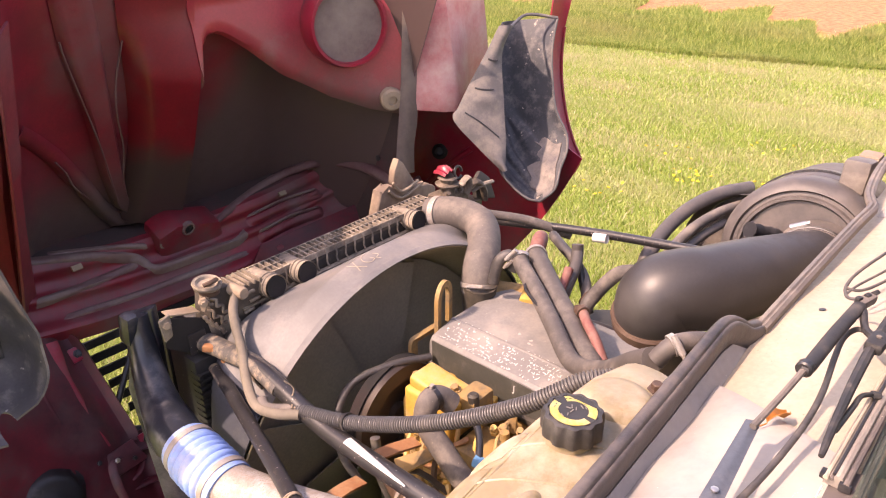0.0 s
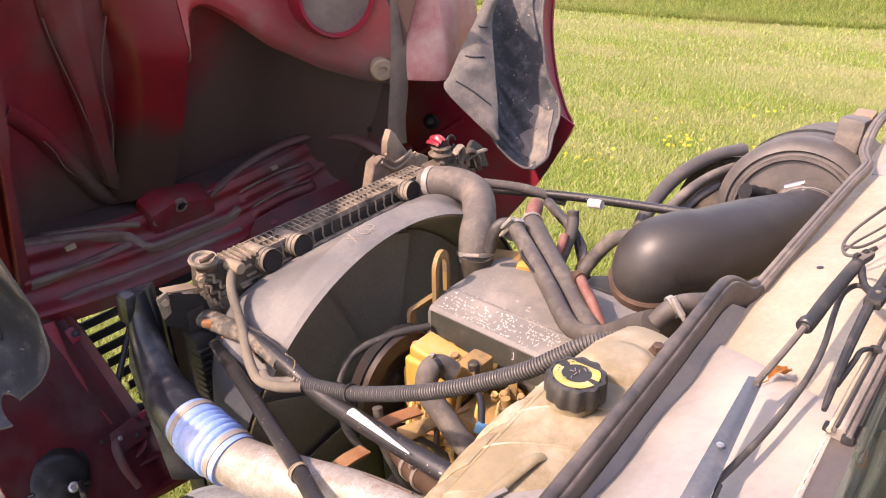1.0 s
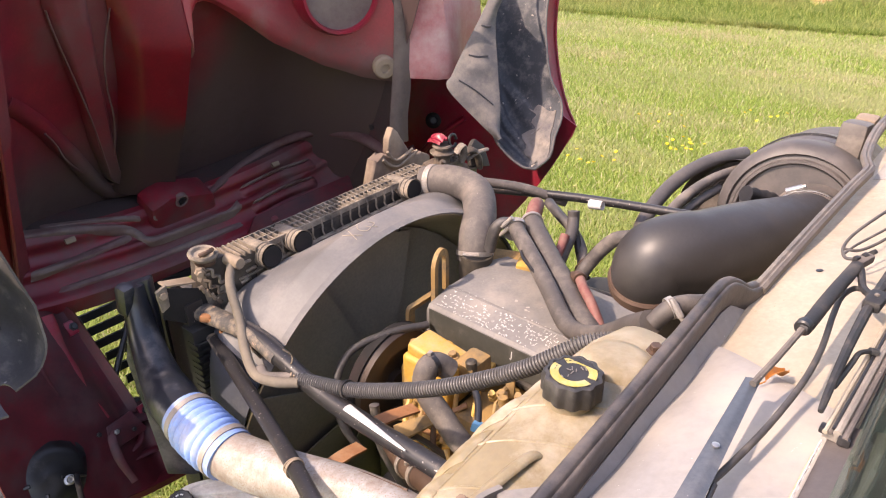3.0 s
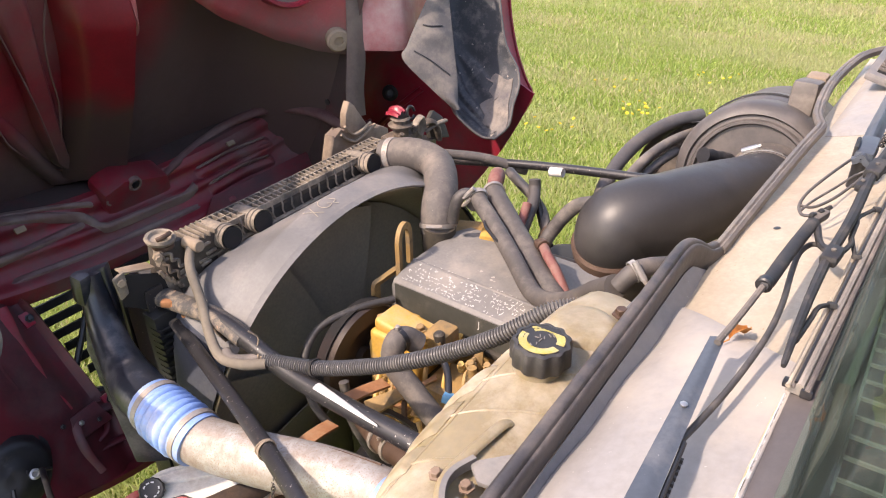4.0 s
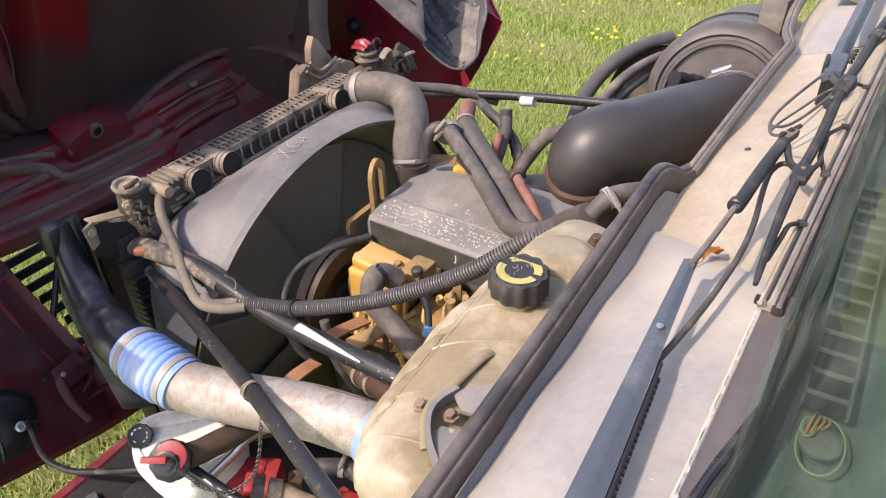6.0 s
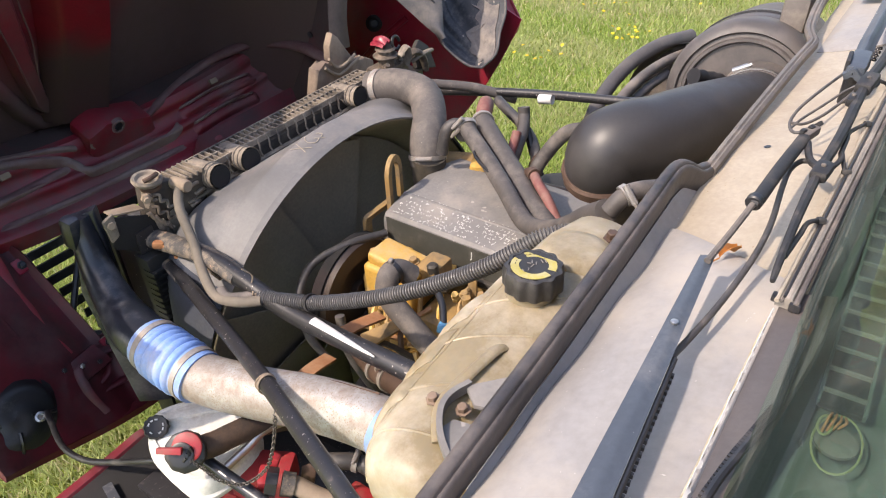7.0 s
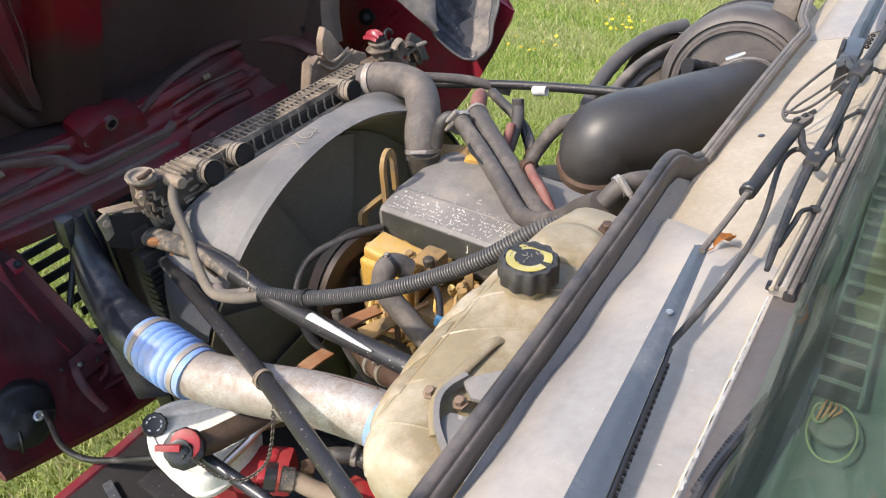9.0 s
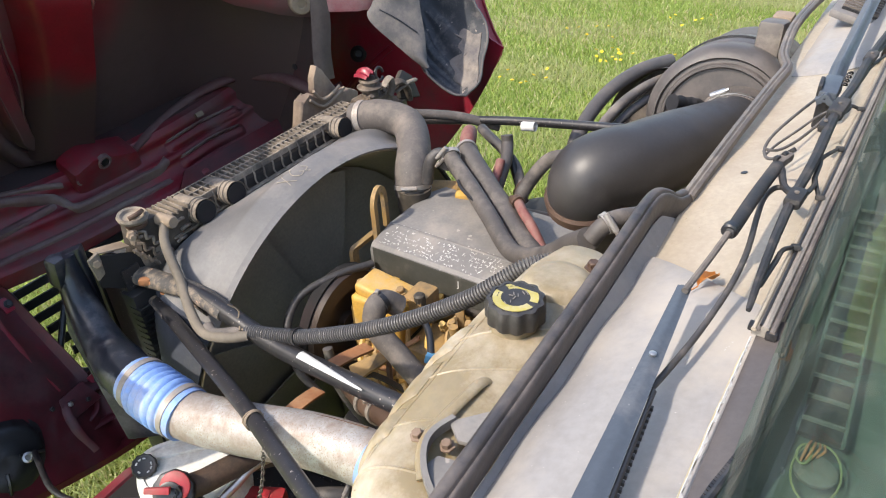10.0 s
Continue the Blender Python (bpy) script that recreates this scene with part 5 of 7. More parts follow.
# ---- engine ----
def build_engine():
    eng = thing("diesel_engine", (0.05, 0.75, 0.75), "yellow diesel engine with a dusty grey valve cover", "engine")
    part("block", box((0.34, 0.95, 0.55), (0.09, 0.68, 1.03), bevel=0.02), BLOCK, eng)
    part("head", box((0.36, 0.86, 0.12), (0.075, 0.64, 1.34), bevel=0.015), AMBER, eng)
    # valve cover: a hat section with chamfered shoulders
    prof = [(-0.105, 1.385), (-0.105, 1.484), (-0.098, 1.493), (-0.02, 1.508), (0.16, 1.508), (0.235, 1.49), (0.242, 1.48), (0.242, 1.385)]

    def ring(y, grow=0.0, drop=0.0):
        return [(x * (1 - grow) + 0.07 * grow, y, z - drop * (z > 1.4)) for x, z in prof]
    bm = rings(bmesh.new(), [ring(1.085, 0.06, 0.022), ring(1.075, 0.02, 0.006), ring(1.06), ring(0.88), ring(0.70), ring(0.45), ring(0.27)])
    cover = part("valve_cover", bm, COVER, eng, "dusty grey valve cover with white marker scrawl", 25)
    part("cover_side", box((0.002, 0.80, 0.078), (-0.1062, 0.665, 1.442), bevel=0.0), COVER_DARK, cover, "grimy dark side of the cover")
    part("cover_flange", box((0.375, 0.83, 0.018), (0.068, 0.675, 1.392), bevel=0.004), BLOCK, cover)
    part("cover_ridge", tube([(-0.02, 1.07, 1.507), (-0.02, 0.3, 1.508)], 0.004, 6, 2), SHROUD, cover)
    r = random.Random(11)
    marks = bmesh.new()
    for row in range(7):
        y = 1.055 - r.uniform(0.0, 0.02)
        while y > 0.76 - 0.03 * row + 0.02 * (row % 2):
            f = 0.06 + 0.145 * row
            tall = r.uniform(0.006, 0.011)
            for k in range(r.randint(1, 3)):
                x = -0.098 + 0.085 * f + r.uniform(-0.004, 0.004)
                z = 1.4945 + 0.0145 * (x + 0.098) / 0.085
                box((tall * r.uniform(0.3, 0.75), r.uniform(0.0009, 0.0017), 0.0006), (x, y + r.uniform(-0.003, 0.003), z + 0.0005), (0, -10, r.choice((0, 15, -20, 70, 90, -75)) + r.uniform(-12, 12)), 0.0, marks)
            y -= r.uniform(0.007, 0.012) if r.random() < 0.72 else r.uniform(0.018, 0.04)
    part("marker_scrawl", marks, CHALK, cover, "white unreadable marker strokes")["kind"] = "stuff"
    for text, y, size in (("J", 0.805, 0.026), ("OVE", 0.755, 0.026)):
        fc = bpy.data.curves.new("marker_writing", "FONT")
        fc.body, fc.size, fc.extrude = text, size, 0.0004
        src = bpy.data.objects.new("marker_writing", fc)
        me = bpy.data.meshes.new_from_object(src)
        me.transform(Matrix.Translation((-0.1078, y, 1.452)) @ Matrix(((0, 0, -1), (-1, 0, 0), (0, 1, 0))).to_4x4())
        me.materials.append(CHALK)
        word = new("marker_writing", me)
        word.parent = cover
        tagged(word, "white marker letters")
        bpy.data.objects.remove(src)
    # lifting eye
    eye = bmesh.new()
    d0, s0 = Vector((0.22, 0.10, 0)), Vector((0, 0, 1))
    outer, inner = [], []
    for k in range(15):
        an = math.pi * k / 14
        outer.append((0.040 * math.cos(an), 0.065 + 0.05 * math.sin(an)))
        inner.append((0.022 * math.cos(an), 0.065 + 0.032 * math.sin(an)))
    poly = [(0.040, -0.04)] + outer + [(-0.040, -0.04), (-0.022, -0.02)] + inner[::-1] + [(0.022, -0.02)]
    prism(poly, (-0.03, 1.10, 1.50), (0.97, 0.22, 0), (0, 0, 1), 0.012, 0.0, eye)
    part("lifting_eye", eye, AMBER, eng)
    part("eye_bracket", sweep([(-0.115, 1.125, 1.40), (-0.115, 1.125, 1.455), (-0.10, 1.12, 1.465), (-0.03, 1.11, 1.475)], [(-0.012, -0.006), (0.012, -0.006), (0.012, 0.006), (-0.012, 0.006)], 3), AMBER, eng)
    # front side castings
    part("front_housing", box((0.10, 0.15, 0.11), (-0.205, 0.955, 1.385), (0, 0, 0), 0.016, segs=3), YELLOW, eng)
    part("housing_cap", box((0.085, 0.155, 0.035), (-0.20, 0.945, 1.445), (6, 0, 0), 0.012, segs=3), YELLOW, eng)
    part("housing_step", box((0.08, 0.06, 0.06), (-0.185, 0.86, 1.44), (0, 0, 0), 0.012), AMBER, eng)
    for y, z in ((1.02, 1.45), (0.90, 1.468), (0.82, 1.44), (0.76, 1.42), (0.68, 1.42), (0.60, 1.42)):
        bolt((-0.215 + 0.05 * (1.02 - y), y, z), (-0.2, 0, 1), 0.010, AMBER, eng)
    part("warning_label", box((0.002, 0.035, 0.03), (-0.257, 0.975, 1.375), bevel=0.0), LABEL_YELLOW, eng, "small yellow warning label")
    part("fuel_housing", box((0.12, 0.16, 0.15), (-0.215, 0.78, 1.29), (0, 0, 0), 0.02), AMBER, eng)
    part("front_cover", box((0.20, 0.06, 0.40), (-0.13, 1.03, 1.18), (0, 0, 0), 0.015), YELLOW, eng)
    for k, (y, z, l) in enumerate(((0.93, 1.24, 0.18), (0.88, 1.20, 0.2), (0.83, 1.16, 0.22), (0.73, 1.22, 0.2))):
        part("fuel_line", tube([(-0.27, y + 0.08, z + 0.10), (-0.285, y + 0.02, z + 0.02), (-0.28, y - 0.05, z - 0.04), (-0.24, y - 0.10, z - 0.10)], 0.008, 8, 6), YELLOW if k % 2 else AMBER, eng)
    part("bracket", prism([(0, 0), (0.16, 0.01), (0.17, 0.05), (0.10, 0.045), (0.02, 0.06)], (-0.30, 1.02, 1.26), (0.25, -0.95, 0.15), (1, 0.2, 0.3), 0.012), AMBER, eng)
    r = random.Random(5)
    for i in range(26):
        y = r.uniform(0.55, 1.0)
        z = r.uniform(1.0, 1.34)
        s = r.uniform(0.02, 0.06)
        part("casting_boss", box((s, s * r.uniform(0.6, 1.6), s * r.uniform(0.6, 1.4)), (-0.17 - 0.10 * r.random() - (1.34 - z) * 0.15, y, z), (r.uniform(-30, 30), r.uniform(-30, 30), r.uniform(-30, 30)), 0.006), r.choice((AMBER, AMBER, YELLOW, BLOCK)), eng)
    # injector lines, brackets and clips crowding the engine's side
    for k in range(9):
        y = 1.0 - 0.055 * k
        part("injector_line", tube([(-0.14, y, 1.40), (-0.20, y - 0.01, 1.405), (-0.25, y - 0.03, 1.36), (-0.285, y - 0.05, 1.28 - 0.01 * (k % 3)), (-0.30, y - 0.03 * (k % 4), 1.20)], 0.0065, 7, 6), (YELLOW, AMBER, AMBER)[k % 3], eng)
    for k in range(6):
        y = 0.985 - 0.07 * k
        part("injector_clip", box((0.03, 0.022, 0.05), (-0.135 - 0.01 * (k % 2), y, 1.40), (0, 12, 10 * k), 0.005), (YELLOW, AMBER)[k % 2], eng)
    part("side_plate", prism([(0, 0), (0.20, 0.0), (0.24, 0.08), (0.10, 0.13), (0, 0.10)], (-0.275, 0.96, 1.22), (0, -1, 0), (0.1, 0, 1), 0.02), YELLOW, eng)
    part("bracket", prism([(0, 0), (0.12, 0.01), (0.13, 0.035), (0.0, 0.045)], (-0.40, 0.905, 1.325), (0.75, -0.45, 0.2), (0.4, 0.7, 0.3), 0.010), AMBER, eng)
    for p, q in (((-0.485, 0.915, 1.432), (-0.350, 0.895, 1.405)), ((-0.600, 0.918, 1.400), (-0.500, 0.921, 1.382))):
        part("strap", sweep([p, Vector(p).lerp(Vector(q), 0.5) + Vector((0, 0, 0.004)), q], [(-0.017, -0.003), (0.017, -0.003), (0.017, 0.003), (-0.017, 0.003)], 4), RUST, eng, "rusty tan steel strap")
    for k in range(7):
        y = 0.93 - 0.045 * k
        part("fuel_line", tube([(-0.27 - 0.01 * k, y + 0.05, 1.36 - 0.012 * k), (-0.33, y + 0.02, 1.31 - 0.01 * k), (-0.37, y - 0.04, 1.27), (-0.39 - 0.01 * (k % 3), y - 0.10, 1.20)], 0.0075, 7, 6), (YELLOW, AMBER, BROWN, YELLOW)[k % 4], eng)
    r = random.Random(17)
    for k in range(16):
        y, z = r.uniform(0.62, 0.98), r.uniform(1.24, 1.36)
        a = Vector((-0.30 - 0.10 * r.random(), y, z))
        part("bracket_strip", sweep([a, a + Vector((0.02, -0.04, r.uniform(-0.02, 0.03))), a + Vector((0.06, -0.08 - 0.05 * r.random(), r.uniform(-0.04, 0.05)))], [(-0.008, -0.002), (0.008, -0.002), (0.008, 0.002), (-0.008, 0.002)], 3), (AMBER, YELLOW, RUST, BLOCK)[k % 4], eng)
    for k in range(8):
        part("line_nut", lathe([(0.011, 0), (0.011, 0.014), (0.008, 0.016), (0.008, 0.03)], (-0.19 - 0.02 * (k % 3), 0.99 - 0.045 * k, 1.42 + 0.008 * (k % 2)), (-0.5, -0.2, 1), 6), (AMBER, BLOCK, YELLOW)[k % 3], eng)
    part("oil_cooler", lathe([(0.05, -0.14), (0.055, -0.12), (0.055, 0.12), (0.05, 0.14)], (-0.28, 0.76, 1.10), (0, 1, 0), 20), AMBER, eng)
    # turbocharger and rear gear housing under the intake elbow
    part("turbo_housing", lathe([(0.05, -0.09), (0.10, -0.08), (0.12, -0.04), (0.12, 0.03), (0.09, 0.06), (0.06, 0.08)], (0.12, 0.50, 1.40), (0.3, 1, 0), 28), BLOCK, eng)
    part("gear_housing", box((0.50, 0.14, 0.60), (0.06, 0.28, 1.30), (0, 0, 0), 0.03), BLOCK, eng)
    part("exhaust_manifold", tube([(0.32, 1.0, 1.36), (0.34, 0.8, 1.37), (0.34, 0.62, 1.38), (0.27, 0.50, 1.42)], 0.05, 16, 6), BROWN, eng)
    part("rear_pipe", tube([(-0.13, 0.60, 1.52), (-0.05, 0.50, 1.56), (0.06, 0.42, 1.58), (0.20, 0.38, 1.58)], 0.035, 14, 6), HOSE_GREY, eng)
    # thermostat outlet under the upper hose
    part("water_outlet", tube([(0.135, 1.10, 1.53), (0.135, 1.10, 1.46), (0.12, 1.06, 1.38)], 0.048, 20, 6), BLOCK, eng)
    part("outlet_flange", box((0.16, 0.10, 0.03), (0.20, 1.05, 1.475), (0, 0, 25), 0.008), AMBER, eng)
    part("rear_bracket", box((0.12, 0.05, 0.05), (0.24, 0.99, 1.50), (0, -10, 20), 0.01), YELLOW, eng)
    # crank and accessory pulleys
    pul = part("pulley", lathe([(0.05, -0.02), (0.145, -0.02), (0.15, -0.012), (0.14, 0), (0.15, 0.012), (0.145, 0.03), (0.10, 0.03), (0.09, 0.01), (0.03, 0.01), (0.03, 0.03)], (-0.215, 1.105, 1.30), (0, -1, 0), 40), PULLEY, eng, "grimy brown belt pulley, darkened for shade")
    part("belt", lathe([(0.149, -0.014), (0.156, -0.014), (0.156, 0.014), (0.149, 0.014)], (-0.215, 1.105, 1.30), (0, -1, 0), 40, caps=False), BLACK_SHADE, pul)
    part("alternator", lathe([(0.06, -0.08), (0.075, -0.07), (0.075, 0.06), (0.05, 0.08)], (-0.33, 0.93, 1.06), (0, -1, 0), 24), BLOCK, eng)
    part("blue_connector", box((0.024, 0.03, 0.02), (-0.368, 0.70, 1.475), (10, 20, 20), 0.004), BLUE_PLUG, eng)
    part("sensor", lathe([(0.018, 0), (0.018, 0.05), (0.011, 0.055), (0.011, 0.075)], (-0.245, 0.72, 1.385), (0, 0.1, 1), 12), AMBER, eng)
    part("sensor", lathe([(0.014, 0), (0.014, 0.05), (0.009, 0.055)], (-0.21, 0.84, 1.43), (0, 0.1, 1), 12), BLOCK, eng)
    part("sensor_boss", lathe([(0.034, -0.03), (0.034, 0.03), (0.024, 0.035)], (-0.26, 0.66, 1.40), (-0.2, 0, 1), 14), AMBER, eng)
    return eng


build_engine()


def hose(name, pts, r, material, label, clamps=(), rfun=None, per=8, segs=16, category="hose", group=""):
    """A hose as a thing, with clamps at shares of its length."""
    th = thing(name, pts[0], label, category, group)
    part("hose_body", tube(pts, r, segs, per, rfun), material, th)
    line = spline(pts, 8)
    for k, up in clamps:
        i = min(int(k * (len(line) - 1)), len(line) - 2)
        clamp(line[i], line[i + 1] - line[i], r * (rfun(k, 0) if rfun else 1) + 0.0005, CLAMP, th, 0.012, up)
    return th


def build_hoses():
    up = hose("radiator_hose", [(0.30, 1.435, 1.600), (0.318, 1.34, 1.622), (0.315, 1.245, 1.615), (0.24, 1.17, 1.595), (0.165, 1.125, 1.56), (0.135, 1.105, 1.50)], 0.050, HOSE_GREY, "thick dusty grey upper radiator hose", ((0.93, (-1, -0.6, 0)),), segs=24)
    part("hose_band", lathe([(0.0505, -0.01), (0.0535, -0.01), (0.0535, 0.01), (0.0505, 0.01)], (0.306, 1.405, 1.608), (0.15, -1, 0.2), 28, caps=False), ALU, up)

    # convoluted loom and the vent hose that it joins
    loom = [(-0.541, 1.062, 1.522), (-0.519, 0.930, 1.550), (-0.498, 0.805, 1.600), (-0.474, 0.712, 1.643), (-0.446, 0.640, 1.681), (-0.420, 0.563, 1.731), (-0.395, 0.522, 1.763), (-0.365, 0.485, 1.790), (-0.33, 0.44, 1.80)]

    def wrinkle(s, d):
        return 1.0 + 0.14 * math.tanh(1.8 * math.sin(2 * math.pi * d / 0.0060))
    cl = thing("convoluted_hose", loom[0], "black convoluted plastic hose over the engine", "hose")
    part("hose_body", tube(loom, 0.0146, 14, 150, wrinkle), LOOM, cl)
    part("cable_tie", lathe([(0.0175, -0.004), (0.0198, -0.004), (0.0198, 0.004), (0.0175, 0.004)], loom[1], (0, -1, 0.3), 16, caps=False), BLACK, cl)
    vent = hose("vent_hose", [(-0.425, 1.44, 1.625), (-0.463, 1.402, 1.609), (-0.487, 1.363, 1.591), (-0.518, 1.297, 1.562), (-0.560, 1.225, 1.530), (-0.585, 1.159, 1.512), (-0.578, 1.096, 1.518), (-0.55, 1.05, 1.523)], 0.0115, VENT_TAN, "dust-coated tan coolant vent hose")
    part("hose_sleeve", tube([(-0.568, 1.163, 1.513), (-0.576, 1.128, 1.513), (-0.545, 1.08, 1.518)], 0.0130, 14, 5), HOSE_GREY, vent, "dusty grey sleeve")
    part("tie_wire", tube([(-0.545 + 0.004 * math.sin(3 * t), 1.082 - 0.004 * t, 1.518 + 0.016 * math.cos(5 * t)) for t in [0.25 * k for k in range(16)]], 0.0022, 5, 2), HOSE_TAN, vent)
    part("wire_end", tube([(-0.545, 1.10, 1.515), (-0.53, 1.09, 1.56), (-0.545, 1.10, 1.585)], 0.002, 5, 5), HOSE_TAN, vent)

    # twin heater hoses over the valve cover, a thick one and a thin one
    hose("heater_hose", [(0.245, 1.00, 1.60), (0.227, 0.982, 1.630), (0.203, 0.952, 1.626), (0.136, 0.855, 1.594), (0.052, 0.746, 1.570), (0.0, 0.677, 1.558), (-0.035, 0.625, 1.545), (-0.05, 0.56, 1.50)], 0.0285, HEATER, "thick grimy black heater hose over the valve cover", ((0.18, (-1, -0.4, 0)),), group="heater hoses", rfun=lambda q, d: 1.0 + 0.06 * (0.42 < q < 0.50))
    hose("heater_hose", [(0.165, 1.005, 1.61), (0.157, 0.986, 1.648), (0.138, 0.962, 1.638), (0.083, 0.876, 1.614), (0.015, 0.783, 1.593), (-0.055, 0.696, 1.578), (-0.086, 0.642, 1.588), (-0.120, 0.576, 1.630), (-0.175, 0.517, 1.695), (-0.225, 0.465, 1.760), (-0.262, 0.415, 1.812)], 0.0220, HEATER, "thin grimy black heater hose over the valve cover", ((0.13, (-1, -0.4, 0)),), group="heater hoses")
    ties = thing("hose_tie", (0.06, 0.80, 1.60), "black rubber band tying the two heater hoses", "tie")
    part("band_loop", tube([Vector((0.078, 0.812, 1.592)) + Vector((0.75, 0.45, 0.0)).normalized() * (0.056 * math.cos(t)) * -1 + Vector((0.0, 0.10, 0.034)) * math.sin(t) for t in [2 * math.pi * k / 24 for k in range(25)]], 0.004, 8, 1, bend=False, caps=False), BLACK, ties)
    hose("heater_hose", [(0.13, 1.05, 1.56), (0.138, 1.04, 1.625), (0.155, 1.02, 1.645), (0.16, 0.995, 1.63)], 0.016, RUBBER, "short black rubber bypass hose", ((0.9, (-1, 0, 0)),))
    hose("red_hose", [(0.36, 1.06, 1.56), (0.31, 1.02, 1.64), (0.265, 0.998, 1.652), (0.235, 0.985, 1.636)], 0.021, RED_HOSE, "faded red silicone hose beside the engine")
    air = hose("red_hose", [(0.105, 0.765, 1.580), (0.096, 0.750, 1.602), (0.061, 0.717, 1.603), (0.032, 0.677, 1.590), (0.002, 0.634, 1.560)], 0.0125, RED_HOSE, "faded red air hose lying on the engine")
    part("hose_fitting", tube([(0.125, 0.785, 1.575), (0.098, 0.755, 1.603), (0.088, 0.743, 1.606)], 0.017, 10, 4), BROWN, air)
    hose("red_hose", [(0.185, 0.87, 1.55), (0.201, 0.878, 1.571), (0.232, 0.885, 1.588), (0.257, 0.890, 1.609)], 0.013, RED_HOSE, "short faded red hose beside the engine")
    for pts, r, m in (([(0.345, 0.92, 1.640), (0.337, 0.914, 1.616), (0.298, 0.895, 1.595), (0.241, 0.881, 1.570), (0.195, 0.874, 1.535)], 0.017, HEATER),
                      ([(0.44, 1.06, 1.59), (0.399, 1.001, 1.587), (0.365, 0.935, 1.573), (0.323, 0.874, 1.550), (0.261, 0.827, 1.505)], 0.015, RUBBER),
                      ([(0.205, 0.815, 1.50), (0.223, 0.807, 1.543), (0.240, 0.800, 1.564), (0.257, 0.773, 1.612), (0.262, 0.737, 1.650), (0.255, 0.66, 1.68)], 0.019, HEATER),
                      ([(0.33, 0.90, 1.585), (0.30, 0.86, 1.53), (0.27, 0.82, 1.49)], 0.011, BLACK),
                      ([(0.42, 0.80, 1.44), (0.30, 0.72, 1.46), (0.2, 0.62, 1.5)], 0.010, RUBBER)):
        hose("black_hose", pts, r, m, "black rubber hose beside the engine")
    solo("hose_junction", lathe([(0.014, -0.03), (0.020, -0.02), (0.020, 0.02), (0.013, 0.03), (0.013, 0.045)], (0.255, 0.822, 1.535), (-0.3, -0.5, 0.8), 14), BROWN, "grimy brass hose junction beside the engine", "fitting")
    hose("hydraulic_hose", [(0.30, 1.37, 1.63), (0.38, 1.26, 1.62), (0.46, 1.16, 1.60), (0.53, 1.05, 1.56)], 0.015, HOSE_GREY, "grey braided hose with a crimped end", ((0.2, (0, 0, 1)),))
    # coolant hose elbow at the block and thin cable loop before the fan
    elbow = hose("coolant_hose", [(-0.262, 0.865, 1.475), (-0.285, 0.885, 1.50), (-0.315, 0.89, 1.50), (-0.335, 0.88, 1.46), (-0.345, 0.82, 1.42), (-0.36, 0.74, 1.385), (-0.35, 0.66, 1.35)], 0.0265, HOSE_GREY, "dusty grey-black moulded coolant hose at the engine block")
    part("spring_clamp", lathe([(0.0268, -0.007), (0.029, -0.006), (0.029, 0.006), (0.0268, 0.007)], (-0.300, 0.889, 1.5015), (-1, 0.1, 0), 20, caps=False), BLACK, elbow, "black spring clamp")
    part("clamp_tail", box((0.012, 0.010, 0.012), (-0.300, 0.893, 1.532), (0, 0, 10), 0.002), CLAMP, elbow)
    hose("cable", [(-0.12, 1.06, 1.44), (-0.22, 1.10, 1.45), (-0.32, 1.14, 1.43), (-0.385, 1.13, 1.37), (-0.41, 1.09, 1.29), (-0.40, 1.04, 1.22)], 0.0105, RUBBER, "black cable loop before the fan", category="cable")
    hose("cable", [(-0.40, 0.98, 1.40), (-0.41, 0.96, 1.32), (-0.40, 0.94, 1.25), (-0.37, 0.92, 1.15)], 0.012, RUBBER, "black wiring loom down the engine side", category="cable")
    hose("cable", [(-0.28, 0.79, 1.50), (-0.32, 0.74, 1.49), (-0.365, 0.705, 1.476)], 0.008, BLACK, "short black sensor lead", category="cable")
    hose("oil_hose", [(-0.46, 0.86, 1.40), (-0.50, 0.78, 1.42), (-0.53, 0.70, 1.45), (-0.56, 0.60, 1.47)], 0.026, BROWN, "dark brown oil hose with crimped ferrules", ((0.35, (0, 0, 1)), (0.55, (0, 0, 1))))
    hose("valve_breather", [(-0.262, 0.410, 1.812), (-0.252, 0.398, 1.834), (-0.235, 0.385, 1.845), (-0.20, 0.36, 1.842), (-0.14, 0.31, 1.83)], 0.0165, HEATER, "black hose behind the coolant tank", ((0.42, (-1, 0.4, -0.2)),))


build_hoses()


def build_rod(name, pts, r, label, tape=None, group="radiator stay rods", wide=1.12):
    rod = thing(name, pts[0], label, "rod", group)
    part("rod_bar", tube(pts, r, 14, 6), ROD, rod)
    for p, q in ((pts[0], pts[1]), (pts[-1], pts[-2])):
        d = (Vector(q) - Vector(p)).normalized()
        part("rod_end", tube([Vector(p) - d * 0.02, Vector(p) + d * 0.07], r * (wide if p == pts[0] else 1.12), 12, 2, flat=0.6), RODEND if p == pts[0] else ROD, rod)
    if tape:
        a, b = Vector(pts[0]), Vector(pts[-1])
        part("tape", tube([a.lerp(b, tape[0]), a.lerp(b, tape[1])], r * 1.012, 14, 2, caps=False), WHITE, rod, "white tape wrap")
    return rod


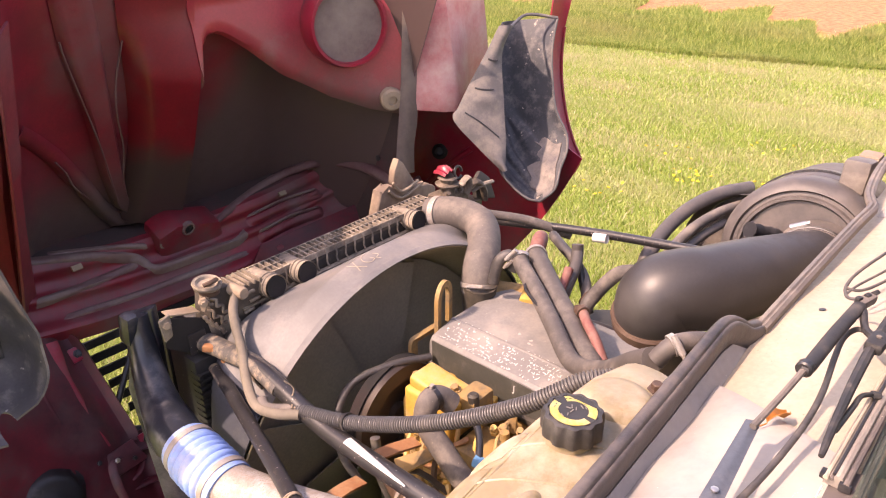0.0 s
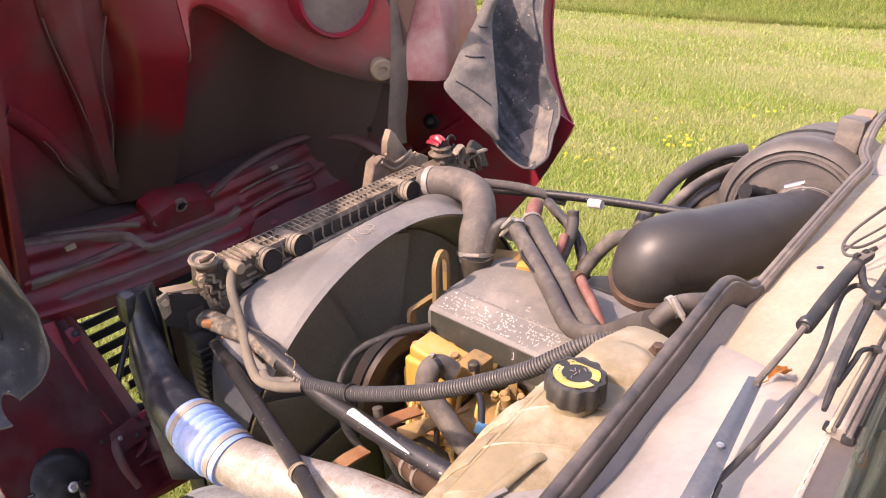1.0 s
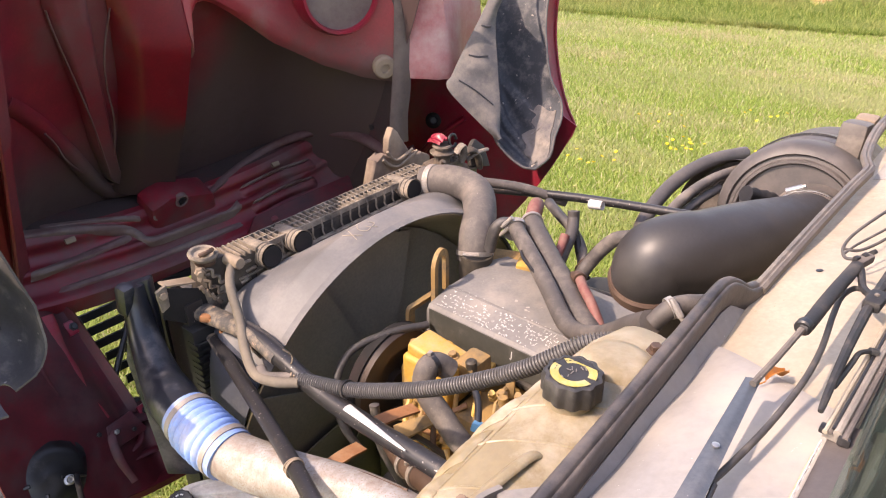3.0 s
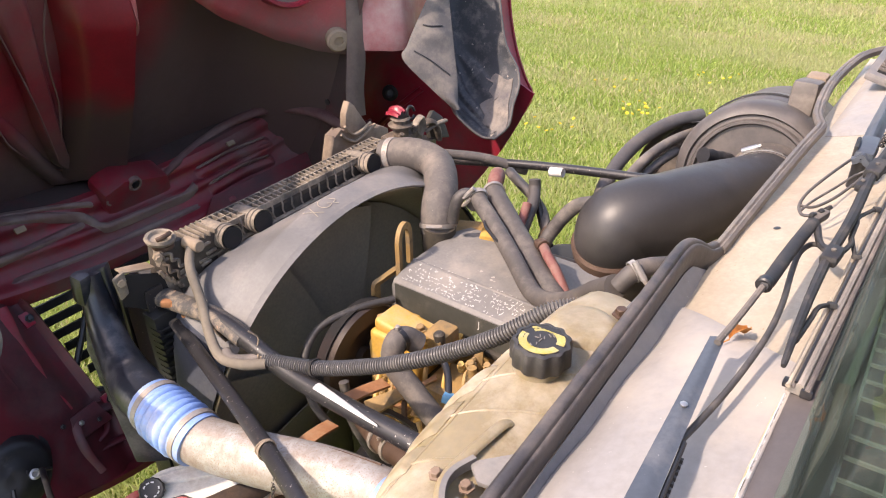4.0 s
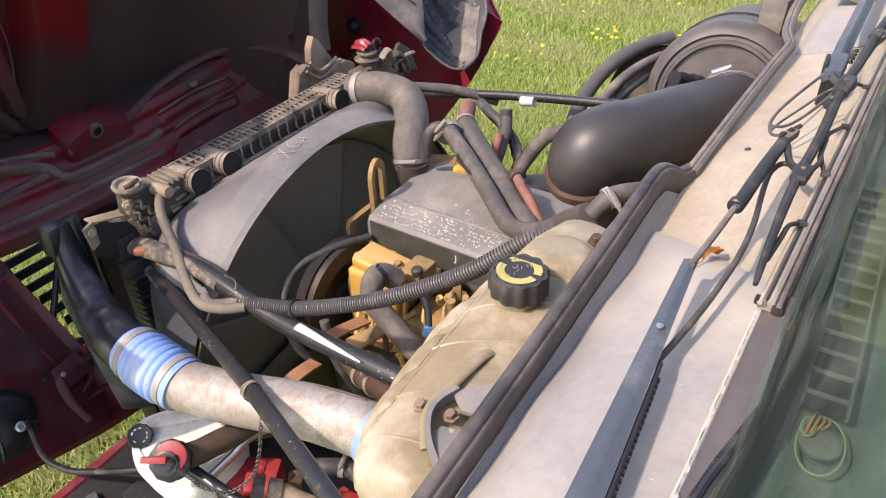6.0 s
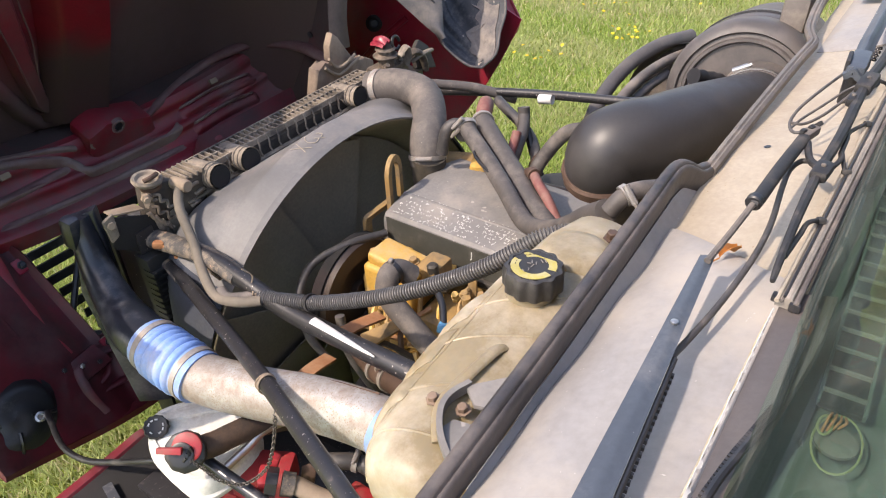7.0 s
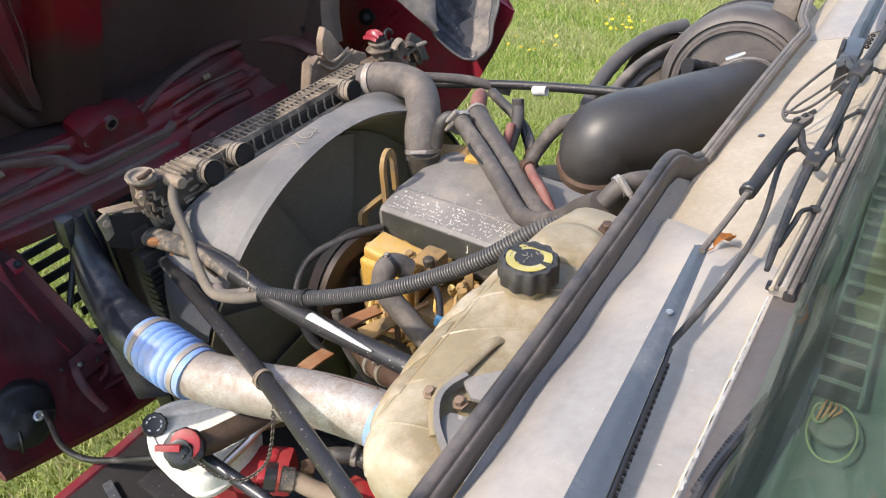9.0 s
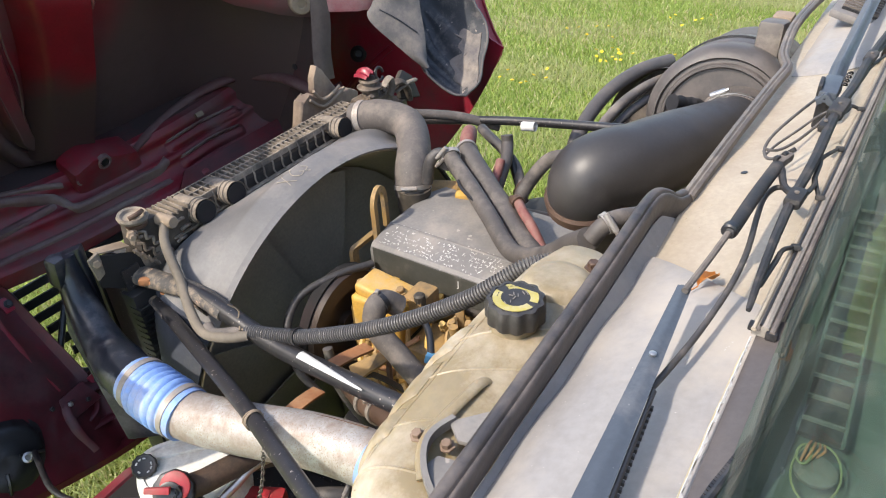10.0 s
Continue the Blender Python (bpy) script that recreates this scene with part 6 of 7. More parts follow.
build_rod("stay_rod", [(-0.536, 1.39, 1.468), (-0.663, 1.001, 1.498), (-0.741, 0.801, 1.539), (-0.854, 0.525, 1.586), (-0.955, 0.29, 1.618)], 0.0165, "black steel radiator stay rod, chipped and dusty")
R2 = build_rod("stay_rod", [(-0.524, 1.43, 1.521), (-0.516, 1.265, 1.536), (-0.526, 1.127, 1.528), (-0.54, 0.95, 1.515), (-0.56, 0.62, 1.545), (-0.58, 0.29, 1.575)], 0.0205, "black steel radiator stay rod with a white stripe")
part("rod_end", tube([(-0.524, 1.445, 1.521), (-0.516, 1.265, 1.5365), (-0.525, 1.145, 1.529)], 0.0235, 14, 6, lambda q, d: 1.22 - 0.20 * q + 0.02 * math.sin(70 * d), flat=0.75), RODEND, R2, "flattened end caked with dust and rust")
part("white_stripe", shell(lambda a, b: Vector((-0.549, 0.90, 1.540)).lerp(Vector((-0.566, 0.715, 1.556)), a) + Vector((0.010 * (1 - a) ** 0.7 * (2 * b - 1) - 0.008 * a, 0.0, 0.0015 - 0.003 * (2 * b - 1) ** 2)), 14, 4, 0.0012), WHITE, R2, "white paint splash")
build_rod("stay_rod", [(0.47, 1.42, 1.53), (0.505, 1.0, 1.60), (0.49, 0.60, 1.665), (0.48, 0.29, 1.715)], 0.0138, "black steel radiator stay rod with a white mark", (0.425, 0.462))
crust = bmesh.new()
grit = random.Random(23)
for k in range(9):
    box((grit.uniform(0.014, 0.030), grit.uniform(0.012, 0.024), grit.uniform(0.008, 0.018)), (-0.538 + 0.005 * k + grit.uniform(-0.008, 0.008), 1.40 - 0.006 * k, 1.532 - 0.004 * k + grit.uniform(-0.014, 0.014)), (grit.uniform(-40, 40), grit.uniform(-40, 40), grit.uniform(-60, 20)), 0.006, crust)
solo("rusty_bracket", crust, RUST, "orange crusted rusty bracket on the radiator", "bracket")
solo("stay_bracket", sweep([(-0.50, 1.43, 1.495), (-0.50, 1.33, 1.505), (-0.515, 1.21, 1.500)], [(-0.018, -0.004), (0.018, -0.004), (0.018, 0.004), (-0.018, 0.004)], 4), FILLER, "dusty grime-crusted flat steel bracket", "bracket")


# ---- coolant tank ----
def build_coolant_tank():
    tank = thing("coolant_tank", (-0.6, 0.4, 1.5), "translucent yellowed plastic coolant tank with a black cap", "coolant tank")
    secs = [(-0.918, 0.022, 0.022, 1.800), (-0.910, 0.048, 0.050, 1.787), (-0.892, 0.068, 0.080, 1.766), (-0.862, 0.084, 0.106, 1.746), (-0.82, 0.098, 0.128, 1.726), (-0.75, 0.112, 0.145, 1.711), (-0.66, 0.121, 0.152, 1.706), (-0.54, 0.112, 0.16, 1.712), (-0.42, 0.095, 0.16, 1.715), (-0.36, 0.08, 0.15, 1.715), (-0.325, 0.06, 0.125, 1.71), (-0.305, 0.025, 0.08, 1.71)]
    loops = []
    for x, hy, hz, cz in secs:
        loop = []
        for k in range(36):
            a = 2 * math.pi * k / 36
            c, s = math.cos(a), math.sin(a)
            q = (abs(c) ** 2.7 + abs(s) ** 2.7) ** (-1 / 2.7)
            loop.append((x, 0.375 + hy * q * c, cz + hz * q * s))
        loops.append(loop)
    body = part("tank_body", rings(bmesh.new(), loops), COOLANT, tank, angle=60)
    def skin(x, a, out=0.0):
        """A point of the tank's skin at x and the angle a round it, in degrees."""
        k = max(i for i in range(len(secs) - 1) if secs[i][0] <= x)
        p, q = secs[k], secs[k + 1]
        f = (x - p[0]) / (q[0] - p[0])
        hy, hz, cz = [u + (v - u) * f for u, v in zip(p[1:], q[1:])]
        c, s = math.cos(radians(a)), math.sin(radians(a))
        g = (abs(c) ** 2.7 + abs(s) ** 2.7) ** (-1 / 2.7)
        return Vector((x, 0.375 + (hy * g + out) * c, cz + (hz * g + out) * s))

    # moulded seams over the skin and a raised filler channel
    for x, bow in ((-0.868, 0.0004), (-0.80, 0.0010), (-0.705, 0.0012), (-0.625, 0.0012)):
        part("seam", tube([skin(x + bow * (a - 60), a, -0.001) for a in range(-10, 119, 12)], 0.0026, 8, 3), COOLANT, body)
    for a in (60, 18):
        part("seam", tube([skin(-0.895 + 0.05 * i, a - 1.2 * (i - 4) ** 2 * (i < 4), -0.001) for i in range(9)], 0.0022, 8, 3), COOLANT, body)
    def lid(x, y, up=0.0):
        """A point over the tank's upper skin at x, y."""
        k = max(i for i in range(len(secs) - 1) if secs[i][0] <= x)
        p, q = secs[k], secs[k + 1]
        f = (x - p[0]) / (q[0] - p[0])
        hy, hz, cz = [u + (v - u) * f for u, v in zip(p[1:], q[1:])]
        return Vector((x, y, cz + hz * max(0.0, 1 - min(1.0, abs(y - 0.375) / hy) ** 2.7) ** (1 / 2.7) + up))

    part("channel", tube([lid(-0.683, 0.365, -0.006), lid(-0.700, 0.370, 0.004), lid(-0.734, 0.374, 0.007), lid(-0.775, 0.377, 0.009), lid(-0.810, 0.378, 0.010), lid(-0.835, 0.370, 0.008), lid(-0.860, 0.352, 0.004)], 0.0080, 12, 6, flat=0.45), COOLANT, body)
    for x, w in ((-0.835, 0.050), (-0.752, 0.070), (-0.664, 0.058)):
        part("raised_panel", shell(lambda a, b, x=x, w=w: skin(x - w / 2 + w * a + 0.0011 * (36 * b), 22 + 34 * b, 0.007 * min(1, 6 * a, 6 * (1 - a), 6 * b, 6 * (1 - b)) ** 0.6), 14, 14, 0.001), COOLANT, body)
    part("shoulder", lathe([(0.058, -0.03), (0.055, 0.0), (0.044, 0.012), (0.03, 0.014)], (-0.47, 0.375, 1.868), (0.08, 0, 1), 28), COOLANT, body)
    neck = part("neck", lathe([(0.038, -0.04), (0.036, 0.0), (0.038, 0.006), (0.034, 0.012)], (-0.578, 0.39, 1.872), (0.03, 0.02, 1), 28), COOLANT, tank)
    cap = part("cap", lathe([(0.040, -0.008), (0.0435, -0.004), (0.0435, 0.018), (0.041, 0.026), (0.035, 0.0275), (0.034, 0.0255)], (-0.578, 0.388, 1.882), (0.03, 0.02, 1), 96, None, True, 11, 0.09), CAP_BLACK, tank, "black scalloped pressure cap")
    top = Vector((-0.578, 0.388, 1.882)) + Vector((0.03, 0.02, 1)).normalized() * 0.0262
    part("cap_disc", lathe([(0.033, 0), (0.033, 0.0008)], top, (0.03, 0.02, 1), 40), CAP_BLACK, cap)
    for a0, a1 in ((radians(-85), radians(55)), (radians(85), radians(255))):
        arc = [(q * math.cos(a0 + (a1 - a0) * k / 16), q * math.sin(a0 + (a1 - a0) * k / 16)) for q, ks in ((0.032, range(17)), (0.0205, range(16, -1, -1))) for k in ks]
        part("cap_label", prism(arc, top + Vector((0, 0, 0.0006)), (1, 0, -0.03), (0, 1, -0.02), 0.0009, 0.0), LABEL_YELLOW, cap, "worn yellow arc of the warning label")
    r = random.Random(2)
    ink = bmesh.new()
    turn = radians(-38)
    for i in range(9):
        u, v = r.uniform(-0.020, 0.020), r.uniform(-0.007, 0.007)
        box((r.uniform(0.003, 0.009), 0.0014, 0.0008), top + Vector((u * math.cos(turn) - v * math.sin(turn), u * math.sin(turn) + v * math.cos(turn), 0.0024)), (0, 0, r.uniform(0, 180)), 0.0, ink)
    part("label_marks", ink, TRIM, cap, "faded grey symbol strokes")["kind"] = "stuff"
    ink = bmesh.new()
    for i in range(26):
        a = 2 * math.pi * i / 26
        if abs(math.sin(a - turn)) > 0.5 and i % 5:
            box((0.0034, 0.0011, 0.0006), top + Vector((0.0255 * math.cos(a), 0.0255 * math.sin(a), 0.0012)), (0, 0, math.degrees(a) + 90), 0.0, ink)
    part("label_rim_marks", ink, CAP_BLACK, cap)["kind"] = "stuff"
    # firewall bracket and its bolts
    br = part("mount_bracket", sweep([(-0.775, 0.364, 1.872), (-0.805, 0.371, 1.876), (-0.830, 0.368, 1.878), (-0.854, 0.354, 1.874), (-0.872, 0.333, 1.866), (-0.890, 0.300, 1.850)], [(-0.004, -0.012), (0.004, -0.012), (0.0035, 0.002), (-0.0035, 0.002)], 6), COVER, tank, "grey plastic mounting bracket")
    part("bracket_web", prism([(-0.782, 0.367), (-0.720, 0.312), (-0.720, 0.275), (-0.790, 0.285), (-0.802, 0.342)], (0, 0, 1.862), (1, 0, 0), (0, 1, 0), 0.008, 0.003), COVER, br)
    part("bracket_flange", prism([(-0.850, 0.358), (-0.829, 0.352), (-0.822, 0.318), (-0.825, 0.285), (-0.900, 0.285), (-0.878, 0.326)], (0, 0, 1.856), (1, 0, 0), (0, 1, 0), 0.010, 0.003), COVER, br)
    part("tank_foot", box((0.52, 0.16, 0.10), (-0.60, 0.37, 1.52), bevel=0.02), COOLANT, tank)
    for p in ((-0.812, 0.350, 1.864), (-0.811, 0.394, 1.855)):
        bolt(p, (-0.1, 0.1, 1), 0.0068, RUSTBOLT, tank)
    bolt((-0.435, 0.335, 1.888), (0, 0, 1), 0.009, BROWN, tank)
    part("top_bracket", prism([(-0.03, -0.02), (0.09, -0.02), (0.08, 0.03), (-0.02, 0.035)], (-0.42, 0.305, 1.878), (1, 0, 0.05), (0, 1, 0.1), 0.006), SHROUD, tank)
    return tank


build_coolant_tank()


# ---- intake ----
def build_intake():
    el = thing("intake_elbow", (-0.07, 0.5, 1.6), "large satin black rubber air-intake elbow", "intake duct")

    def girth(s, d):
        return 1.0 - 0.06 * max(0.0, 0.22 - s) / 0.22 - 0.16 * max(0.0, s - 0.35) / 0.65
    part("elbow_body", tube([(-0.008, 0.525, 1.736), (-0.019, 0.524, 1.766), (-0.010, 0.516, 1.789), (0.022, 0.486, 1.799), (0.067, 0.452, 1.798), (0.164, 0.405, 1.799), (0.292, 0.361, 1.785), (0.42, 0.330, 1.768)], 0.0870, 40, 10, girth), ELBOW, el)
    part("lower_cuff", lathe([(0.086, -0.016), (0.091, -0.014), (0.0925, 0.006), (0.088, 0.012)], (-0.008, 0.525, 1.738), (-0.3, 0.0, 1), 36), BROWN, el, "rusty brown cuff")
    part("outlet_tube", tube([(0.01, 0.505, 1.70), (0.03, 0.505, 1.62), (0.06, 0.51, 1.52), (0.12, 0.53, 1.44)], 0.055, 24, 6), BLOCK, el)
    ac = thing("air_cleaner", (0.7, 0.37, 1.55), "round black air-cleaner canister with moulded rings", "air cleaner")
    at = (0.43, 0.385, 1.755)
    d = (1, 0.08, -0.22)
    part("canister", lathe([(0.05, 0.012), (0.128, 0.012), (0.132, 0.002), (0.138, 0.002), (0.142, 0.010), (0.150, 0.012), (0.154, 0.004), (0.160, 0.006), (0.174, 0.018), (0.181, 0.035), (0.183, 0.10), (0.178, 0.11), (0.183, 0.12), (0.183, 0.55), (0.17, 0.57)], at, d, 64), CANISTER, ac)
    part("outlet_neck", lathe([(0.076, -0.06), (0.086, -0.06), (0.086, -0.005), (0.10, 0.02)], (0.43, 0.342, 1.752), d, 40), HOSE_GREY, ac)
    clamp((0.395, 0.343, 1.758), d, 0.087, STEEL, ac, 0.014, (-0.2, 0.5, 1))
    part("drain_valve", tube([(0.405, 0.428, 1.800), (0.362, 0.446, 1.818), (0.318, 0.468, 1.836)], 0.017, 12, 4, lambda s, q: 1 + 0.15 * math.sin(s * 20)), BLACK, ac, "black ribbed service indicator")
    part("clip", box((0.02, 0.02, 0.01), (0.43, 0.30, 1.83), (0, 20, 0), 0.004), BLACK, ac)
    part("band", lathe([(0.184, 0.2), (0.189, 0.2), (0.189, 0.24), (0.184, 0.24)], at, d, 64, caps=False), ROD, ac)
    part("bracket", box((0.09, 0.06, 0.085), (0.60, 0.33, 1.920), (0, 10, 0), 0.012), SEAL_DUSTY, ac)
    part("bracket", box((0.06, 0.05, 0.07), (0.675, 0.325, 1.925), (0, 0, 0), 0.012), HOSE_TAN, ac)
    boot = thing("inlet_boot", (0.85, 0.62, 1.4), "black rubber air-inlet boot with a thick rolled lip", "intake duct")
    c = (0.92, 0.635, 1.448)
    part("lip", tube([(0.50, 0.79, 1.50), (0.549, 0.801, 1.562), (0.682, 0.812, 1.600), (0.817, 0.799, 1.631), (0.950, 0.762, 1.648), (1.078, 0.709, 1.645)], 0.022, 14, 8), CANISTER, boot)
    part("fold", tube([(0.52, 0.745, 1.52), (0.575, 0.752, 1.575), (0.713, 0.744, 1.611), (0.862, 0.724, 1.622), (0.986, 0.688, 1.623)], 0.016, 12, 8), SEAL_DUSTY, boot)
    part("fold", tube([(0.56, 0.735, 1.50), (0.629, 0.738, 1.552), (0.740, 0.725, 1.580), (0.885, 0.709, 1.584)], 0.014, 12, 8), LINER_GREY, boot)
    part("boot_wall", lathe([(0.225, 0.03), (0.20, 0.12), (0.17, 0.20)], c, (1, 0, 0), 40, caps=False), HOSE_GREY, boot)
    part("boot_floor", lathe([(0.20, 0.10), (0.20, 0.11)], c, (1, 0, 0), 40), HOSE_GREY, boot)


build_intake()


# ---- washer bottle, dipstick and other things low beside the radiator ----
def build_low_things():
    jug = thing("washer_bottle", (-0.78, 1.1, 1.05), "white plastic washer bottle with a black cap", "bottle")
    loops = []
    corners = [(-0.852, 1.10), (-0.836, 1.185), (-0.785, 1.252), (-0.715, 1.232), (-0.62, 1.13), (-0.68, 0.99), (-0.80, 0.975), (-0.852, 1.01)]
    mid = Vector((-0.745, 1.11, 0))
    ring8 = spline([(x, y, 0) for x, y in corners + corners[:1]], 5)[:-1]
    for z, k in ((1.185, 0.86), (1.190, 0.94), (1.198, 0.985), (1.205, 1.0), (1.212, 1.0), (1.217, 0.965), (1.236, 0.955), (1.248, 0.93), (1.254, 0.89), (1.254, 0.82), (1.250, 0.80)):
        loops.append([(mid.x + (p.x - mid.x) * k, mid.y + (p.y - mid.y) * k, z) for p in ring8])
    part("bottle_body", rings(bmesh.new(), loops), JUG, jug)
    part("bottle_holder", box((0.11, 0.14, 0.17), (-0.745, 1.06, 1.075), (0, 0, 12), 0.01), RED_PLASTIC, jug, "red plastic holder")
    part("moulded_step", box((0.17, 0.022, 0.012), (-0.715, 1.165, 1.254), (0, 0, -42), 0.005), JUG, jug)
    part("moulded_step", box((0.16, 0.016, 0.010), (-0.735, 1.085, 1.253), (0, 0, -42), 0.004), JUG, jug)
    cq, cd = Vector((-0.792, 1.205, 1.248)), Vector((-0.34, -0.62, 1)).normalized()
    cap = part("cap", lathe([(0.026, 0), (0.028, 0.004), (0.028, 0.026), (0.025, 0.030), (0.021, 0.028)], cq, cd, 48, None, True, 12, 0.08), CAP_BLACK, jug)
    ring = bmesh.new()
    d, s, u = axes(cd)
    for i in range(10):
        a = 2 * math.pi * i / 10
        if i % 4:
            arc = [cq + d * 0.0295 + (s * math.cos(a + q) + u * math.sin(a + q)) * 0.016 for q in (-0.2, 0.0, 0.2)]
            tube(arc, 0.0018, 5, 2, bm=ring)
    part("cap_marks", ring, WHITE, cap)

    dip = thing("dipstick_tube", (-0.7, 0.95, 1.1), "rusty brown oil filler tube with a black and red cap", "filler tube")
    c, d = Vector((-0.837, 1.018, 1.344)), Vector((-0.53, -0.36, 0.56)).normalized()
    right, high = Vector((0.56, -0.827, -0.045)), Vector((0.518, 0.308, 0.798))
    grease = mat("greasy_brown_tube", (0.10, 0.055, 0.032), 0.6, dust=(0.035, 0.027, 0.022), amount=0.5, dscale=16.0, bump=0.4)
    part("tube_body", tube([c - d * 0.012, c - d * 0.035 + right * 0.012, (-0.775, 1.010, 1.312), (-0.735, 1.000, 1.306), (-0.685, 0.985, 1.296), (-0.60, 0.96, 1.255), (-0.52, 0.93, 1.2)], 0.0265, 18, 6), grease, dip)
    rc = part("cap", lathe([(0.040, -0.020), (0.043, -0.012), (0.043, 0.0), (0.038, 0.004), (0.02, 0.005)], c, d, 40, None, True, 10, 0.05), BLACK, dip)
    part("cap_face", lathe([(0.031, 0.002), (0.031, 0.007), (0.028, 0.009), (0.01, 0.009)], c + right * 0.006 + high * 0.011, d, 28), RED_PLASTIC, rc, "red plastic cap rim")
    part("cap_plate", lathe([(0.026, 0.006), (0.026, 0.0125), (0.022, 0.014), (0.006, 0.013)], c - right * 0.003 - high * 0.004, d, 24), BLACK, rc)
    grip = bmesh.new()
    prism([(-0.046, -0.006), (0.004, -0.007), (0.004, 0.007), (-0.046, 0.006)], c + d * 0.020 + high * 0.008, right, high, 0.012, 0.002, grip)
    part("cap_grip", grip, RED_PLASTIC, rc, "red lever")
    for k in range(4):
        part("cap_tooth", box((0.006, 0.006, 0.012), c + d * 0.014 + right * (0.006 + 0.004 * k) - high * (0.012 - 0.007 * k), (20, 30, 40 * k), 0.001), BLACK, rc)
    hose("steel_tube", [(-0.80, 0.975, 1.258), (-0.787, 0.981, 1.262), (-0.73, 0.972, 1.276), (-0.676, 0.963, 1.29), (-0.60, 0.94, 1.27)], 0.0095, STEEL, "bright bare metal tube below the charge-air pipe", category="tube")
    hose("battery_cable", [(-0.80, 1.055, 1.292), (-0.805, 1.04, 1.293), (-0.802, 0.957, 1.276), (-0.80, 0.842, 1.265), (-0.80, 0.66, 1.23), (-0.80, 0.5, 1.2)], 0.0135, DUCT, "black steel pipe beside the washer bottle", category="pipe")
    hose("hood_cable", [(-0.80, 1.86, 0.90), (-0.82, 1.80, 0.91), (-0.861, 1.651, 0.946), (-0.86, 1.533, 0.973), (-0.835, 1.424, 1.016), (-0.812, 1.279, 1.10), (-0.78, 1.20, 1.13)], 0.0085, BLACK, "black cable drooping from hood to frame", category="cable")
    ub = thing("red_air_fitting", (-0.68, 0.75, 1.1), "red air fitting with a black collar and a grey hose", "fitting")
    part("fitting_body", box((0.09, 0.13, 0.07), (-0.715, 0.955, 1.18), (0, 0, 28), 0.014), RED_PLASTIC, ub)
    hx = [Vector(p) for p in ((-0.764, 0.863, 1.281), (-0.752, 0.846, 1.276), (-0.737, 0.826, 1.268), (-0.722, 0.782, 1.248), (-0.699, 0.729, 1.227), (-0.68, 0.68, 1.20))]
    part("hose_end", tube(hx[1:], 0.0195, 14, 5), HOSE_TAN, ub, "dusty grey hose")
    part("collar", tube([hx[0] + Vector((-0.006, 0.008, 0.003)), hx[0].lerp(hx[1], 0.6)], 0.030, 8, 2), BLACK, ub, "black hexagon collar")
    part("flange", tube([hx[1], hx[2]], 0.0265, 9, 2, lambda q, d: 1.0 + 0.05 * math.sin(400 * d)), RODEND, ub, "mud-caked flange")
    part("fitting_tab", box((0.022, 0.020, 0.035), (-0.733, 0.880, 1.300), (20, 10, 30), 0.007), RED_PLASTIC, ub)
    part("fitting_tab", box((0.05, 0.030, 0.03), (-0.760, 0.885, 1.272), (10, 0, 40), 0.008), RED_PLASTIC, ub)
    part("rusty_tag", prism([(-0.016, -0.022), (0.012, -0.026), (0.017, 0.012), (0.002, 0.024), (-0.014, 0.018)], (-0.687, 0.84, 1.236), right, high, 0.006, 0.002), BROWN, ub)
    hose("air_hose", [(-0.64, 0.86, 1.21), (-0.616, 0.817, 1.218), (-0.592, 0.774, 1.212), (-0.60, 0.69, 1.212), (-0.604, 0.629, 1.20), (-0.60, 0.5, 1.17)], 0.019, RUBBER, "black rubber air hose low in the bay", ((0.35, (0, 0, 1)),))
    fr = thing("red_frame_cover", (-0.62, 0.5, 1.1), "glossy red painted bracket low in the bay", "bracket")
    part("cover_plate", box((0.13, 0.42, 0.03), (-0.675, 0.575, 1.165), (0, 6, 0), 0.01), RED_PLASTIC, fr)
    ch = thing("cap_chain", (-0.7, 0.95, 1.3), "small steel chain hanging from the stay rod", "chain")
    run = spline([(-0.705, 0.862, 1.535), (-0.712, 0.852, 1.499), (-0.735, 0.840, 1.449), (-0.756, 0.841, 1.386), (-0.774, 0.855, 1.336), (-0.809, 0.888, 1.306), (-0.830, 0.937, 1.308), (-0.837, 0.960, 1.330), (-0.846, 0.985, 1.352)], 9)
    link = bmesh.new()
    for i, (a, b) in enumerate(zip(run, run[1:])):
        d, s, u = axes(b - a)
        w = s if i % 2 else u
        c = (a + b) / 2
        l = (b - a).length * 0.68
        pts = [c + d * (l * math.cos(t)) + w * (0.0038 * math.sin(t)) for t in [2 * math.pi * k / 10 for k in range(11)]]
        tube(pts, 0.0013, 5, 1, bm=link, bend=False, caps=False)
    part("chain_run", link, mat("dull_chain_steel", (0.13, 0.115, 0.10), 0.5, metal=0.6), ch)
    wrap = bmesh.new()
    q0, q1 = Vector((-0.663, 1.001, 1.498)), Vector((-0.741, 0.801, 1.539))
    d, s, u = axes(q1 - q0)
    for k in range(3):
        c = q0.lerp(q1, 0.655 + 0.028 * k)
        pts = [c + s * (0.0185 * math.cos(t)) + u * (0.0185 * math.sin(t)) + d * (0.004 * math.sin(t + k)) for t in [2 * math.pi * j / 16 for j in range(17)]]
        tube(pts, 0.0016, 5, 1, bm=wrap, bend=False, caps=False)
    part("tie", wrap, HOSE_TAN, ch, "tan tie wire")


build_low_things()


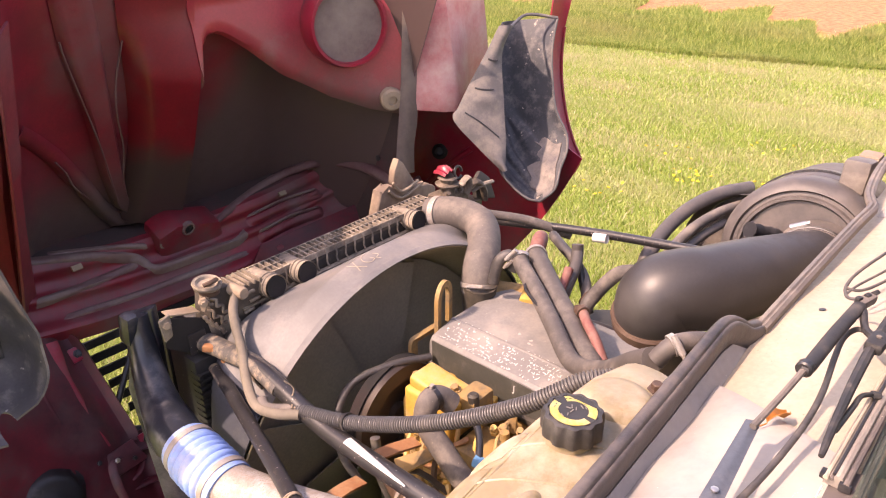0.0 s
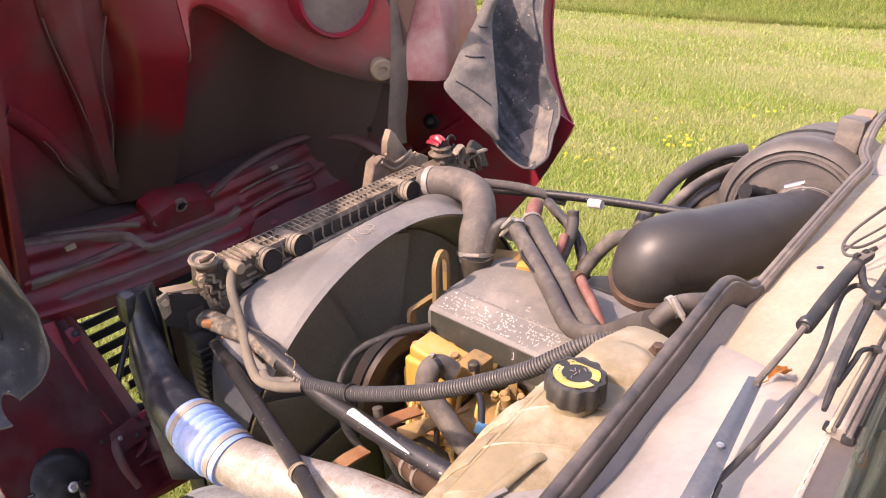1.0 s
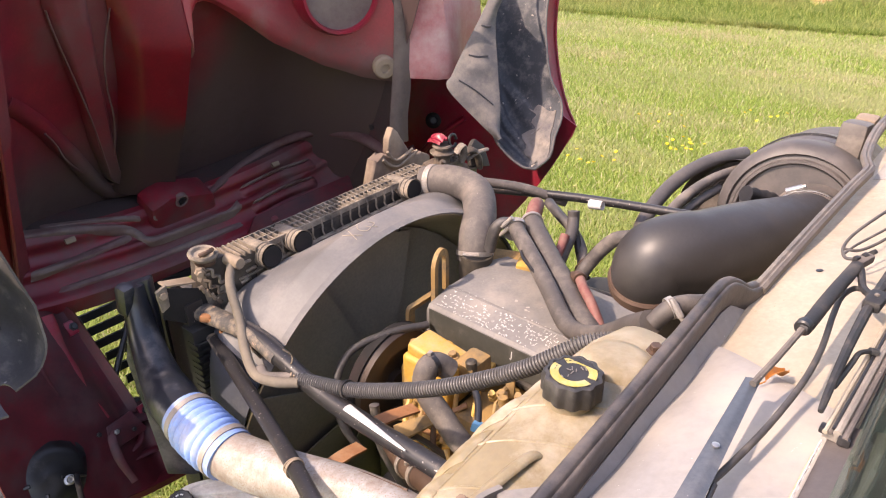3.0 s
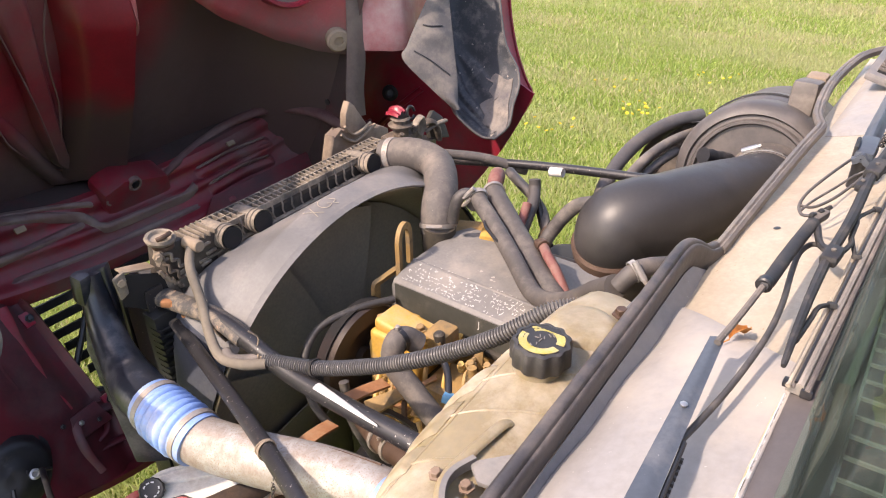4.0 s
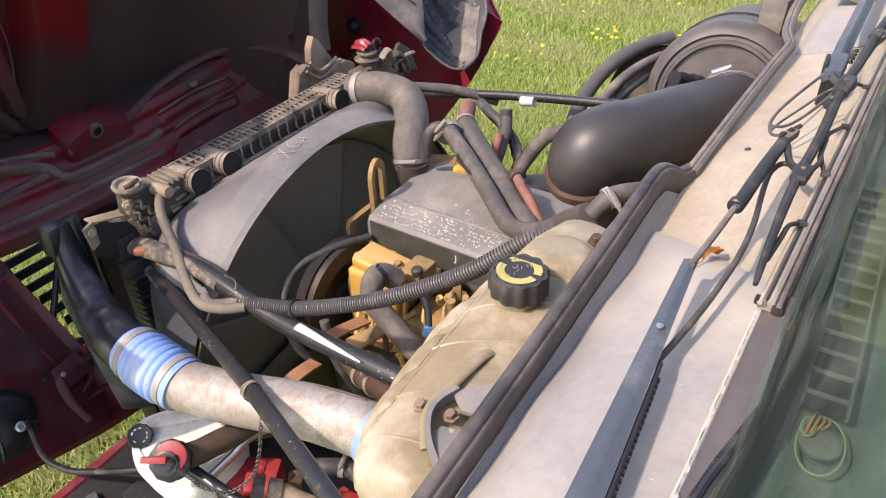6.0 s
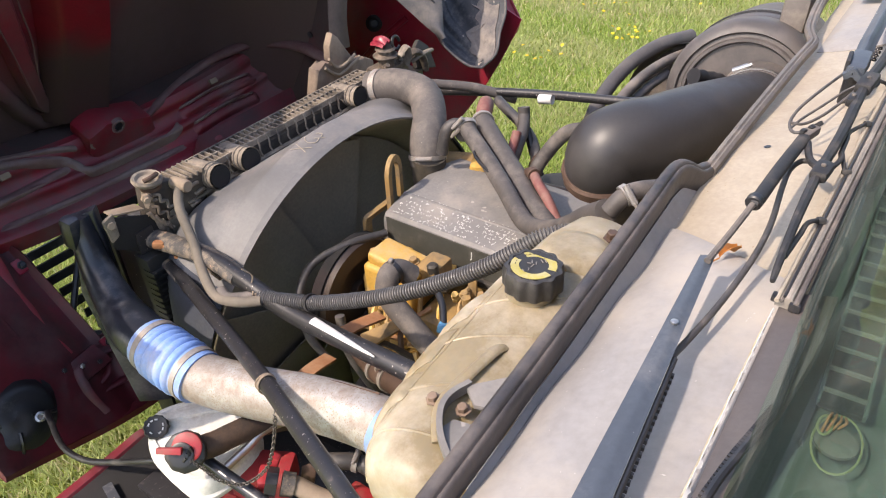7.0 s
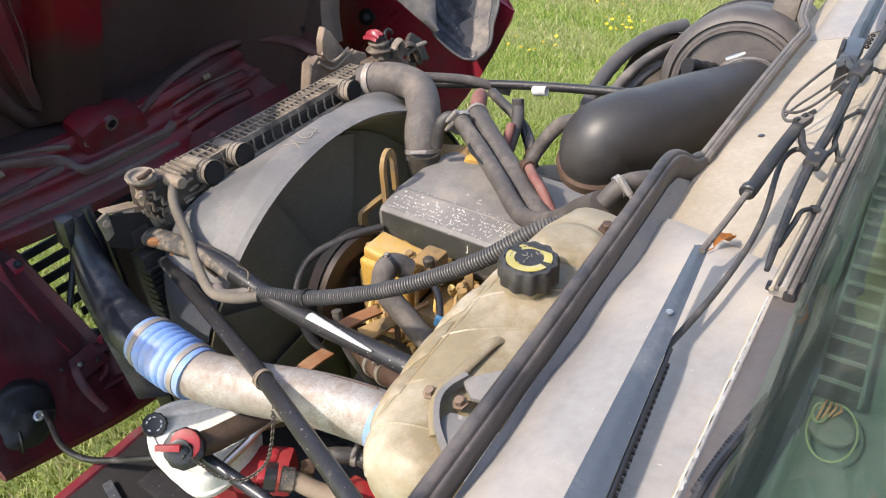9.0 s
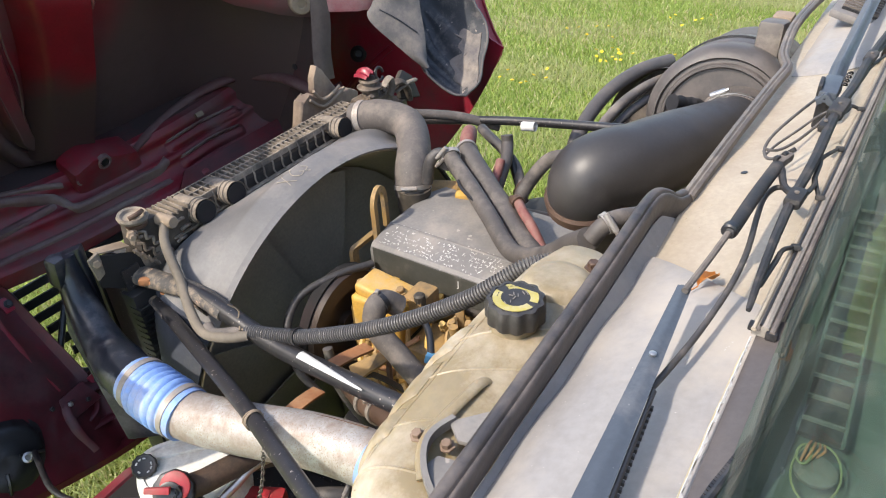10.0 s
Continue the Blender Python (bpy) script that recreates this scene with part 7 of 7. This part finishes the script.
# ---- chassis and wheels ----
def build_chassis():
    ch = thing("chassis_frame", (0, 0.3, 0.6), "black steel truck frame with front axle", "chassis")
    for s in (-1, 1):
        part("rail", box((0.09, 3.6, 0.27), (s * 0.43, 0.1, 0.82), bevel=0.01), ROD, ch)
    part("front_member", box((1.0, 0.10, 0.20), (0, 1.78, 0.72), bevel=0.015), ROD, ch)
    part("radiator_mount", box((1.16, 0.2, 0.08), (0, 1.53, 0.66), bevel=0.01), ROD, ch)
    part("engine_mount", box((0.86, 0.12, 0.08), (0.05, 0.75, 0.74), bevel=0.01), ROD, ch)
    part("bottle_tray", box((0.36, 0.5, 0.02), (-0.66, 1.08, 0.99), bevel=0.004), ROD, ch)
    part("tray_arm", box((0.05, 0.06, 0.14), (-0.50, 1.08, 0.93), bevel=0.005), ROD, ch)
    # No panel is known here: an added dark sheet stands for deep shade.
    part("shade_shelf", prism([(-0.62, 1.535), (-0.70, 1.525), (-0.80, 1.514), (-0.97, 1.512), (-0.97, 1.15), (-0.62, 1.15)], (0, 0, 0.90), (1, 0, 0), (0, 1, 0), 0.035, 0.01), BLACK_SHADE, ch, "dark sheet standing for deep shade")
    part("shelf_edge", tube([(-0.69, 1.515, 0.925), (-0.715, 1.519, 0.935), (-0.80, 1.515, 0.935), (-0.97, 1.512, 0.935)], 0.017, 8, 4, flat=0.6), BEAM, ch, "dark red edge")
    part("shelf_strut", sweep([(-0.868, 1.44, 0.945), (-0.895, 1.34, 0.945)], [(-0.012, -0.006), (0.012, -0.006), (0.012, 0.006), (-0.012, 0.006)], 2), LINER, ch)
    part("shelf_bracket", box((0.12, 0.06, 0.6), (-0.66, 1.36, 0.70), bevel=0.01), ROD, ch)
    part("axle", box((1.7, 0.12, 0.12), (0, 1.0, 0.50), bevel=0.02), ROD, ch)
    part("leaf_spring", box((0.09, 1.3, 0.06), (-0.43, 1.0, 0.60), bevel=0.01), ROD, ch)
    part("leaf_spring", box((0.09, 1.3, 0.06), (0.43, 1.0, 0.60), bevel=0.01), ROD, ch)
    for s in (-1, 1):
        wh = thing("front_wheel", (s * 0.98, 1.0, 0), "dusty black truck tyre on a steel rim", "wheel", "front wheels")
        ty = part("tyre", lathe([(0.28, -0.13), (0.44, -0.14), (0.50, -0.11), (0.515, -0.05), (0.515, 0.05), (0.50, 0.11), (0.44, 0.14), (0.28, 0.13)], (s * 0.98, 1.0, 0.51), (1, 0, 0), 48), TYRE, wh)
        part("rim", lathe([(0.27, 0.10), (0.28, 0.14), (0.24, 0.11), (0.14, 0.03), (0.10, 0.06)], (s * 0.98, 1.0, 0.51), (s, 0, 0), 40), ALU, wh)


build_chassis()

# ---- cab front ----
def build_cab():
    cab = thing("truck_cab", (0, -0.7, 0.7), "truck cab front with a cream cowl and raked windscreen", "cab")
    part("firewall", box((2.06, 0.03, 0.98), (0, 0.245, 1.39), bevel=0.006), CREAM, cab)

    def cowl(a, b):
        x = -1.04 + 2.08 * a
        y = 0.262 - 0.20 * b
        z = 1.918 + 0.065 * b ** 1.4 + 0.012 * math.exp(-((x + 0.15) / 0.12) ** 2) * (1 - b)
        z -= 0.010 * max(0.0, 1 - b / 0.30) ** 2 * min(1.0, max(0.0, (-0.28 - x) / 0.16))
        return (x, y, z)
    part("cowl_panel", shell(cowl, 60, 14, 0.004), CREAM, cab)

    def cover(a, b):
        x = -1.035 + (0.625 - 0.12 * b ** 1.3) * a
        y = 0.260 - 0.1815 * b
        k = min(1.0, (1 - a) * 9) ** 0.5
        z = 1.924 + 0.056 * b ** 1.4 + (0.004 + 0.008 * math.sin(math.pi * b)) * k * min(1, b * 7) ** 0.6
        z -= (0.009 + 0.003 * math.sin(34 * x)) * max(0.0, 1 - b / 0.30) ** 2 * min(1.0, max(0.0, (-0.32 - x) / 0.16))
        return (x, y, z)
    part("cowl_cover", shell(cover, 40, 20, 0.003), COWL_GREY, cab, "chalky light grey moulded cowl cover")

    def far_cover(a, b):
        x = 0.36 + 0.66 * a
        y = 0.235 - 0.15 * b
        k = min(1.0, a * 9) ** 0.5
        z = 1.924 + 0.055 * b ** 1.4 + 0.016 * k * min(1, b * 7) ** 0.6
        return (x, y, z)
    part("cowl_cover", shell(far_cover, 24, 12, 0.003), COWL_GREY, cab)
    grate = part("air_grate", box((0.34, 0.12, 0.02), (0.80, 0.165, 1.972), (14, 0, 0), 0.008), SHROUD, cab)
    part("grate_well", box((0.29, 0.08, 0.006), (0.80, 0.163, 1.984), (14, 0, 0), 0.0), BLACK, grate)
    for i in range(14):
        part("grate_bar", box((0.006, 0.08, 0.008), (0.665 + 0.0205 * i, 0.163, 1.988), (14, 0, 0), 0.0), HOSE_GREY, grate)
    part("drain_hole", lathe([(0.0055, 0), (0.0055, 0.0006)], (-0.136, 0.205, 1.9385), (0, 0.3, 1), 12), BLACK, cab)

    # rubber hood seal: a bulb on a clip flange, with a step at the middle
    line = [(-1.04, 0.274, 1.935), (-0.80, 0.276, 1.947), (-0.55, 0.280, 1.958), (-0.42, 0.283, 1.964), (-0.355, 0.284, 1.968), (-0.322, 0.282, 1.966), (-0.298, 0.276, 1.955), (-0.273, 0.267, 1.938), (-0.245, 0.262, 1.931), (-0.20, 0.260, 1.935), (0.0, 0.255, 1.942), (0.22, 0.248, 1.948), (0.33, 0.243, 1.950), (0.36, 0.252, 1.952), (0.42, 0.268, 1.955), (0.62, 0.285, 1.957), (0.86, 0.275, 1.957), (0.97, 0.24, 1.96), (1.03, 0.16, 1.975)]
    crown = [(x, y + 0.003, z + 0.002) for x, y, z in line[:9]]
    bulb = [(-0.010, -0.034), (-0.0125, -0.012), (-0.0145, -0.002), (-0.0120, 0.0065), (-0.0055, 0.0105), (0.0010, 0.0090), (0.0038, 0.0042), (0.0052, 0.0052), (0.0082, 0.0040), (0.0105, -0.002), (0.0100, -0.020), (0.007, -0.034)]
    ring = [(p.x, p.y) for p in spline([(a, b, 0) for a, b in bulb], 4)]
    seal = part("hood_seal", sweep(crown, ring, 10), SEALER, cab, "thick black rubber hood seal", 75)

    def web(a, b):
        x, y, z = along(line[:9], a)
        return (x, y - 0.006 + (0.250 - y + 0.006) * b, z - 0.030 + (1.903 + 0.015 * max(0.0, a - 0.7) - z + 0.030) * b)
    part("seal_web", shell(web, 40, 4, 0.003), COWL_GREY, seal, "grey lip that carries the seal")
    run = line[8:]
    part("seal_channel", sweep([(x, y, z + 0.001) for x, y, z in run], [(-0.010, -0.008), (-0.012, 0.0), (-0.009, 0.006), (-0.003, 0.0075), (0.0, 0.005), (0.004, 0.0075), (0.009, 0.004), (0.010, -0.008)], 8), SEAL_DUSTY, seal, "dusty seal channel on the cowl edge")
    # windscreen: frame, bead, trim, glass
    part("frame_plate", shell(lambda a, b: (-1.03 + 0.46 * a, 0.076 + 0.005 * a - (0.006 + 0.044 * min(1.0, 1.25 * a)) * b, 1.993 + 0.016 * b), 12, 4, 0.006), PLATE, cab, "brown-grey painted windscreen frame")
    part("sealant_bead", tube([(-1.03, 0.083, 1.990), (-0.85, 0.084, 1.993), (-0.63, 0.085, 1.996)], 0.0016, 8, 16, lambda s, d: 1 + 0.10 * math.sin(d * 90) + 0.08 * math.sin(d * 171)), BEAD, cab, "cracked yellowed sealant bead")
    flake = random.Random(41)
    jag = [flake.uniform(0.02, 1.0) ** 1.3 for k in range(91)]

    def lip(a, b):
        wide = (0.0052 - 0.0032 * a) * jag[min(90, int(90 * a))]
        return (-1.03 + 0.42 * a, 0.0825 + 0.0018 * a - wide * b, 1.9960 + 0.0035 * a - 0.0015 * b + 0.0006 * math.sin(200 * a))
    part("frame_lip", shell(lip, 90, 3, 0.0008), CHALK, cab, "flaking white paint edge")
    tr = part("windscreen_trim", sweep([(-0.602, 0.0745, 2.006), (0.0, 0.0655, 2.010), (0.5, 0.058, 2.010), (1.03, 0.048, 2.010)], [(-0.0115, -0.010), (0.0115, -0.010), (0.0115, 0.001), (-0.0115, 0.001)], 4), TRIM, cab, "weathered grey rubber trim")
    for o, h, rr, m in ((0.0095, 0.0, 0.0026, CREAM), (0.0045, -0.0012, 0.0018, HOSE_GREY), (-0.0015, 0.0004, 0.0044, TRIM), (-0.0095, 0.0006, 0.0032, HOSE_GREY)):
        part("trim_ridge", tube([(-0.603 - 0.5 * abs(o), 0.0745 + o, 2.0075 + h), (0.0, 0.0655 + o, 2.0115 + h), (0.5, 0.058 + o, 2.0115 + h), (1.03, 0.048 + o, 2.0115 + h)], rr, 8, 4), m, tr)
    part("trim_end", box((0.006, 0.012, 0.010), (-0.606, 0.0655, 2.004), (0, 0, 0), 0.002), BLACK, tr)
    part("trim_clip", box((0.012, 0.008, 0.007), (-0.600, 0.0865, 2.006), (0, 0, 0), 0.002), BLACK, tr)
    edge = [(-1.03, 0.074, 2.008), (-0.892, 0.066, 2.013), (-0.837, 0.058, 2.013), (-0.792, 0.049, 2.013), (-0.767, 0.044, 2.0135), (-0.714, 0.045, 2.014), (-0.649, 0.047, 2.0145), (-0.599, 0.049, 2.0145)]
    gask = part("glass_gasket", tube(edge + [(-0.5, 0.050, 2.014), (0.0, 0.050, 2.015), (0.5, 0.043, 2.015), (1.03, 0.033, 2.015)], 0.0040, 8, 8), BLACK, cab, "toothed black rubber glass gasket")
    teeth = bmesh.new()
    for i in range(46):
        x, y, z = along(edge[:5], i / 45)
        for side in (0.0042,):
            box((0.0034, 0.0036, 0.0040), (x, y + side, z + 0.001), (0, 0, -12), 0.0, teeth)
    part("gasket_teeth", teeth, BLACK, gask)

    def glass(a, b):
        x = -1.02 + 2.04 * a
        return (x, 0.064 - 0.012 * math.cos(x * 1.4) - 0.46 * b - 0.012 * x * x, 2.012 + 0.72 * b)
    gl = part("windscreen", shell(glass, 24, 12, -0.005), GLASS, cab, "raked windscreen glass, green-tinted")
    gl.visible_shadow = False
    gl.data.materials.append(GLASS_IN)
    for f in gl.data.polygons:
        f.material_index = 1 if f.normal.dot(Vector((0, 0.84, 0.54))) < 0.2 else 0

    # dashboard behind the glass
    part("dashboard", shell(lambda a, b: (-1.0 + 2.0 * a, 0.062 - 0.59 * b, 1.965 - 0.02 * min(1, b * 8) - 0.03 * b - 0.12 * max(0, b - 0.8) * 5), 20, 12, 0.02), DASH, cab, "dark grey-green dashboard")
    vent = part("defrost_vent", box((0.52, 0.044, 0.008), (-0.42, 0.001, 1.957), (0, 0, 1.5), 0.003), BLACK, cab)
    for i in range(14):
        part("vent_bar", box((0.0026, 0.040, 0.005), (-0.661 + 0.0343 * i, -0.005 + 0.001 * i, 1.963), (0, 0, 3), 0.0), VENTBAR, vent)
    for s in (-1, 1):
        part("vent_rail", box((0.52, 0.003, 0.008), (-0.42, 0.001 + 0.021 * s, 1.960), (0, 0, 1.5), 0.0), DASH, vent)
    ring = [(-0.727 + 0.038 * math.cos(t), -0.011 + 0.021 * math.sin(t), 1.962) for t in [2 * math.pi * k / 20 for k in range(21)]]
    part("vent_outlet", tube(ring, 0.0011, 6, 1, bend=False, caps=False), OUTLET, cab, "yellow-green oval outlet rim")
    part("outlet_cup", lathe([(0.019, -0.004), (0.0195, 0.0), (0.016, 0.001)], (-0.722, -0.010, 1.960), (0, 0, 1), 20), VENTBAR, cab)
    part("outlet_ring", tube([(-0.712 + 0.013 * math.cos(t), 0.003 + 0.006 * math.sin(t), 1.965) for t in [2 * math.pi * k / 16 for k in range(17)]], 0.0014, 6, 1, bend=False, caps=False), OUTLET, cab)
    for k in range(4):
        part("vent_clip", tube([(-0.72 + 0.004 * k, 0.004 - 0.004 * k, 1.962), (-0.705, 0.002 - 0.005 * k, 1.970), (-0.69, 0.0 - 0.004 * k, 1.962)], 0.0013, 6, 4), RUST, cab)
    # closed body
    for s in (-1, 1):
        part("pillar", sweep([(s * 1.04, 0.03, 1.98), (s * 1.02, -0.22, 2.38), (s * 0.99, -0.47, 2.78)], [(-0.03, -0.03), (0.03, -0.03), (0.03, 0.03), (-0.03, 0.03)], 3), RED, cab)
        part("side_panel", box((0.04, 1.62, 1.30), (s * 1.05, -0.60, 1.33), bevel=0.015), RED, cab)
        part("door_window_frame", box((0.04, 1.05, 0.06), (s * 1.02, -0.98, 2.80), bevel=0.01), RED, cab)
        part("rear_pillar", box((0.05, 0.10, 0.86), (s * 1.03, -1.40, 2.40), bevel=0.01), RED, cab)
    part("roof", box((2.08, 1.02, 0.06), (0, -0.96, 2.83), bevel=0.025), RED, cab)
    part("rear_wall", box((2.08, 0.05, 2.1), (0, -1.43, 1.78), bevel=0.01), RED, cab)
    part("cab_floor", box((2.06, 1.64, 0.06), (0, -0.60, 0.94), bevel=0.01), RED, cab)
    part("head_rail", box((2.0, 0.06, 0.05), (0, -0.46, 2.77), bevel=0.01), RED, cab)
    return cab


build_cab()


def build_wipers():
    w = thing("windscreen_wiper", (-0.95, 0.14, 1.98), "faded blue-black wiper with a black blade frame", "wiper", "wipers")

    def arm(a, b):
        x = -1.02 + 0.45 * a
        half = 0.0160 - 0.0080 * a
        y = 0.1362 + 0.0340 * a
        return (x, y + half * (2 * b - 1), 2.004 + 0.0012 * math.cos(math.pi * (2 * b - 1)) + 0.004 * a)
    part("arm_channel", shell(arm, 20, 8, -0.006), WIPER, w)
    part("arm_rod", tube([(-0.585, 0.166, 2.012), (-0.52, 0.159, 2.018), (-0.445, 0.1535, 2.022)], 0.0042, 8, 4), HOSE_GREY, w)
    sleeve = part("arm_sleeve", tube([(-0.452, 0.154, 2.022), (-0.443, 0.152, 2.022), (-0.353, 0.149, 2.022), (-0.251, 0.143, 2.022)], 0.0092, 12, 4, flat=0.8), WIPER_BLACK, w)
    part("sleeve_mouth", lathe([(0.0085, -0.002), (0.0105, 0.0), (0.0105, 0.010), (0.0085, 0.012)], (-0.455, 0.1545, 2.022), (1, -0.05, 0), 12), BLACK, sleeve)
    part("sleeve_end", box((0.036, 0.016, 0.013), (-0.232, 0.140, 2.023), (0, 0, -14), 0.004), HOSE_GREY, w, "grey adapter")
    for k in range(3):
        part("adapter_tab", box((0.010, 0.007, 0.012), (-0.245 + 0.018 * k, 0.147 - 0.006 * k, 2.027), (20 * k, 0, -20), 0.002), WIPER_BLACK, w)
    teeth = bmesh.new()
    for i in range(26):
        x = -0.96 + 0.008 * i
        box((0.0036, 0.004, 0.005), (x, 0.1195 + 0.0098 * (i / 12.5), 1.996), (0, 0, 5), 0.0, teeth)
    tube([(-0.97, 0.1215, 2.0), (-0.74, 0.144, 2.0)], 0.0026, 6, 2, bm=teeth)
    part("toothed_edge", teeth, BLACK, w)
    for p in ((-0.70, 0.161, 2.009),):
        part("rivet", lathe([(0.004, 0), (0.004, 0.002), (0.002, 0.003)], p, (0, 0, 1), 10), STEEL, w)

    bow = [(-0.60, 0.094, 2.024), (-0.549, 0.097, 2.030), (-0.457, 0.101, 2.033), (-0.357, 0.103, 2.032), (-0.235, 0.100, 2.034), (-0.111, 0.102, 2.036), (-0.032, 0.102, 2.036), (0.081, 0.096, 2.033), (0.243, 0.092, 2.032), (0.448, 0.080, 2.028), (0.629, 0.066, 2.024)]
    part("main_bow", tube(bow, 0.0075, 8, 6, lambda s, d: 0.38 + 0.67 * math.sin(math.pi * s) ** 0.55), WIPER_BLACK, w)
    for at, size in (((-0.357, 0.100, 2.035), (0.040, 0.022, 0.016)), ((-0.050, 0.101, 2.038), (0.062, 0.024, 0.018)), ((-0.118, 0.109, 2.036), (0.034, 0.014, 0.014)), ((0.225, 0.092, 2.033), (0.05, 0.020, 0.014))):
        piv = part("pivot", box(size, at, (0, 0, -4), 0.006), WIPER_BLACK, w)
        part("rivet", lathe([(0.0032, 0), (0.0032, 0.002), (0.0018, 0.003)], Vector(at) + Vector((0, 0, size[2] / 2)), (0, 0, 1), 8), HOSE_GREY, piv)
    # yokes reach from the pivots to the rubber, with a hooked claw at each tip
    for pts in ([(-0.357, 0.098, 2.030), (-0.30, 0.088, 2.026), (-0.271, 0.091, 2.024), (-0.231, 0.092, 2.026), (-0.203, 0.093, 2.024), (-0.146, 0.080, 2.016)],
                [(-0.271, 0.091, 2.024), (-0.290, 0.084, 2.020), (-0.303, 0.078, 2.014)],
                [(-0.549, 0.095, 2.024), (-0.493, 0.091, 2.022), (-0.465, 0.089, 2.022), (-0.440, 0.080, 2.015)],
                [(-0.05, 0.098, 2.030), (-0.015, 0.090, 2.024), (0.009, 0.089, 2.022), (0.020, 0.076, 2.015)],
                [(0.081, 0.094, 2.028), (0.136, 0.091, 2.024), (0.202, 0.087, 2.022), (0.295, 0.075, 2.014)],
                [(0.243, 0.090, 2.028), (0.34, 0.080, 2.022), (0.42, 0.070, 2.014)]):
        part("yoke", tube(pts, 0.0034, 8, 6, lambda s, d: 1.15 - 0.35 * s), WIPER_BLACK, w)
        part("claw", box((0.010, 0.012, 0.008), Vector(pts[-1]) + Vector((0, -0.002, 0)), (0, 20, 15), 0.003), WIPER_BLACK, w)
    part("rubber_strip", tube([(-0.60, 0.078, 2.010), (-0.3, 0.074, 2.012), (0.0, 0.069, 2.013), (0.52, 0.060, 2.013)], 0.0018, 6, 6), BLACK, w)
    part("hook", tube([(-0.257, 0.136, 2.020), (-0.285, 0.128, 2.018), (-0.304, 0.121, 2.018), (-0.325, 0.108, 2.022), (-0.344, 0.102, 2.028)], 0.0052, 8, 5), WIPER_BLACK, w)

    far = thing("windscreen_wiper", (0.04, 0.13, 1.98), "faded blue-black wiper arm lying over the cowl", "wiper", "wipers")

    def arm2(a, b):
        x = 0.03 + 0.85 * a
        half = 0.0140 + 0.004 * math.exp(-((a - 0.06) / 0.05) ** 2)
        return (x, 0.131 + 0.014 * a + half * (2 * b - 1), 2.03 + 0.006 * math.cos(math.pi * (2 * b - 1)) - 0.01 * (a < 0.14))
    part("arm_channel", shell(arm2, 30, 8, -0.010), WIPER, far)
    part("arm_head", box((0.090, 0.030, 0.022), (0.085, 0.131, 2.016), (0, 0, 2), 0.007), WIPER, far)
    part("head_cheek", box((0.05, 0.007, 0.026), (0.07, 0.146, 2.020), (0, 0, 4), 0.003), WIPER_BLACK, far)
    part("head_spring", tube([(0.09 + 0.005 * k, 0.113 + 0.004 * math.cos(1.6 * k), 2.022 + 0.004 * math.sin(1.6 * k)) for k in range(16)], 0.0016, 5, 3), WIPER_BLACK, far)
    part("arm_post", lathe([(0.014, -0.06), (0.014, 0.0)], (0.07, 0.132, 2.01), (0, 0, 1), 14), BLACK, far)

    hz = thing("washer_hose", (-0.9, 0.1, 1.97), "thin black washer hose along the cowl", "hose")
    part("hose_body", tube([(-0.74, 0.152, 1.990), (-0.69, 0.144, 1.990), (-0.62, 0.134, 1.994), (-0.534, 0.127, 2.0), (-0.453, 0.129, 2.0), (-0.364, 0.139, 2.0), (-0.314, 0.142, 2.002), (-0.288, 0.134, 2.006), (-0.295, 0.117, 2.012), (-0.320, 0.106, 2.022)], 0.0038, 10, 8), RUBBER, hz)
    part("hose_loop", tube([(0.073, 0.138, 2.012), (-0.03, 0.160, 2.010), (-0.116, 0.176, 2.006), (-0.165, 0.178, 2.002), (-0.196, 0.167, 2.002), (-0.200, 0.150, 2.008), (-0.215, 0.141, 2.018)], 0.0025, 8, 8), RUBBER, hz)
    part("hose_loop", tube([(-0.172, 0.176, 2.004), (-0.165, 0.158, 2.004), (-0.130, 0.140, 2.008), (-0.080, 0.122, 2.018), (-0.060, 0.112, 2.030)], 0.0023, 8, 8), RUBBER, hz)
    part("hose_loop", tube([(-0.185, 0.172, 2.002), (-0.150, 0.165, 2.004), (-0.095, 0.146, 2.010), (-0.055, 0.128, 2.020), (-0.045, 0.114, 2.030)], 0.0020, 8, 8), RUBBER, hz)


build_wipers()


def build_leaf():
    def blade(a, b):
        w = 0.011 * math.sin(math.pi * (0.08 + 0.86 * a)) ** 0.8
        return (-0.50 + 0.042 * a, 0.170 - 0.012 * a + w * (2 * b - 1), 1.966 + 0.010 * abs(2 * b - 1) + 0.006 * math.sin(5 * a) - 0.004 * a - 0.006)
    bm = shell(blade, 14, 6, 0.0006)
    tube([(-0.50, 0.170, 1.960), (-0.513, 0.176, 1.960)], 0.001, 5, 2, bm=bm)
    solo("dry_leaf", bm, LEAF, "curled dry orange leaf lying on the cowl", "leaf")


build_leaf()
